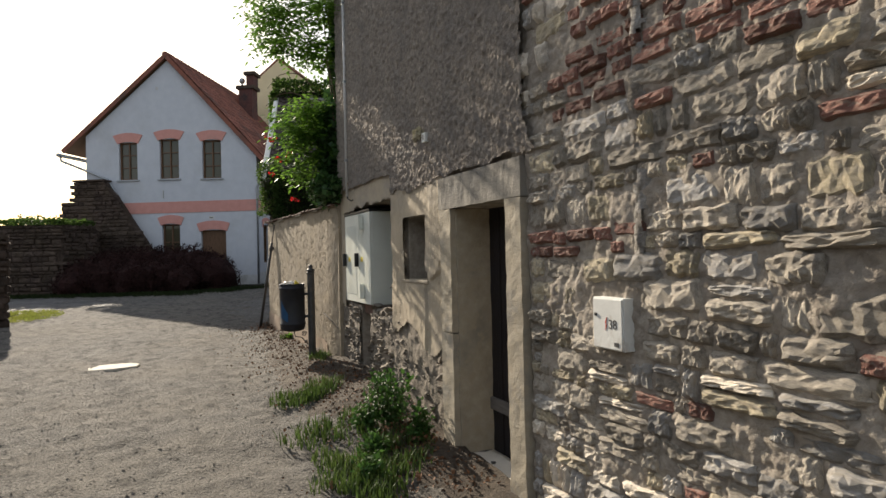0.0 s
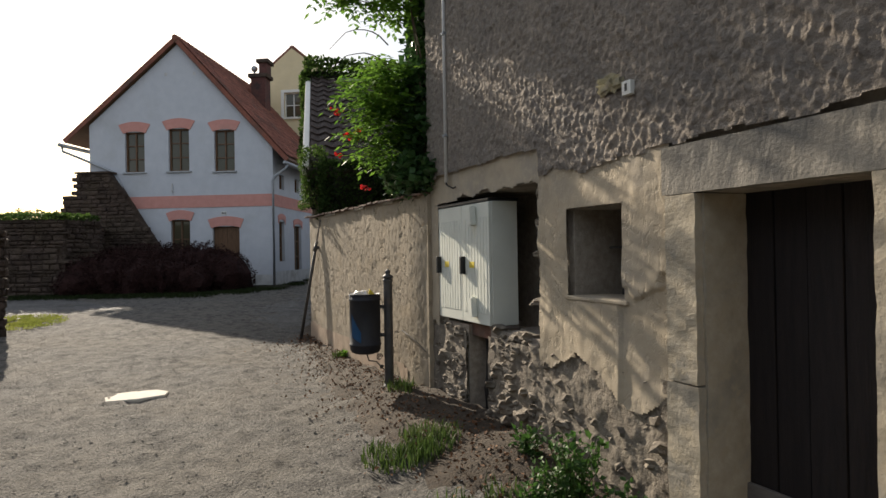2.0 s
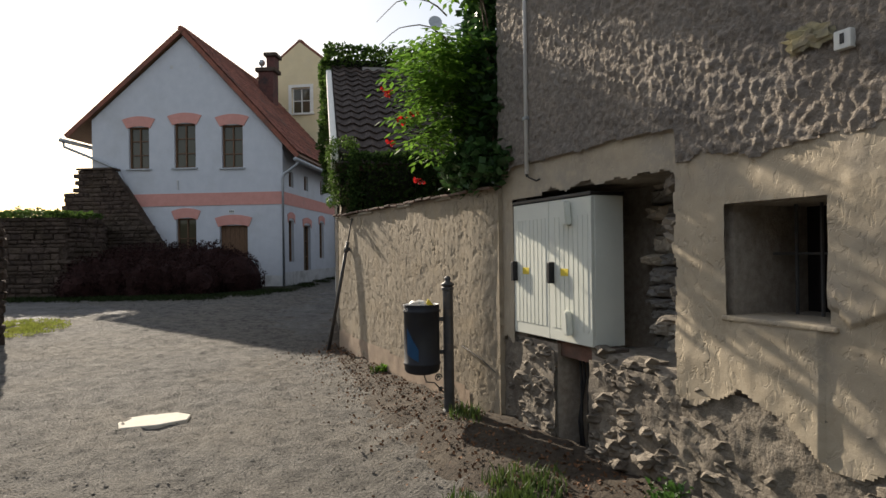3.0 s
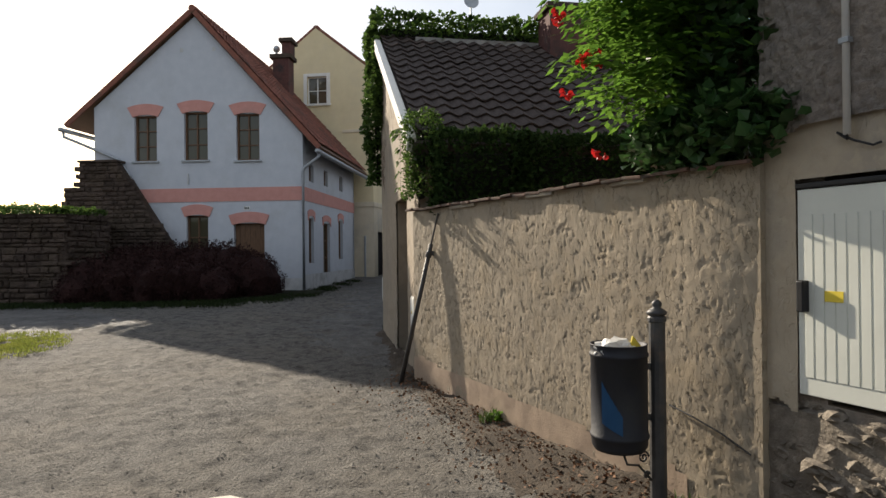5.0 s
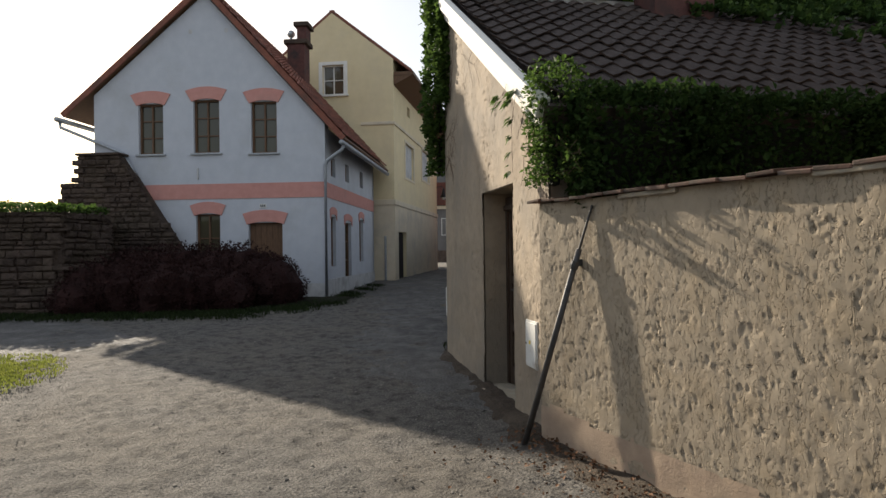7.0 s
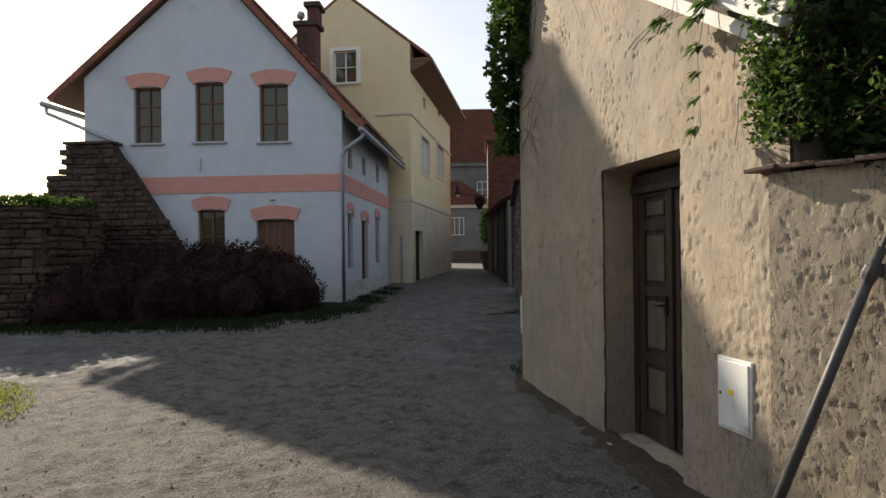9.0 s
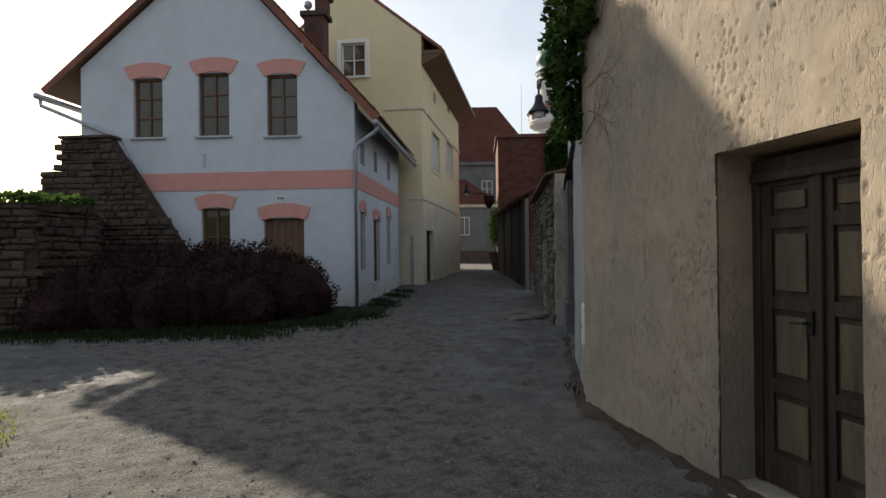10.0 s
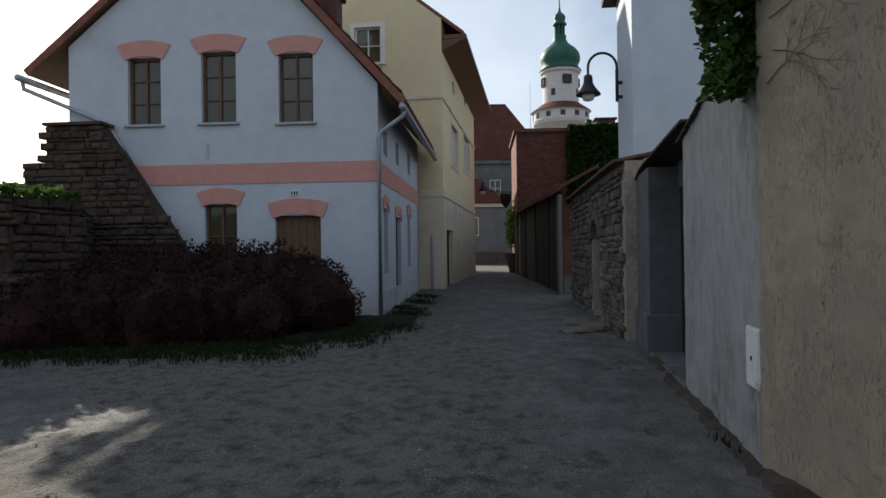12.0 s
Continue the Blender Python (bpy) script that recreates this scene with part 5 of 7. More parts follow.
def add_stone(vs, fs, x0, x1, y0, y1, z0, z1, rng):
    """A rough block: a front face with rounded, uneven edges and straight sides into the mortar."""
    n = len(vs)
    bx_, bz = min(0.03, (x1 - x0) * 0.18), min(0.022, (z1 - z0) * 0.22)
    j = lambda s: rng.uniform(-s, s)
    ring = ((x0, z0), (x1, z0), (x1, z1), (x0, z1))
    inner = ((x0 + bx_, z0 + bz), (x1 - bx_, z0 + bz), (x1 - bx_, z1 - bz), (x0 + bx_, z1 - bz))
    vs += [(x, y1, z) for x, z in ring]
    vs += [(x + j(bx_ * 0.5), y0 + 0.018 + j(0.006), z + j(bz * 0.5)) for x, z in ring]
    vs += [(x + j(bx_ * 0.5), y0 + j(0.008), z + j(bz * 0.5)) for x, z in inner]
    vs.append(((x0 + x1) / 2 + j(bx_), y0 - 0.006 + j(0.008), (z0 + z1) / 2 + j(bz)))
    for k in range(4):
        l = (k + 1) % 4
        fs += [(n + k, n + l, n + 4 + l, n + 4 + k), (n + 4 + k, n + 4 + l, n + 8 + l, n + 8 + k), (n + 8 + k, n + 8 + l, n + 12)]


def buttress():
    b = thing("buttress", HOUSE, "dark stepped rubble stone buttress against the white house", "buttress", kind="structure")
    top = lambda u: 4.84 if -7.35 < u < -6.05 else (3.95 if -7.85 < u <= -7.35 else (4.84 - (u + 6.05) * 1.55 if u >= -6.05 else 3.0))
    bm = bmesh.new()
    prism(bm, [(-7.85, 0.0), (-4.2, 0.0), (-4.2, 1.9), (-6.05, 4.76), (-7.33, 4.76), (-7.33, 3.9), (-7.85, 3.9)], -0.45, -0.03)
    part("core", bm, "dark_stone", b)
    rubble("stones", HOUSE, top, -7.85, -4.0, 0.2, -0.47, -0.3, 11, "dark_stone", b)["kind"] = "stuff"
    part("cap", bx(-7.36, -6.0, -0.55, -0.03, 4.80, 4.87, bevel=0.01), "dark_stone", b)


buttress()
GARDEN = (((-12.0, 27.4), (-3.15, 24.45)), ((-3.15, 24.45), (-2.37, 25.66)), ((-2.37, 25.66), (-2.45, 28.85)))


def garden_walls():
    """The old wall beside the barberries, bent at its end, and the end of another one nearer by."""
    for k, ((x0, y0), (x1, y1)) in enumerate(GARDEN + (((-8.4, 14.3), (-2.93, 15.0)),)):
        l, a = math.hypot(x1 - x0, y1 - y0), math.degrees(math.atan2(y1 - y0, x1 - x0))
        m = pose(x0, y0, 0, 0, 0, a)
        top = (2.92, 2.90, 2.88, 2.28)[k]
        near = k == 3
        w = wall("wall_garden_near" if near else "wall_garden", m, "dark old rubble garden wall overgrown with ivy" if not near else "dark rubble wall end beside the grass", 0.0, l - 0.002, -0.2, top - 0.06, 0.03, 0.5, mt="dark_stone")
        rubble("stones", None, lambda u: top - 0.05 + 0.08 * fbm(u * 1.5, k, 3, 2), 0.1, l - 0.2, 0.15, -0.02, 0.1, 12 + k, "dark_stone", w)["kind"] = "stuff"
        if near:
            e = rubble("stones", None, lambda u: top, 0.1, 0.45, 0.15, -0.02, 0.1, 31, "dark_stone", w)
            e.matrix_local = pose(l, 0, 0, 0, 0, 90)
            e["kind"] = "stuff"


garden_walls()


# ---- far end of the lane ----
def street_right():
    # tall blue-grey house behind the gateway
    h = thing("grey_house", pose(7.1, 22.5, 0, 0, 0, -32), "tall plain blue-grey rendered house behind the gateway", "house")
    part("wall", bx(0.0, 7.0, 0.0, 0.35, 0.2, 7.4), "blue_wall", h)
    part("wall", bx(0.0, 0.35, 0.36, 1.9, 0.2, 7.4), "blue_wall", h)
    part("wall", bx(0.0, 7.0, 1.9, 2.2, 0.2, 7.4), "blue_wall", h)
    part("roof", bx(-0.3, 7.2, -0.35, 2.5, 7.4, 7.55, bevel=0.02), "roof_dark", h)
    bm = bmesh.new()
    panel(bm, -0.15, 2.2, 0.2, 2.95, 0.0, 0.16, holes=((0.35, 1.75, 0.2, 2.4),), cuts=[((0, 0, 2.95), (0.09, 0, 1))])
    part("lower_wall", bm, "gate_render", h, "dark grey rendered lower wall").matrix_local = pose(-0.17, 0, 0, 0, 0, 90) @ Matrix.Diagonal((1, -1, 1, 1))
    part("doorway", bx(-0.05, -0.02, 0.35, 1.75, 0.3, 2.4), "dark_wood", h, "dark plank door")
    part("lower_roof", bx(-0.24, 0.0, -0.2, 2.25, 2.955, 2.99), "roof_dark", h)
    dish = thing("satellite_dish", pose(7.1, 22.5, 0, 0, 0, -32) @ pose(0.28, 1.63, 7.55), "small round dish on a thin mast over the grey house", "antenna")
    bm = bmesh.new()
    tube(bm, [(0, 0, -0.02), (0, 0, 2.1)], 0.025, 8)
    part("mast", bm, "zinc", dish)
    bm = bmesh.new()
    lathe(bm, [(0.0, 0.0), (0.12, 0.015), (0.22, 0.06), (0.24, 0.08), (0.22, 0.075), (0.10, 0.03)], 18)
    part("reflector", bm, "zinc", dish, "round grey reflector", smooth=True).matrix_local = pose(0.0, -0.04, 2.12, 78, 0, 20)
    lamp = thing("street_lamp", pose(7.75, 23.75, 5.2, 0, 0, -26), "black bell-shaped street lamp on a curved wall bracket", "street lamp")
    part("wall_plate", bx(-0.03, 0.12, -0.03, 0.03, 0.18, 0.25, bevel=0.01), "black", lamp)
    part("wall_plate", bx(-0.03, 0.12, -0.03, 0.03, -0.12, -0.05, bevel=0.01), "black", lamp)
    bm = bmesh.new()
    tube(bm, [(0, 0, -0.18), (0, 0, 0.5)], 0.035, 8)
    tube(bm, [(0, 0, 0.45)] + [(-0.30 + 0.30 * math.cos(a), 0, 0.55 + 0.30 * math.sin(a)) for a in [math.pi * k / 12 for k in range(13)]] + [(-0.6, 0, 0.36)], 0.028, 8)
    part("bracket", bm, "black", lamp, smooth=True)
    bm = bmesh.new()
    lathe(bm, [(0.05, 0.40), (0.09, 0.36), (0.10, 0.22), (0.15, 0.12), (0.25, 0.0), (0.26, -0.03), (0.22, -0.03)], 20, (-0.6, 0, 0))
    part("shade", bm, "black", lamp, smooth=True)
    bm = bmesh.new()
    lathe(bm, [(0.13, -0.025), (0.13, -0.09), (0.10, -0.14), (0.04, -0.16)], 16, (-0.6, 0, 0))
    part("bowl", bm, "box_white", lamp, "pale glass bowl", smooth=True)
    # stone wall with an arched door
    w = wall("wall_lane_stone", pose(9.6, 28.2, 0, 0, 0, 241), "coursed rubble stone wall with a tile top", 0.7, 8.3, 0.2, 3.3, 0.02, 0.4, mt="mortar", holes=((4.6, 5.65, 0.2, 2.45),))
    low = lambda u: 3.25
    rubble("stones", None, low, 0.7, 4.25, 0.4, 0.0, 0.1, 21, "stone_lane_shade", w, label="grey-brown coursed stones")["kind"] = "stuff"
    rubble("stones", None, low, 5.95, 8.0, 0.4, 0.0, 0.1, 22, "stone_lane_shade", w, label="grey-brown coursed stones")["kind"] = "stuff"
    rubble("stones", None, low, 4.6, 5.6, 2.5, 0.0, 0.1, 23, "stone_lane_shade", w, label="grey-brown coursed stones")["kind"] = "stuff"
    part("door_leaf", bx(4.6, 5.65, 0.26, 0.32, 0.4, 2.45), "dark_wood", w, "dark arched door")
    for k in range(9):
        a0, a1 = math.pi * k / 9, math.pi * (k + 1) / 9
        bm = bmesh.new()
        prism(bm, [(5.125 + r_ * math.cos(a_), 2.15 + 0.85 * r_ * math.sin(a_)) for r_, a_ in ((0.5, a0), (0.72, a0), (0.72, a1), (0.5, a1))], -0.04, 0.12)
        part("arch_stone", bm, "stone_lane_shade", w)
    for k in range(19):
        ob = part("cap_tile", bx(0, 0.41, -0.16, 0.5, 0, 0.05, bevel=0.012), "tile_cap", w)
        ob.matrix_local = pose(0.6 + 0.405 * k, 0, 3.30 + 0.012 * (k % 2), 9 + (k * 7) % 4, 0, 0)
    # brick building and its lean-to
    s = thing("brick_house", pose(14.9, 40.2, 0, 0, 0, -27), "old red brick house end beside the lane", "house")
    part("wall", bx(0.0, 6.0, 0.02, 5.0, 0.2, 7.7), "brick_lane_shade", s)
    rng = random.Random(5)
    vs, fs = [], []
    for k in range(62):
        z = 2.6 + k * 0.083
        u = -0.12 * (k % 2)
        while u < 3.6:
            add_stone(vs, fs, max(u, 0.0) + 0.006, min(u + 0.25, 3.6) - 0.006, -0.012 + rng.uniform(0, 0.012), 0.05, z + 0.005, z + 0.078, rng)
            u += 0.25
    raw("bricks", vs, fs, "brick_lane_shade", s)["kind"] = "stuff"
    part("cornice", bx(-0.12, 6.1, -0.12, 5.1, 7.7, 7.88, bevel=0.02), "brick_lane_shade", s)
    part("chimney", bx(4.3, 5.25, 2.3, 3.1, 7.88, 8.7, bevel=0.02), "chimney_brick", s, "squat brown chimney")
    part("chimney_cap", bx(4.2, 5.35, 2.2, 3.2, 8.7, 8.8, bevel=0.02), "dark_stone", s)
    bm = bmesh.new()
    lathe(bm, [(0.12, 7.87), (0.12, 8.6), (0.17, 8.62), (0.17, 8.75), (0.05, 8.8)], 10, (3.95, 2.6, 0))
    part("flue", bm, "black", s, "black metal flue")
    p = thing("lean_to", pose(15.1, 40.6, 0, 0, 0, 246), "dark timber lean-to with a tiled roof along the lane", "shed")
    for k in range(27):
        part("board", bx(k * 0.46, k * 0.46 + 0.45, 0.0 if k % 7 else -0.05, 0.05, 0.3, 3.75, bevel=0.004), "tarred_wood", p)
    bm = bmesh.new()
    prism(bm, [(-0.35, 3.62), (1.1, 4.4), (1.1, 4.5), (-0.35, 3.72)], -0.1, 12.6, Matrix(((0, 1, 0, 0), (1, 0, 0, 0), (0, 0, 1, 0), (0, 0, 0, 1))))
    part("roof", bm, "roof_far", p, "dull red tiled lean-to roof")
    for u_ in (2.0, 12.2):
        part("post", bx(u_, u_ + 0.35, -0.12, 0.0, 0.3, 3.6, bevel=0.02), "grey_wood", p, "grey weathered post")
    # plain house block added behind the yellow one to keep the lane in shade
    k = thing("shade_block_house", pose(0, 0, 0), "house-shaped block added behind the yellow house to shade the lane end", "house")
    part("wall", bx(8.5, 14.6, 48.5, 53.0, 0.4, 7.6), "far_render", k)
    bm = bmesh.new()
    prism(bm, [(8.2, 7.5), (14.9, 7.5), (11.55, 10.2)], 48.2, 53.3)
    part("roof", bm, "roof_far", k)
    # houses that close the lane
    f = thing("far_house", pose(27.0, 71.0, 0, 0, 0, -24), "grey-fronted house with a steep red roof closing the lane", "house")
    part("wall", bx(-6, 9.0, 0.0, 8.0, 0.5, 11.2), "far_render", f)
    bm = bmesh.new()
    prism(bm, [(-6.5, 11.1), (8.4, 11.1), (4.0, 16.6), (-5.0, 16.6)], -0.4, 8.4)
    part("roof", bm, "roof_far", f, "steep red tiled roof")
    part("cornice", bx(-6.2, 9.2, -0.3, 0.0, 10.7, 11.1), "far_render", f)
    for k in range(4):
        window_unit(f, pose(-4.0 + 3.2 * k, -0.14, 7.4), 1.1, 1.7, 2, 2, "white_trim")
        window_unit(f, pose(-4.0 + 3.2 * k, -0.14, 2.2), 1.1, 1.7, 2, 2, "white_trim")
    part("mast", bx(6.8, 6.84, 2.0, 2.04, 14.0, 19.5), "zinc", f)
    a = thing("far_annexe", pose(24.5, 62.0, 0, 0, 0, -24), "low grey annexe with a red roof at the lane end", "house")
    part("wall", bx(-3.0, 1.7, 0.0, 5.0, 0.5, 6.2), "far_render", a)
    bm = bmesh.new()
    prism(bm, [(-3.4, 6.1), (2.0, 6.1), (-0.9, 8.2), (-3.4, 8.2)], -0.4, 5.4)
    part("roof", bm, "roof_far", a, "red tiled roof")
    part("cornice", bx(-3.1, 1.8, -0.15, 0.0, 5.75, 6.05), "cream", a, "pale eaves moulding")
    window_unit(a, pose(-1.9, -0.14, 3.3), 1.3, 1.6, 3, 1, "white_trim")
    part("plinth", bx(-3.05, 1.75, -0.1, 0.0, 0.6, 1.9), "dark_stone", a)


street_right()


def church_tower():
    t = thing("church_tower", pose(72.0, 120.4, 0), "white round tower with a gallery and green copper onion dome", "tower")
    bm = bmesh.new()
    lathe(bm, [(4.0, 0), (4.0, 25.8), (5.4, 26.8), (5.6, 27.4), (5.4, 27.5), (5.4, 29.0), (5.7, 29.1), (5.6, 29.3)], 32)
    part("shaft", bm, "tower_white", t)
    bm = bmesh.new()
    lathe(bm, [(5.9, 29.3), (3.7, 30.9), (3.6, 30.7)], 32)
    part("gallery_roof", bm, "roof_far", t, "red tiled gallery roof")
    bm = bmesh.new()
    lathe(bm, [(3.5, 29.5), (3.5, 36.8), (3.9, 37.0), (4.0, 37.4), (3.8, 37.6)], 32)
    part("drum", bm, "tower_white", t)
    bm = bmesh.new()
    lathe(bm, [(4.15, 37.5), (3.6, 38.1), (3.45, 38.5), (3.8, 39.3), (3.95, 40.0), (3.75, 40.9), (3.1, 41.8), (2.2, 42.5), (1.6, 43.1), (1.3, 43.7), (1.25, 44.3), (1.3, 44.5)], 24)
    part("dome", bm, "copper", t, "green copper onion dome", smooth=True)
    bm = bmesh.new()
    lathe(bm, [(0.55, 44.5), (0.55, 46.7)], 12)
    for k in range(8):
        c_ = (0.88 * math.cos(k * math.pi / 4), 0.88 * math.sin(k * math.pi / 4))
        tube(bm, [(*c_, 44.4), (*c_, 46.8)], 0.16, 6)
    part("lantern", bm, "copper", t, "open copper lantern")
    bm = bmesh.new()
    lathe(bm, [(1.2, 46.6), (1.4, 46.8), (1.35, 47.0), (0.95, 47.3), (1.15, 47.9), (1.18, 48.3), (0.9, 48.8), (0.35, 49.3), (0.16, 50.2), (0.08, 52.0), (0.24, 52.2), (0.24, 52.5), (0.05, 52.8)], 16)
    part("cupola", bm, "copper", t, "green copper cupola and spire", smooth=True)
    for k in range(12):
        a = 2 * math.pi * k / 12
        o = part("opening", bx(-0.45, 0.45, -0.1, 0.1, 27.85, 28.8), "dark_stone", t)
        o.matrix_local = pose(5.36 * math.cos(a), 5.36 * math.sin(a), 0, 0, 0, math.degrees(a) + 90)
    for k in range(4):
        a = radians(-58 - 45 + 90 * k)
        o = part("clock", bx(-0.9, 0.9, -0.08, 0.08, 34.3, 36.1, bevel=0.3), "dark_stone", t, "dark clock face")
        o.matrix_local = pose(3.5 * math.cos(a), 3.5 * math.sin(a), 0, 0, 0, math.degrees(a) + 90)
        a += radians(45)
        o = part("window", bx(-0.4, 0.4, -0.06, 0.06, 32.2, 33.5), "dark_stone", t)
        o.matrix_local = pose(3.5 * math.cos(a), 3.5 * math.sin(a), 0, 0, 0, math.degrees(a) + 90)


church_tower()


# ---- plants ----
def in_blob(rng, c, r, shell=0.55):
    """A random place in an ellipsoid, denser towards its surface."""
    d = Vector((rng.gauss(0, 1), rng.gauss(0, 1), rng.gauss(0, 1))).normalized()
    k = rng.uniform(shell, 1.0) ** 0.7 * (1 + 0.22 * fbm(d.x * 2 + c[0], d.y * 2 + c[1], d.z * 2, 3))
    return Vector((c[0] + d.x * r[0] * k, c[1] + d.y * r[1] * k, c[2] + d.z * r[2] * k))


def sprays(blobs, count, rng, length=0.24, leaflet=0.06, pairs=4):
    """Feathered leaves: drooping stalks with leaflets in pairs and one at the tip."""
    vs, fs = [], []
    total = sum(b[1][0] * b[1][1] * b[1][2] for b in blobs)
    for c, r in blobs:
        for _ in range(int(count * r[0] * r[1] * r[2] / total)):
            p = in_blob(rng, c, r)
            a = rng.uniform(0, 6.283)
            out = Vector((math.cos(a), math.sin(a), rng.uniform(-0.1, 0.6)))
            side = Vector((-out.y, out.x, 0)).normalized()
            for k in range(1, pairs + 1):
                t = k / pairs
                q = p + out * length * t + Vector((0, 0, -0.16 * length * 4 * t * t * 0.6))
                for s in ((-1, 1) if k < pairs else (0,)):
                    d = (side * s * 0.9 + out * 0.45 + Vector((0, 0, -0.35 + rng.uniform(-0.25, 0.25)))).normalized()
                    w = d.cross(Vector((rng.uniform(-0.4, 0.4), rng.uniform(-0.4, 0.4), 1))).normalized()
                    l = leaflet * rng.uniform(0.75, 1.25)
                    n = len(vs)
                    vs += [tuple(q), tuple(q + d * l * 0.4 + w * l * 0.24), tuple(q + d * l), tuple(q + d * l * 0.4 - w * l * 0.24)]
                    fs.append((n, n + 1, n + 2, n + 3))
    return vs, fs


def trumpet_vine():
    rng = random.Random(21)
    v = thing("trumpet_vine", pose(0, 0, 0), "lush green trumpet vine with red flowers over the wall corner", "climbing plant")
    bright = [((1.70, 8.22, 2.90), (0.30, 0.34, 0.40)), ((1.66, 8.20, 3.28), (0.34, 0.40, 0.30)), ((1.85, 8.10, 4.18), (0.30, 0.40, 0.17)), ((1.42, 8.40, 4.28), (0.24, 0.30, 0.10)),
              ((1.92, 7.9, 4.80), (0.25, 0.40, 0.40)), ((1.85, 8.5, 3.45), (0.24, 0.26, 0.25)), ((1.35, 8.42, 4.62), (0.28, 0.35, 0.32)), ((1.22, 8.55, 5.3), (0.26, 0.4, 0.28)), ((1.15, 8.8, 5.5), (0.2, 0.4, 0.14))]
    vs, fs = sprays(bright, 1750, rng, 0.26, 0.078)
    raw("foliage", vs, fs, "leaf", v, "fresh green feathered leaves")
    dark = [((2.04, 8.05, 3.05), (0.27, 0.50, 0.70)), ((2.14, 7.95, 4.4), (0.20, 0.42, 0.9)), ((1.86, 8.0, 2.42), (0.20, 0.60, 0.22)), ((2.22, 8.4, 3.9), (0.2, 0.4, 0.9)), ((2.1, 7.8, 5.3), (0.2, 0.35, 0.5))]
    places = [in_blob(rng, c, r, 0.35) for c, r in dark for _ in range(int(18000 * r[0] * r[1] * r[2] + 900))]
    vs, fs = leaves(places, 0.075, rng, "ivy")
    raw("ivy_foliage", vs, fs, "leaf_dark", v, "dark glossy ivy leaves")
    for k in range(4):
        bm = bmesh.new()
        x, y = 2.05 + rng.uniform(-0.1, 0.15), 7.85 + rng.uniform(-0.1, 0.6)
        pts = [(x, y, 2.25)]
        for j in range(9):
            x, y = x + rng.uniform(-0.07, 0.05), y + rng.uniform(-0.09, 0.12)
            pts.append((x, y, 2.25 + 0.36 * (j + 1)))
        tube(bm, pts, 0.010, 5, 0.004)
        part("stem", bm, "bark", v)
    for k in range(6):
        bm = bmesh.new()
        y0 = 8.1 + 0.08 * k
        pts = [(1.75, y0, 3.2 + 0.3 * k)]
        for j in range(7):
            q = pts[-1]
            pts.append((q[0] - 0.07 + rng.uniform(-0.03, 0.03), q[1] + 0.06 + rng.uniform(-0.05, 0.05), q[2] + 0.10 - 0.03 * j))
        tube(bm, pts, 0.008, 5, 0.003)
        part("stem", bm, "bark", v)
    for x, y, z in ((1.32, 8.30, 2.86), (1.38, 8.33, 2.85), (1.27, 8.35, 2.67), (1.54, 8.45, 2.36), (1.24, 8.4, 3.11), (1.30, 8.5, 3.14), (1.48, 8.48, 2.96)):
        bm = bmesh.new()
        for k in range(5):
            m = pose(rng.uniform(-0.03, 0.03), rng.uniform(-0.03, 0.03), rng.uniform(-0.02, 0.02), rng.uniform(60, 130), 0, rng.uniform(0, 360))
            n0 = len(bm.verts)
            lathe(bm, [(0.004, 0.0), (0.006, 0.022), (0.009, 0.036), (0.019, 0.045)], 7, closed=False)
            bm.verts.ensure_lookup_table()
            bmesh.ops.transform(bm, matrix=m, verts=bm.verts[n0:])
        f = part("flower", bm, "flower", v, "red trumpet flower cluster")
        f.location = (x, y, z)


trumpet_vine()


def cover(m, name, label, boxes_, per_m2, size, mt, seed, kind="ivy", category="ivy"):
    """Leaves clothing box-shaped masses (x0, x1, y0, y1, z0, z1) in a building's frame, on a solid core coloured as
    inner shade.
    """
    rng = random.Random(seed)
    t = thing(name, m, label, category)
    places = []
    for x0, x1, y0, y1, z0, z1 in boxes_:
        faces_ = (("x", x0, (y1 - y0) * (z1 - z0)), ("x", x1, (y1 - y0) * (z1 - z0)), ("y", y0, (x1 - x0) * (z1 - z0)), ("y", y1, (x1 - x0) * (z1 - z0)), ("z", z1, (x1 - x0) * (y1 - y0)))
        for ax, val, area in faces_:
            for _ in range(int(area * per_m2)):
                p = Vector((rng.uniform(x0, x1), rng.uniform(y0, y1), rng.uniform(z0, z1)))
                p["xyz".index(ax)] = val
                bump = 0.07 * fbm(p.x * 2.2, p.y * 2.2, p.z * 2.2, 3) + rng.uniform(-0.07, 0.03)
                ctr = Vector(((x0 + x1) / 2, (y0 + y1) / 2, (z0 + z1) / 2))
                p += Vector([(1 if p[i] > ctr[i] else -1) * bump if "xyz"[i] == ax else rng.uniform(-0.03, 0.03) for i in range(3)])
                places.append(p)
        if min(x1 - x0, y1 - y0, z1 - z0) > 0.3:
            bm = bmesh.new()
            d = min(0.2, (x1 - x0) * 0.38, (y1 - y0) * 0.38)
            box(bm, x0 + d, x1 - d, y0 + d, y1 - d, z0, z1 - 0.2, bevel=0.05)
            part("twig_body", bm, "foliage_shade", t, "solid dark core that fills the foliage")
    vs, fs = leaves(places, size, rng, kind)
    raw("foliage", vs, fs, mt, t)
    return t


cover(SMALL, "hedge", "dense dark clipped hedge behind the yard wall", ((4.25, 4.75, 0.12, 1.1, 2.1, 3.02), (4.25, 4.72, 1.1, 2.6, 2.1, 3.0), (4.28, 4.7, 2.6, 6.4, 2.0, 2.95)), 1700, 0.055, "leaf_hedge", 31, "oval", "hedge")
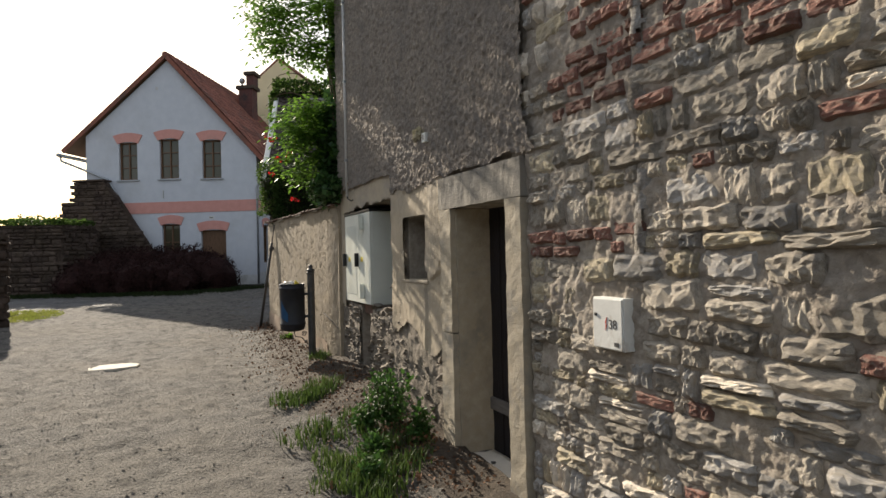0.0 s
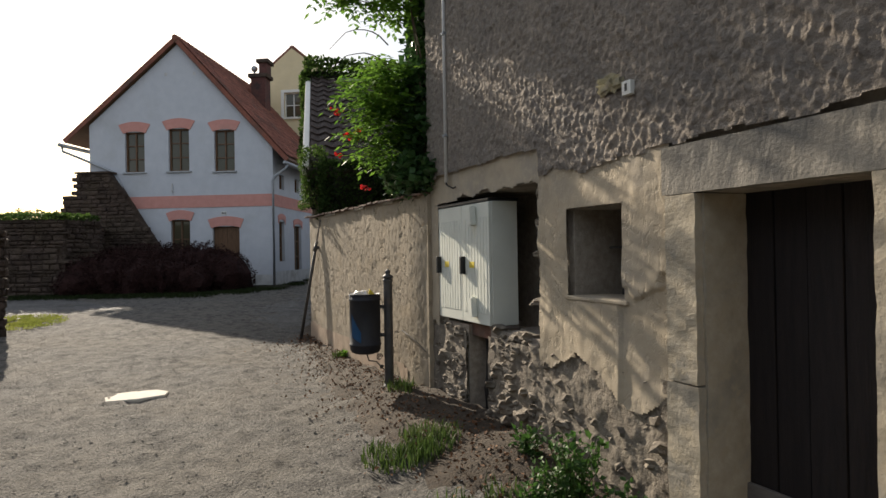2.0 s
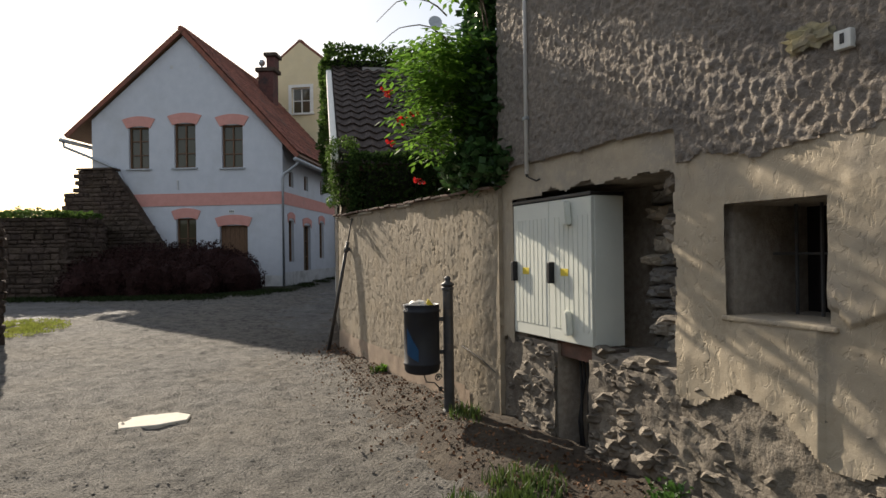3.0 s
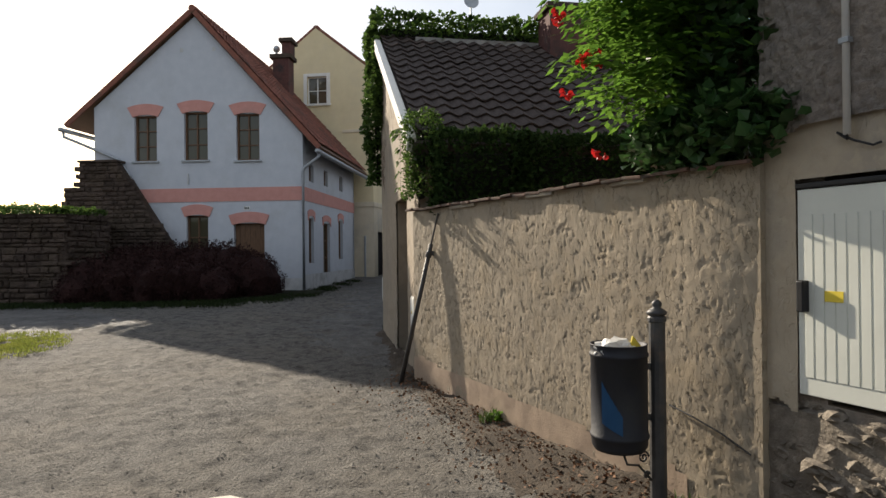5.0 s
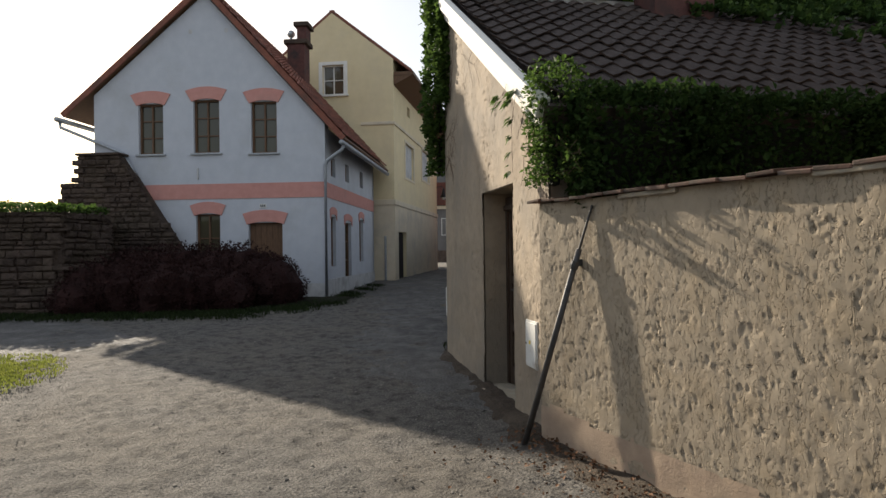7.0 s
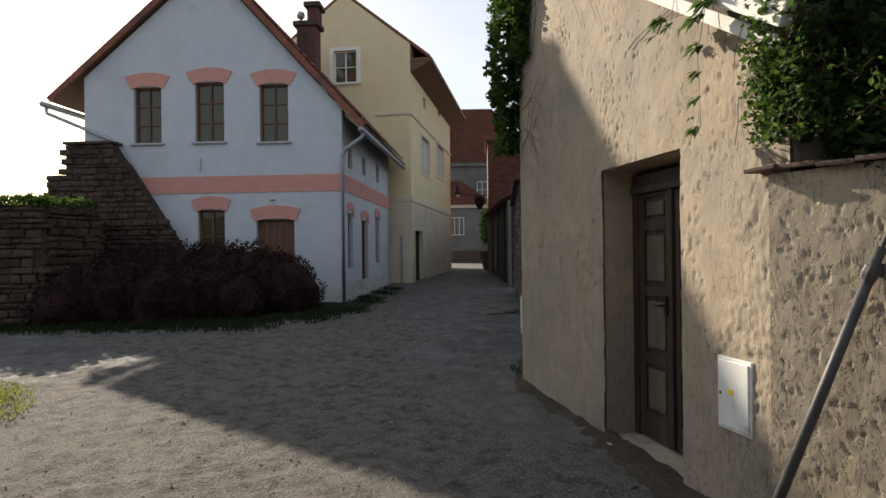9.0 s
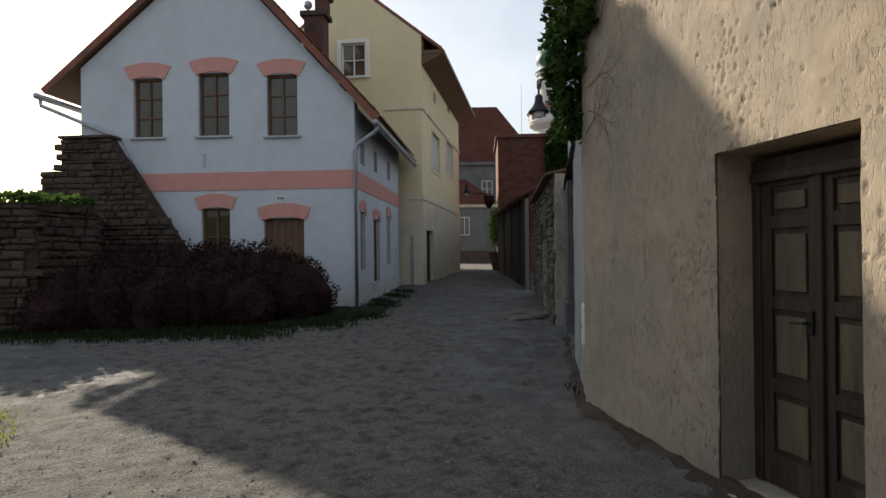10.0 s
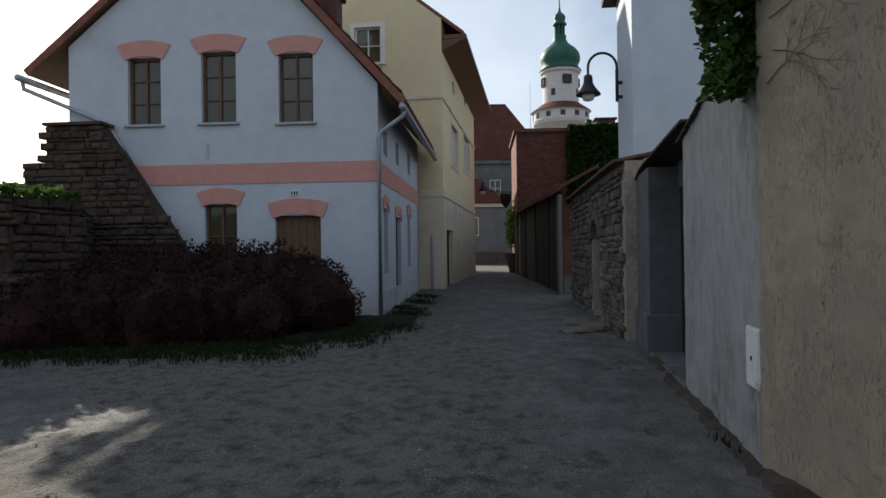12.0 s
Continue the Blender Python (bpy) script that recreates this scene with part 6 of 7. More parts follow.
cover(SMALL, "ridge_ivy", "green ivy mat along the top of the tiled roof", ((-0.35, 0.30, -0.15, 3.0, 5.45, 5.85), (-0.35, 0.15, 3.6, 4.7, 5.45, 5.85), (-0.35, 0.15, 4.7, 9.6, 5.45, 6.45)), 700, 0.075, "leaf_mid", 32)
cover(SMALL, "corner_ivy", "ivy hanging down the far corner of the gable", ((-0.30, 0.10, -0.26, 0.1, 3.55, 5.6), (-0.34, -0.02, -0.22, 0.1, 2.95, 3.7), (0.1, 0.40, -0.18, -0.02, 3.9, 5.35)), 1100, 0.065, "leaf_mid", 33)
cover(SMALL, "verge_ivy", "thin creeper around the lower end of the verge", ((4.10, 4.40, -0.16, 0.16, 2.35, 3.25), (4.0, 4.2, -0.12, 0.0, 2.45, 2.95)), 1900, 0.042, "leaf_mid", 34, "oval")


ROOF_V = (3.2, 8.3)


def roof_at(x):
    return 5.61 - 0.589 * x


def roof_creeper():
    """A straggling creeper spread over the upper roof tiles, longer towards the old house."""
    rng = random.Random(35)
    t = thing("roof_creeper", SMALL, "straggling green creeper spread over the dark roof tiles", "creeper")
    places, sprigs = [], []
    for _ in range(8000):
        v, u = rng.uniform(ROOF_V[0], ROOF_V[1]), rng.random() ** 1.3
        reach = (0.8 + 2.8 * (v - ROOF_V[0]) / (ROOF_V[1] - ROOF_V[0])) * (1 + 0.7 * fbm(v * 2.2, 3.0, 1.0, 3))
        x = 0.2 + reach * u
        if fbm(v * 2.5, x * 2.5, 4.0, 3) + 0.25 < 0.5 * u:
            continue
        z = roof_at(x) + 0.06 + rng.uniform(0, 0.18) * (1.1 - u)
        (sprigs if rng.random() < 0.3 else places).append(Vector((x, v, z)))
    vs, fs = leaves(places, 0.095, rng, "ivy")
    raw("foliage", vs, fs, "leaf_hedge", t)
    # Raised leaves in a lighter green that stands for sunlight on them
    vs, fs = leaves([p + Vector((0, 0, 0.05)) for p in sprigs], 0.085, rng, "oval")
    raw("sunlit_foliage", vs, fs, "leaf_mid", t, "brighter leaves with sunlight put into their colour")


roof_creeper()


def purple_bush():
    rng = random.Random(41)
    b = thing("barberry_hedge", HOUSE, "dark purple rounded barberry hedge in front of the white house", "hedge")
    blobs = []
    for k in range(10):
        u = -4.5 + 0.41 * k
        fall = 1.0 if k < 7 else (0.97, 0.88, 0.75)[k - 7]
        blobs.append(((u, -2.15 + rng.uniform(-0.12, 0.12), 0.85), (0.72, 1.35 + rng.uniform(-0.1, 0.1), fall * 1.27 + rng.uniform(-0.05, 0.05))))
    for k in range(8):
        u = -4.5 + 0.42 * k
        blobs.append(((u, -4.2 + 0.12 * k + rng.uniform(-0.15, 0.15), 0.72), (0.75, 1.05, (0.95, 1.1, 1.15, 1.15, 1.1, 1.05, 0.95, 0.8)[k])))
    places = [in_blob(rng, c, r, 0.86) for c, r in blobs for _ in range(3600)]
    vs, fs = leaves([p for p in places if p.z > 0.35], 0.062, rng)
    raw("foliage", vs, fs, "leaf_purple", b)
    for c, r in blobs:
        bm = bmesh.new()
        bmesh.ops.create_icosphere(bm, subdivisions=3, radius=1)
        for v in bm.verts:
            n = v.co.normalized()
            k = 0.84 * (1 + 0.22 * fbm(n.x * 2 + c[0], n.y * 2 + c[1], n.z * 2, 3))
            v.co = Vector((c[0] + n.x * r[0] * k, c[1] + n.y * r[1] * k, c[2] + n.z * r[2] * k))
        part("twig_body", bm, "leaf_purple", b, "solid dark core that fills the foliage")


purple_bush()


def verge():
    """A low grassy bank from the barberries to the lane, coloured dark for the hedge's shade."""
    nu, nv = 70, 16
    vs = []
    for j in range(nv):
        for i in range(nu):
            u = -9.5 + 10.4 * i / (nu - 1)
            edge = np.interp(u, (-9.5, -4, -2, -0.6, 0.3, 0.9), (-6.1, -5.8, -5.4, -4.3, -2.9, -1.9)) + 0.25 * fbm(u * 1.4, 2, 2, 3)
            v = -0.4 + (edge + 0.4) * j / (nv - 1)
            w = HOUSE @ Vector((u, v, 0))
            vs.append((w.x, w.y, ground_z(w.x, w.y) + 0.07 * (1 - (j / (nv - 1)) ** 4) - (0.04 if j == nv - 1 or i in (0, nu - 1) else 0) + 0.03 * fbm(w.x * 3, w.y * 3, 4, 3)))
    fs = [(j * nu + i, j * nu + i + 1, (j + 1) * nu + i + 1, (j + 1) * nu + i) for j in range(nv - 1) for i in range(nu - 1)]
    tagged(raw("verge_bank", vs, fs, "verge_shade_earth", smooth=True), "earth bank under the barberry hedge, shade put into its dark colour", "soil", kind="structure")


verge()
for k, ((x0, y0), (x1, y1)) in enumerate(GARDEN[:2]):
    cover(pose(x0, y0, 0, 0, 0, math.degrees(math.atan2(y1 - y0, x1 - x0))), "wall_top_ivy", "sunlit ivy mat on top of the garden wall", ((0.0, math.hypot(x1 - x0, y1 - y0), -0.10, 0.55, 2.84, 3.0),), 520, 0.075, "leaf_mid", 35 + k)


def shrubs():
    rng = random.Random(43)
    for x, y, z, r in ((-11.5, 4.5, 3.0, 1.0), (-9.6, 5.5, 2.9, 0.9), (-13.5, 5.0, 3.1, 1.1)):
        t = thing("shrub", HOUSE @ pose(x, y, 0), "distant green shrub showing over the garden wall", "shrub", "shrubs behind the wall")
        places = [in_blob(rng, (0, 0, z), (r * 1.4, r, r * 0.8), 0.3) for _ in range(2500)]
        vs, fs = leaves(places, 0.14, rng)
        raw("crown", vs, fs, "leaf_hedge", t)
        bm = bmesh.new()
        tube(bm, [(0, 0, 0), (0.05, 0, 1.2), (0, 0.05, z)], 0.08, 6, 0.03)
        part("trunk", bm, "bark", t)


shrubs()


def blades(rng, places, h, w=0.006):
    vs, fs = [], []
    for x, y in places:
        z = ground_z(x, y) + 0.02
        hh = h * rng.uniform(0.5, 1.3)
        a, lean = rng.uniform(0, 6.283), rng.uniform(0.1, 0.7)
        dx, dy = math.cos(a), math.sin(a)
        n = len(vs)
        vs += [(x - dy * w, y + dx * w, z), (x + dy * w, y - dx * w, z), (x + dx * hh * lean * 0.4 + dy * w * 0.7, y + dy * hh * lean * 0.4 - dx * w * 0.7, z + hh * 0.6),
               (x + dx * hh * lean * 0.4 - dy * w * 0.7, y + dy * hh * lean * 0.4 + dx * w * 0.7, z + hh * 0.6), (x + dx * hh * lean, y + dy * hh * lean, z + hh)]
        fs += [(n, n + 1, n + 2, n + 3), (n + 3, n + 2, n + 4)]
    return vs, fs


def grass(name, label, spots, h, seed, w=0.006, mt="grass"):
    """Tufted grass round spots (x, y, rx, ry, count)."""
    rng = random.Random(seed)
    places = []
    for x, y, rx, ry, n in spots:
        while n > 0:
            px_, py_ = rng.gauss(0, 0.5), rng.gauss(0, 0.5)
            n -= 1
            if px_ * px_ + py_ * py_ < 1 and fbm((x + px_ * rx) * 3, (y + py_ * ry) * 3, 7, 3) > -0.25:
                places.append((x + px_ * rx, y + py_ * ry))
    vs, fs = blades(rng, places, h, w)
    g = raw(name, vs, fs, mt)
    tagged(g, label, "grass", kind="stuff")


grass("grass_tufts", "low green grass tufts along the wall foot", ((1.25, 6.4, 0.38, 0.35, 1100), (1.35, 4.5, 0.45, 0.5, 1700), (1.15, 5.2, 0.4, 0.4, 500), (1.7, 7.9, 0.15, 0.3, 250), (1.7, 10.2, 0.12, 0.1, 120), (1.1, 4.0, 0.35, 0.4, 700)), 0.09, 51)
grass("grass_patch", "sunlit yellow-green grass beside the lane", ((-3.1, 17.1, 0.9, 1.5, 9000), (-3.9, 16.2, 0.9, 1.6, 6000)), 0.035, 52, 0.007, "grass_dry")
grass("grass_verge", "grass verge round the white house, its shade put into the colour", tuple((-6.0 + 0.70 * k, 25.0 - 0.27 * k, 0.8, 1.3, 1700) for k in range(10)) + ((1.6, 23.1, 0.9, 1.1, 1500), (2.5, 24.1, 0.9, 0.9, 1500), (3.9, 26.2, 0.5, 0.8, 700), (4.4, 27.4, 0.4, 0.9, 600), (5.2, 28.8, 0.4, 0.9, 500), (6.0, 30.3, 0.4, 0.9, 400), (2.95, 16.0, 0.25, 0.8, 300)), 0.075, 53, 0.009, "grass_shaded")


def weeds():
    rng = random.Random(61)
    for x, y, n, h in ((1.62, 4.95, 26, 0.50), (1.72, 4.6, 16, 0.32), (1.45, 5.0, 14, 0.26), (1.35, 4.5, 14, 0.2), (1.80, 5.6, 8, 0.3), (1.2, 4.1, 10, 0.2)):
        z0 = ground_z(x, y)
        t = thing("weed", pose(x, y, z0), "bushy green weed growing at the wall foot", "weed", "weeds by the old door")
        bm = bmesh.new()
        places = []
        for k in range(n):
            a, l = rng.uniform(0, 6.283), rng.uniform(0.05, 0.4) * h * 1.1
            hh = h * rng.uniform(0.5, 1.0)
            pts = [(0.04 * math.cos(a), 0.04 * math.sin(a), 0), (0.5 * l * math.cos(a), 0.5 * l * math.sin(a), hh * 0.6), (l * math.cos(a), l * math.sin(a), hh)]
            tube(bm, pts, 0.004, 4, 0.002)
            for j in range(26):
                s = rng.uniform(0.12, 1.0)
                places.append(Vector(pts[0]).lerp(Vector(pts[2]), s) + Vector((rng.uniform(-0.05, 0.05), rng.uniform(-0.05, 0.05), rng.uniform(-0.03, 0.03))))
        part("stems", bm, "grass", t)["kind"] = "stuff"
        vs, fs = leaves(places, 0.042, rng)
        raw("foliage", vs, fs, "weed_leaf", t)
    t = thing("weed", pose(1.74, 10.15, ground_z(1.74, 10.15)), "small bright green weed at the wall foot", "weed", "weeds by the old door")
    vs, fs = leaves([(rng.uniform(-0.05, 0.05), rng.uniform(-0.05, 0.05), rng.uniform(0.01, 0.1)) for _ in range(60)], 0.06, rng)
    raw("foliage", vs, fs, "leaf", t)


weeds()


def creeper():
    rng = random.Random(71)
    c = thing("dry_creeper", SMALL, "bare brown creeper twigs clinging to the gable render", "creeper")

    def branch(x, z, a, l, r, depth):
        bm = bmesh.new()
        pts = [(x, -0.035, z)]
        for k in range(5):
            a += rng.uniform(-0.25, 0.25)
            x, z = x + l / 5 * math.cos(a), z + l / 5 * math.sin(a)
            pts.append((x, -0.035, z))
        tube(bm, pts, r, 4, r * 0.5)
        part("twig", bm, "bark", c)
        if depth:
            for s in (-1, 1):
                branch(*(pts[3][0], pts[3][2]), a + s * rng.uniform(0.4, 0.8), l * 0.6, r * 0.6, depth - 1)
                branch(*(pts[5][0], pts[5][2]), a + s * rng.uniform(0.2, 0.6), l * 0.6, r * 0.6, depth - 1)

    branch(0.12, 2.98, 0.6, 0.34, 0.005, 2)
    branch(0.18, 3.18, -0.3, 0.36, 0.005, 2)
    branch(0.15, 3.40, 0.2, 0.42, 0.005, 2)
    branch(0.45, 3.9, 0.9, 0.5, 0.005, 1)
    branch(1.2, 4.3, -0.3, 0.7, 0.004, 1)
    branch(2.6, 3.3, 0.5, 0.6, 0.004, 1)
    def whorl(name, ctr, size, count, parent):
        """One palmate leaf: leaflets spread like a hand from the end of its stalk."""
        vs, fs = [], []
        for k in range(count):
            a = math.pi * (-0.12 + 1.24 * k / (count - 1)) + rng.uniform(-0.12, 0.12)
            d = Vector((math.cos(a), -0.45 + rng.uniform(-0.2, 0.2), -0.25 - 0.30 * math.sin(a) + rng.uniform(-0.1, 0.1))).normalized()
            w = d.cross(Vector((0, -0.3, 1))).normalized()
            l = 1.35 * size * rng.uniform(0.75, 1.15)
            q = Vector(ctr)
            n = len(vs)
            vs += [tuple(q), tuple(q + d * l * 0.5 + w * l * 0.22), tuple(q + d * l + Vector((0, 0, -0.15 * l))), tuple(q + d * l * 0.5 - w * l * 0.22)]
            fs += [(n, n + 1, n + 2), (n, n + 2, n + 3)]
        raw(name, vs, fs, "leaf_mid", parent)

    for x0, tiers, label in ((3.63, ((0.0, 2.99, 0.075), (0.01, 2.84, 0.06), (0.02, 2.69, 0.06), (0.02, 2.53, 0.065), (0.05, 3.14, 0.10), (0.13, 3.20, 0.10), (-0.02, 2.60, 0.03)), "hanging creeper shoot with tiers of small palmate leaves"),
                             (3.26, ((0.0, 3.27, 0.075), (0.06, 3.24, 0.07), (0.12, 3.19, 0.06), (-0.10, 3.20, 0.05)), "short leafy creeper shoot under the verge")):
        s = thing("creeper_shoot", SMALL @ pose(x0, -0.15, 0), label, "creeper")
        bm = bmesh.new()
        low = min(z for _, z, _ in tiers)
        tube(bm, [(0.05, 0.06, 3.42), (0.03, 0.03, 3.2), (0.0, 0.0, 2.95 if low < 2.9 else 3.22), (0.02, 0.0, low)], 0.002, 4)
        part("stem", bm, "bark", s)
        for x, z, size in tiers:
            whorl("leaf", (x, rng.uniform(-0.03, 0.0), z), size, 7, s)
            if size > 0.055:
                whorl("leaf", (x + rng.uniform(-0.02, 0.02), -0.02, z + 0.012), size * 0.8, 5, s)

    v = thing("verge_twigs", pose(0, 0, 0), "bare twigs hanging from the verge creeper", "creeper")
    for k in range(9):
        bm = bmesh.new()
        x, y, z = 1.70, 11.75 + rng.uniform(-0.35, 0.25), 2.42 + rng.uniform(-0.1, 0.35)
        pts = [(x, y, z)]
        for j in range(5):
            x, y, z = x - rng.uniform(0.02, 0.055), y + rng.uniform(-0.05, 0.05), z + rng.uniform(-0.05, 0.05)
            pts.append((x, y, z))
        tube(bm, pts, 0.003, 4, 0.002)
        part("twig", bm, "bark", v)
        vs, fs = leaves([Vector(q) + Vector([rng.uniform(-0.03, 0.03) for _ in range(3)]) for q in pts for _ in range(3)], 0.035, rng)
        raw("sprig_leaves", vs, fs, "leaf_mid", v)
    for k in range(4):
        bm = bmesh.new()
        x, y, z = 1.66 + rng.uniform(-0.05, 0.05), 11.95 + rng.uniform(-0.15, 0.2), 2.95 + rng.uniform(-0.3, 0.2)
        pts = [(x, y, z)]
        for j in range(5):
            x, y, z = x - rng.uniform(0.0, 0.035), y + rng.uniform(-0.07, 0.03), z - rng.uniform(0.02, 0.12)
            pts.append((x, y, z))
        tube(bm, pts, 0.003, 4, 0.002)
        part("twig", bm, "bark", v)


creeper()


# ---- loose things in the lane ----
def loose_stones():
    rng = random.Random(81)
    s = thing("pale_slab", pose(-0.66, 9.5, ground_z(-0.66, 9.5) - 0.016, 0, 0, 3), "flat pale stone slab sunk in the gravel", "slab")
    bm = bmesh.new()
    prism(bm, [(-0.29, -0.20), (0.0, -0.23), (0.26, -0.16), (0.31, 0.02), (0.2, 0.17), (-0.05, 0.20), (-0.25, 0.17), (-0.31, 0.0)], -0.03, 0.012, pose(0, 0, 0, -90, 0, 0))
    bmesh.ops.bevel(bm, geom=bm.edges[:], offset=0.008, segments=1, affect="EDGES")
    part("slab", bm, "pale_stone", s)
    for k, (x, y, r) in enumerate(((5.7, 22.2, 0.45), (6.25, 22.45, 0.5), (6.75, 22.75, 0.4), (6.1, 22.9, 0.35))):
        t = thing("flat_stone", pose(x, y, ground_z(x, y), 0, 0, 40 * k), "flat grey stone lying by the gateway", "stone", "stones by the gateway")
        bm = bmesh.new()
        bmesh.ops.create_icosphere(bm, subdivisions=3, radius=1)
        for v in bm.verts:
            n = v.co.normalized()
            v.co = Vector((n.x * r, n.y * r * 0.7, n.z * 0.075 + 0.02)) * (1 + 0.25 * fbm(n.x * 2 + k, n.y * 2, n.z * 2, 3))
        part("stone", bm, "stone_lane_shade", t, smooth=True)
    vs, fs = [], []
    for _ in range(26000):
        y = 2.2 + 20 * rng.random() ** 1.6
        x = rng.uniform(-3.4 - 0.1 * y, 1.85)
        s_ = rng.uniform(0.004, 0.012) * (1.8 if rng.random() < 0.03 else 1)
        z = ground_z(x, y) + 0.018 * fbm(x * 1.3, y * 1.3, 0, 3) + 0.030 * fbm(x * 7, y * 7, 5, 3)
        n = len(vs)
        a = rng.uniform(0, 6.283)
        c_, s2 = math.cos(a) * s_, math.sin(a) * s_
        vs += [(x + c_, y + s2, z), (x - s2, y + c_, z), (x - c_ * 1.3, y - s2 * 1.3, z), (x + s2, y - c_, z), (x + rng.uniform(-0.3, 0.3) * s_, y + rng.uniform(-0.3, 0.3) * s_, z + s_ * rng.uniform(0.25, 0.55))]
        fs += [(n, n + 1, n + 4), (n + 1, n + 2, n + 4), (n + 2, n + 3, n + 4), (n + 3, n, n + 4)]
    tagged(raw("loose_gravel", vs, fs, "pebble"), "loose pale gravel strewn over the lane", "gravel", kind="stuff")
    places = []
    for _ in range(3600):
        y = rng.uniform(3.6, 12.2)
        x = 1.95 - abs(rng.gauss(0, 0.42))
        places.append((x, y, ground_z(x, y) + 0.05 + 0.03 * fbm(x * 3, y * 3, 1, 4) * 0.7))
    for _ in range(150):
        x, y = 1.72 + rng.gauss(0, 0.08), 4.62 + rng.gauss(0, 0.16)
        places.append((x, y, ground_z(x, y) + rng.uniform(0.05, 0.14)))
    vs, fs = leaves(places, 0.032, rng, droop=0.0)
    tagged(raw("dead_leaves", vs, fs, "dry_leaf"), "brown dead leaves littering the wall foot", "leaves", kind="stuff")
    p = thing("planter", pose(16.2, 42.6, ground_z(16.2, 42.6)), "dark stone planter with a tall leafy shrub at the lane end", "planter")
    bm = bmesh.new()
    lathe(bm, [(0.35, 0.0), (0.5, 0.6), (0.6, 1.0), (0.55, 1.05), (0.5, 0.95)], 14)
    part("tub", bm, "dark_stone", p)
    vs, fs = leaves([in_blob(rng, (0, 0, 2.4), (0.55, 0.55, 1.4), 0.3) for _ in range(1400)], 0.16, rng)
    raw("foliage", vs, fs, "leaf", p)
    sg = thing("hanging_sign", pose(15.55, 42.5, 0), "dark hanging shop sign on an iron arm", "sign")
    bm = bmesh.new()
    prism(bm, [(-0.32, 4.95), (0.32, 4.95), (0.30, 4.55), (0.12, 4.28), (0.0, 4.2), (-0.12, 4.28), (-0.30, 4.55)], -0.03, 0.03)
    part("board", bm, "black", sg, "dark shield-shaped board")
    part("arm", bx(-1.0, 0.4, -0.02, 0.02, 5.0, 5.05), "black", sg)


loose_stones()
cover(pose(14.9, 40.2, 0, 0, 0, -27), "shed_ivy", "dark ivy covering the brick house end", ((2.5, 6.0, -0.45, -0.02, 4.2, 7.9),), 420, 0.13, "leaf_hedge", 36)


# ---- stones and bricks of the old facade, and rubble under the render ----
def stone_pool(n, rng, rough=0.10):
    """Unit blocks, x and z from 0 to 1, the face towards -y, with chipped uneven faces."""
    pool = []
    for k in range(n):
        nu, nz = 10, 6
        vs, fs = [], []
        s = rng.uniform(0, 50)
        lean_u, lean_w = rng.uniform(-0.35, 0.35), rng.uniform(-0.3, 0.3)
        for j in range(nz + 1):
            for i in range(nu + 1):
                u, w = i / nu, j / nz
                edge = min(1.0, min(u, 1 - u) * 10 + 0.5) * min(1.0, min(w, 1 - w) * 6 + 0.5)
                crag = rough * 2.0 * fbm(u * 2.2 + s, w * 1.8, s, 2) + rough * 2.8 * fbm(u * 6 + s, w * 3.0, s + 5, 2) + rough * 1.2 * rng.uniform(-1, 1)
                y = -edge * (0.85 + crag + lean_u * (u - 0.5) + lean_w * (w - 0.5))
                vs.append((u + rough * 0.7 * fbm(u * 2 + s, w * 4, 3, 3), y, w + rough * 1.3 * fbm(u * 4, w * 2 + s, 9, 3)))
        fs += [(j * (nu + 1) + i, j * (nu + 1) + i + 1, (j + 1) * (nu + 1) + i + 1, (j + 1) * (nu + 1) + i) for j in range(nz) for i in range(nu)]
        ring = [i for i in range(nu + 1)] + [(j + 1) * (nu + 1) - 1 for j in range(1, nz + 1)] + [nz * (nu + 1) + i for i in range(nu - 1, -1, -1)] + [j * (nu + 1) for j in range(nz - 1, 0, -1)]
        n0 = len(vs)
        vs += [(vs[i][0], 0.8, vs[i][2]) for i in ring]
        L = len(ring)
        fs += [(ring[(q + 1) % L], ring[q], n0 + q, n0 + (q + 1) % L) for q in range(L)]
        pool.append((vs, fs))
    return pool


def rock_pool(n, rng):
    """Unit lumps of broken stone, centred, with flattened sides."""
    pool = []
    for k in range(n):
        bm = bmesh.new()
        bmesh.ops.create_icosphere(bm, subdivisions=2, radius=0.5)
        s = rng.uniform(0, 50)
        for v in bm.verts:
            d = v.co.normalized()
            f = 1 / max(abs(d.x), abs(d.y), abs(d.z), 0.58)
            v.co = d * 0.40 * f * (1 + 0.42 * fbm(d.x * 2.4 + s, d.y * 2.4, d.z * 2.4, 3))
        bm.verts.index_update()
        pool.append(([tuple(v.co) for v in bm.verts], [tuple(v.index for v in f.verts) for f in bm.faces]))
        bm.free()
    return pool


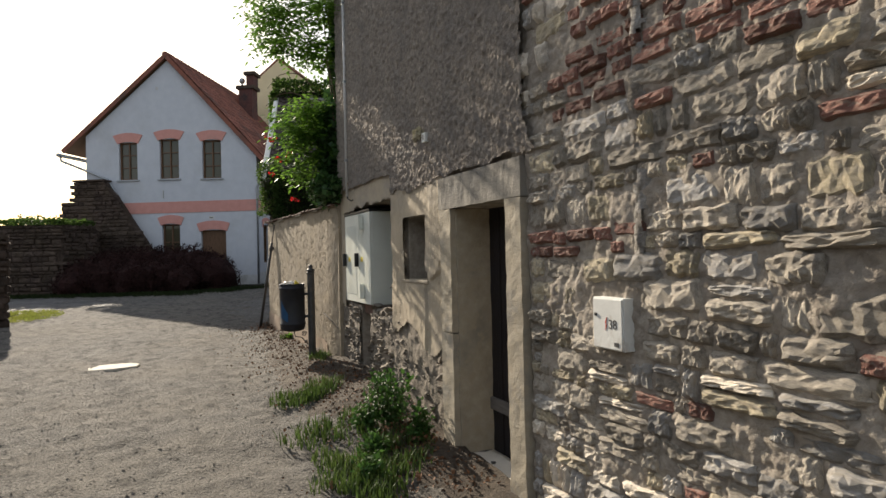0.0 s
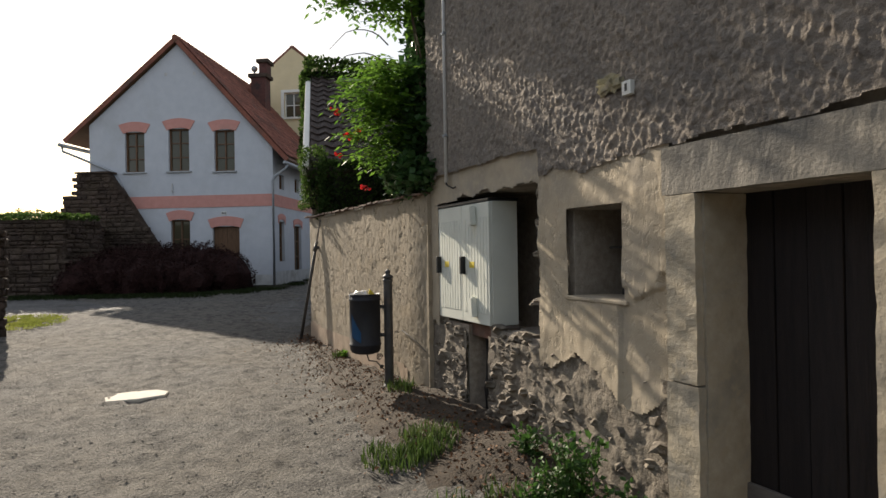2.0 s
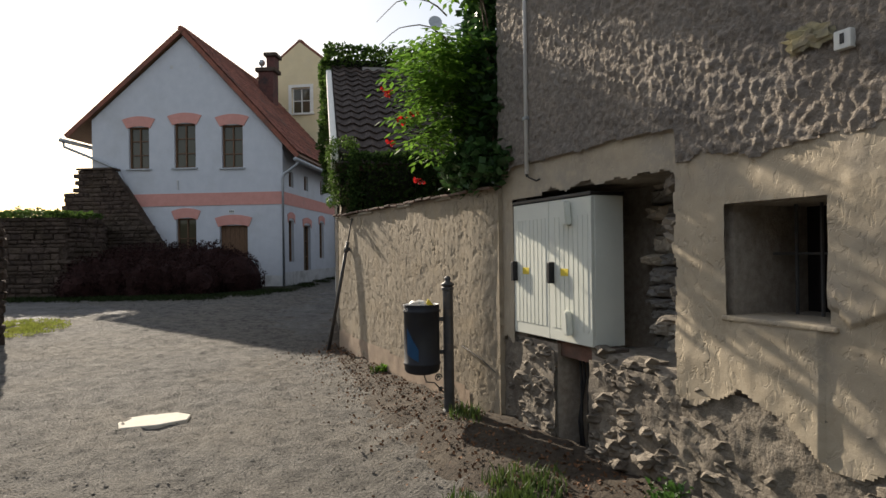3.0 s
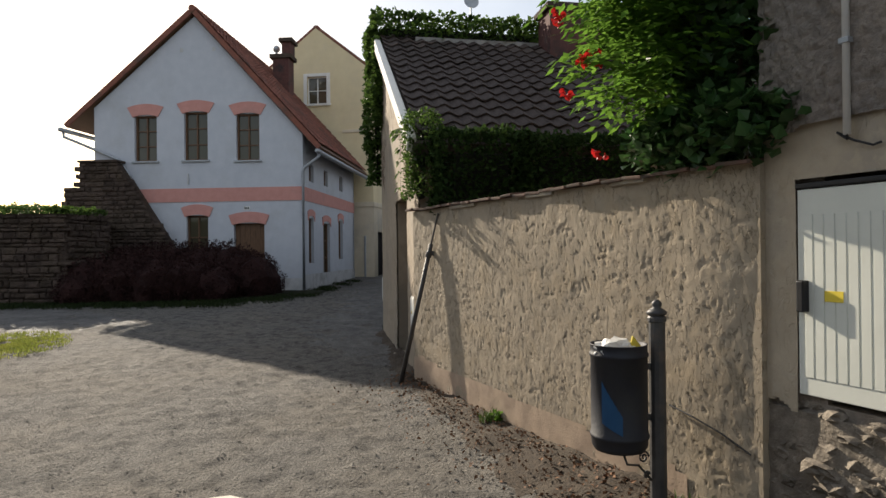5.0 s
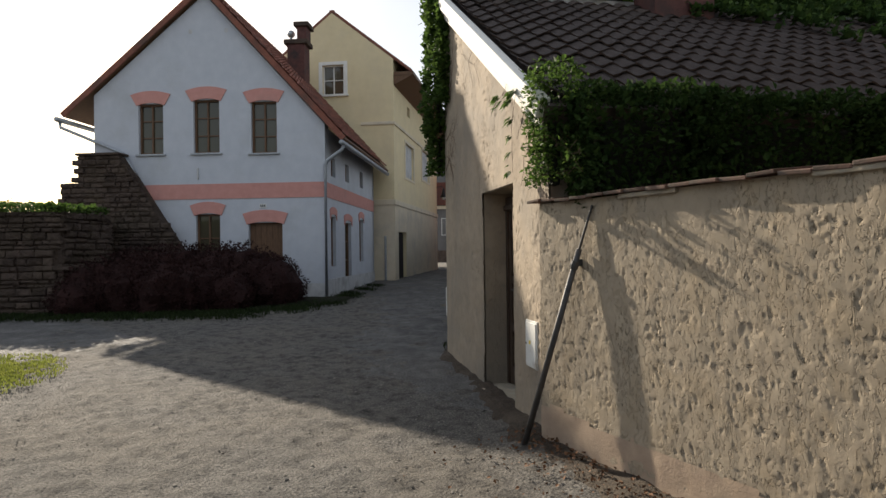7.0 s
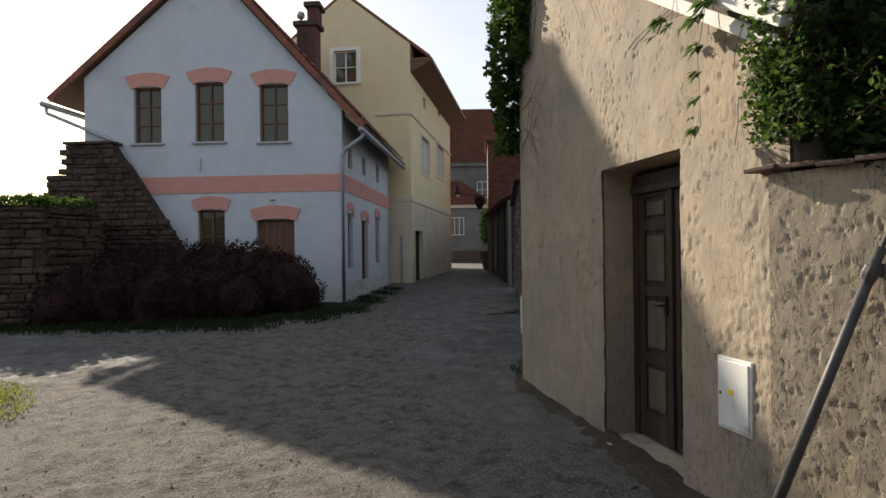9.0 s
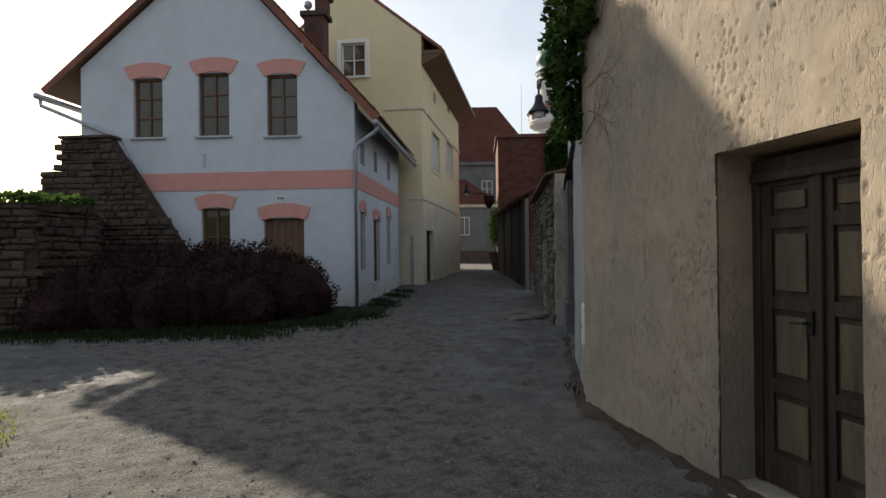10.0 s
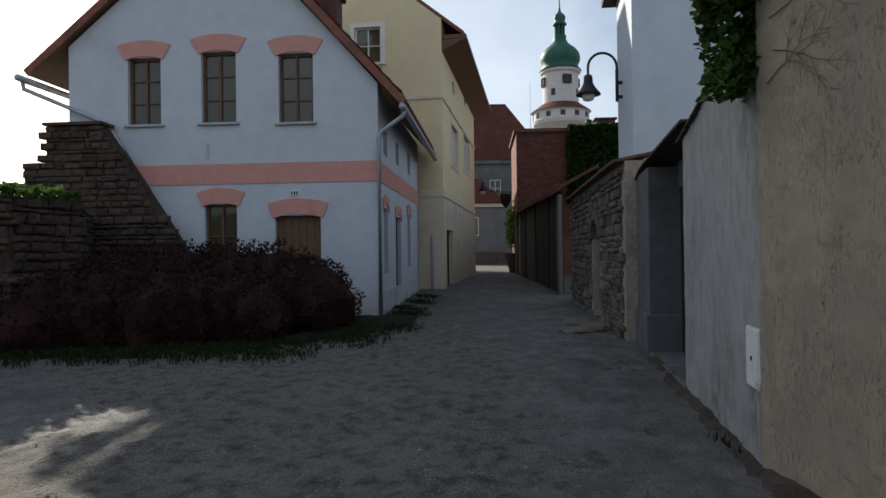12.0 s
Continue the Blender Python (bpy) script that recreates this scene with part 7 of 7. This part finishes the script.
def facade_stones():
    rng = random.Random(91)
    pool, bricks, rocks = stone_pool(22, rng, 0.085), stone_pool(10, rng, 0.05), rock_pool(14, rng)
    meshes = {}
    rest = {}
    count = [0]

    def put(kind, mt, m, src, near):
        k = rng.randrange(len(src))
        if near and count[0] < 300:
            key = (id(src), k, mt)
            if key not in meshes:
                me = bpy.data.meshes.new(kind)
                me.from_pydata(src[k][0], [], src[k][1])
                me.materials.append(M[mt])
                meshes[key] = me
            ob = new(kind, meshes[key])
            ob.parent = old_wall
            ob.matrix_local = m
            count[0] += 1
        else:
            vs, fs = rest.setdefault(mt, ([], []))
            n = len(vs)
            vs += [tuple(m @ Vector(v)) for v in src[k][0]]
            fs += [tuple(n + q for q in f) for f in src[k][1]]

    def block(kind, mt, a, z, w, h, d, tilt, y=0.028):
        put(kind, mt, pose(a, y, z, 0, tilt, rng.uniform(-2, 2)) @ Matrix.Diagonal((w, d, h, 1)), bricks if kind == "brick" else pool, 4.35 < a < 6.6 and 0.55 < z < 2.6 and h > 0.05)

    def rock(a, y, z, size, flat=0.6):
        w, d, h = size * rng.uniform(0.8, 1.5), size * rng.uniform(0.8, 1.2), size * flat * rng.uniform(0.8, 1.2)
        mt = "rubble"
        put("stone", mt, pose(a, y, z, rng.uniform(-12, 12), rng.uniform(-12, 12), rng.uniform(-30, 30)) @ Matrix.Diagonal((w, d, h, 1)), rocks, False)

    def inside(a, z):
        right = 4.42 + 0.22 * fbm(z * 1.7, 4.0, 1, 4) - 0.036 * (z - 2.2)
        if z < 2.2 and a < 4.38:
            return False
        return a > (right - 0.08 if z > 2.2 else 4.37) and not (5.0 < a < 5.34 and 1.08 < z < 1.44)

    z = -0.1
    while z < 5.2:
        h = rng.choice((0.075, 0.09, 0.11, 0.13, 0.155)) * rng.uniform(0.9, 1.1)
        a = 3.9 + rng.uniform(-0.15, 0) if z > 2.14 else 4.385
        while a < 8.2:
            zz = z + 0.055 * fbm(a * 0.8, z * 0.7, 12, 2)
            red = fbm(a * 1.1, z * 1.3, 44, 2) + 0.42 * min(1.0, max(-1.0, (z - 2.45) * 1.6))
            brick = red > 0.16 or (1.54 < z < 1.66 and a < 5.2) or rng.random() < 0.045
            w = rng.choice((0.12, 0.14, 0.24, 0.25)) if brick else rng.choice((0.09, 0.13, 0.17, 0.22, 0.28, 0.36)) * rng.uniform(0.85, 1.15)
            bare = fbm(a * 1.7, zz * 2.0, 17, 3) > 0.45 and rng.random() < 0.6
            if not bare and inside(a + w / 2, zz + h / 2) and inside(a + 0.02, zz + h / 2):
                rows = [(zz, h)]
                if not brick and h > 0.12 and rng.random() < 0.2:
                    f = rng.uniform(0.35, 0.65)
                    rows = [(zz, h * f), (zz + h * f, h * (1 - f))]
                if brick:
                    rows = [(zz + rng.uniform(0, max(0.0, h - 0.075)), min(h, 0.075))]
                for z_, h_ in rows:
                    if rng.random() < 0.05:
                        continue
                    mt = "brick" if brick else rng.choice(("stone", "stone", "stone", "stone_ochre", "stone_grey"))
                    gap = rng.uniform(0.004, 0.016)
                    block("brick" if brick else "stone", mt, a + gap, z_ + gap * 0.4, w - gap * 1.6, h_ - gap * 0.8, rng.uniform(0.030, 0.058), rng.uniform(-2.2, 2.2))
            a += w
        z += h
    # rubble bared below the render, in small uneven lumps
    for k in range(620):
        a, z = rng.uniform(0.02, 3.12), 0.08 + 0.95 * rng.random()
        if CAVE[0] - 0.06 < a < CAVE[1] + 0.06 and z > CAVE[2] - 0.05:
            continue
        rock(a, rng.uniform(0.03, 0.07), z, rng.uniform(0.06, 0.13))
    # the broken pier and ledge of loose masonry under the cabinet
    for k in range(130):
        z = 0.22 + 0.85 * rng.random()
        a = 1.16 + 0.72 * rng.random() - 0.10 * (1 - z)
        rock(a, 0.06 - 0.10 * (1.05 - z) * rng.random(), z, rng.uniform(0.08, 0.17), 0.55)
    for k in range(50):
        z = 0.25 + 0.78 * rng.random()
        rock(0.28 + 0.38 * rng.random(), 0.06 - 0.04 * rng.random(), z, rng.uniform(0.07, 0.15), 0.55)
    # masonry at the back and sides of the niche
    z = 0.35
    while z < 2.12:
        h = rng.uniform(0.06, 0.13)
        a = 0.65 if z < 1.0 else 1.15
        while a < (1.15 if z < 1.0 else 1.98):
            w = rng.uniform(0.1, 0.24)
            block("stone", rng.choice(("stone", "stone_grey")), a, z, w - 0.01, h - 0.01, rng.uniform(0.04, 0.14), rng.uniform(-4, 4), 0.56)
            a += w
        z += h
    for k in range(34):
        rock(1.86 + rng.uniform(-0.05, 0.05), 0.08 + 0.42 * rng.random(), 1.04 + 1.05 * rng.random(), rng.uniform(0.12, 0.22), 0.5)
    for mt, (vs, fs) in rest.items():
        ob = raw("stone_field" if mt != "brick" else "brick_field", vs, fs, mt, old_wall)
        ob["kind"] = "stuff"


facade_stones()
def mortar_face(u, z):
    """Crumbling bed mortar; in drifts it swells out over the stones."""
    swell = fbm(u * 1.7, z * 2.0, 17, 3)
    return -0.010 + 0.010 * fbm(u * 18, z * 18, 3, 3) + 0.010 * fbm(u * 40, z * 34, 6, 2) + 0.05 * min(0.7, max(0.0, swell - 0.22)) + 0.010 * fbm(u * 5, z * 5, 23, 2)


relief("mortar_bed", OLD, 4.2, 8.3, -0.1, 5.3, 0.014, mortar_face, "mortar", old_wall,
       cut=lambda u, z: u < 4.37 and z < 2.17, label="crumbling brown lime mortar")
# The lower bed takes the darker rubble colour for shade under the cabinet
relief("mortar_bed", OLD, 0.0, 3.14, -0.1, 1.0, 0.016, lambda u, z: 0.000 + 0.014 * fbm(u * 7, z * 7, 5, 3) + 0.004 * fbm(u * 30, z * 26, 6, 2), "rubble", old_wall, holes=(CAVE, NICHE), label="crumbling brown lime mortar")
relief("grey_mortar_seam", OLD, 5.2, 5.5, 1.5, 4.5, 0.02, lambda u, z: 0.012 + 0.02 * fbm(u * 12, z * 8, 2, 4) - 7.0 * (u - 5.34 - 0.05 * fbm(z * 2.5, 1, 1, 3)) ** 2, "grey_mortar", old_wall,
       cut=lambda u, z: fbm(u * 5, z * 4, 77, 3) < -0.12 or abs(u - 5.34 - 0.05 * fbm(z * 2.5, 1, 1, 3)) > 0.05 + 0.05 * fbm(z * 6, 3, 3, 3), label="grey cement seam")
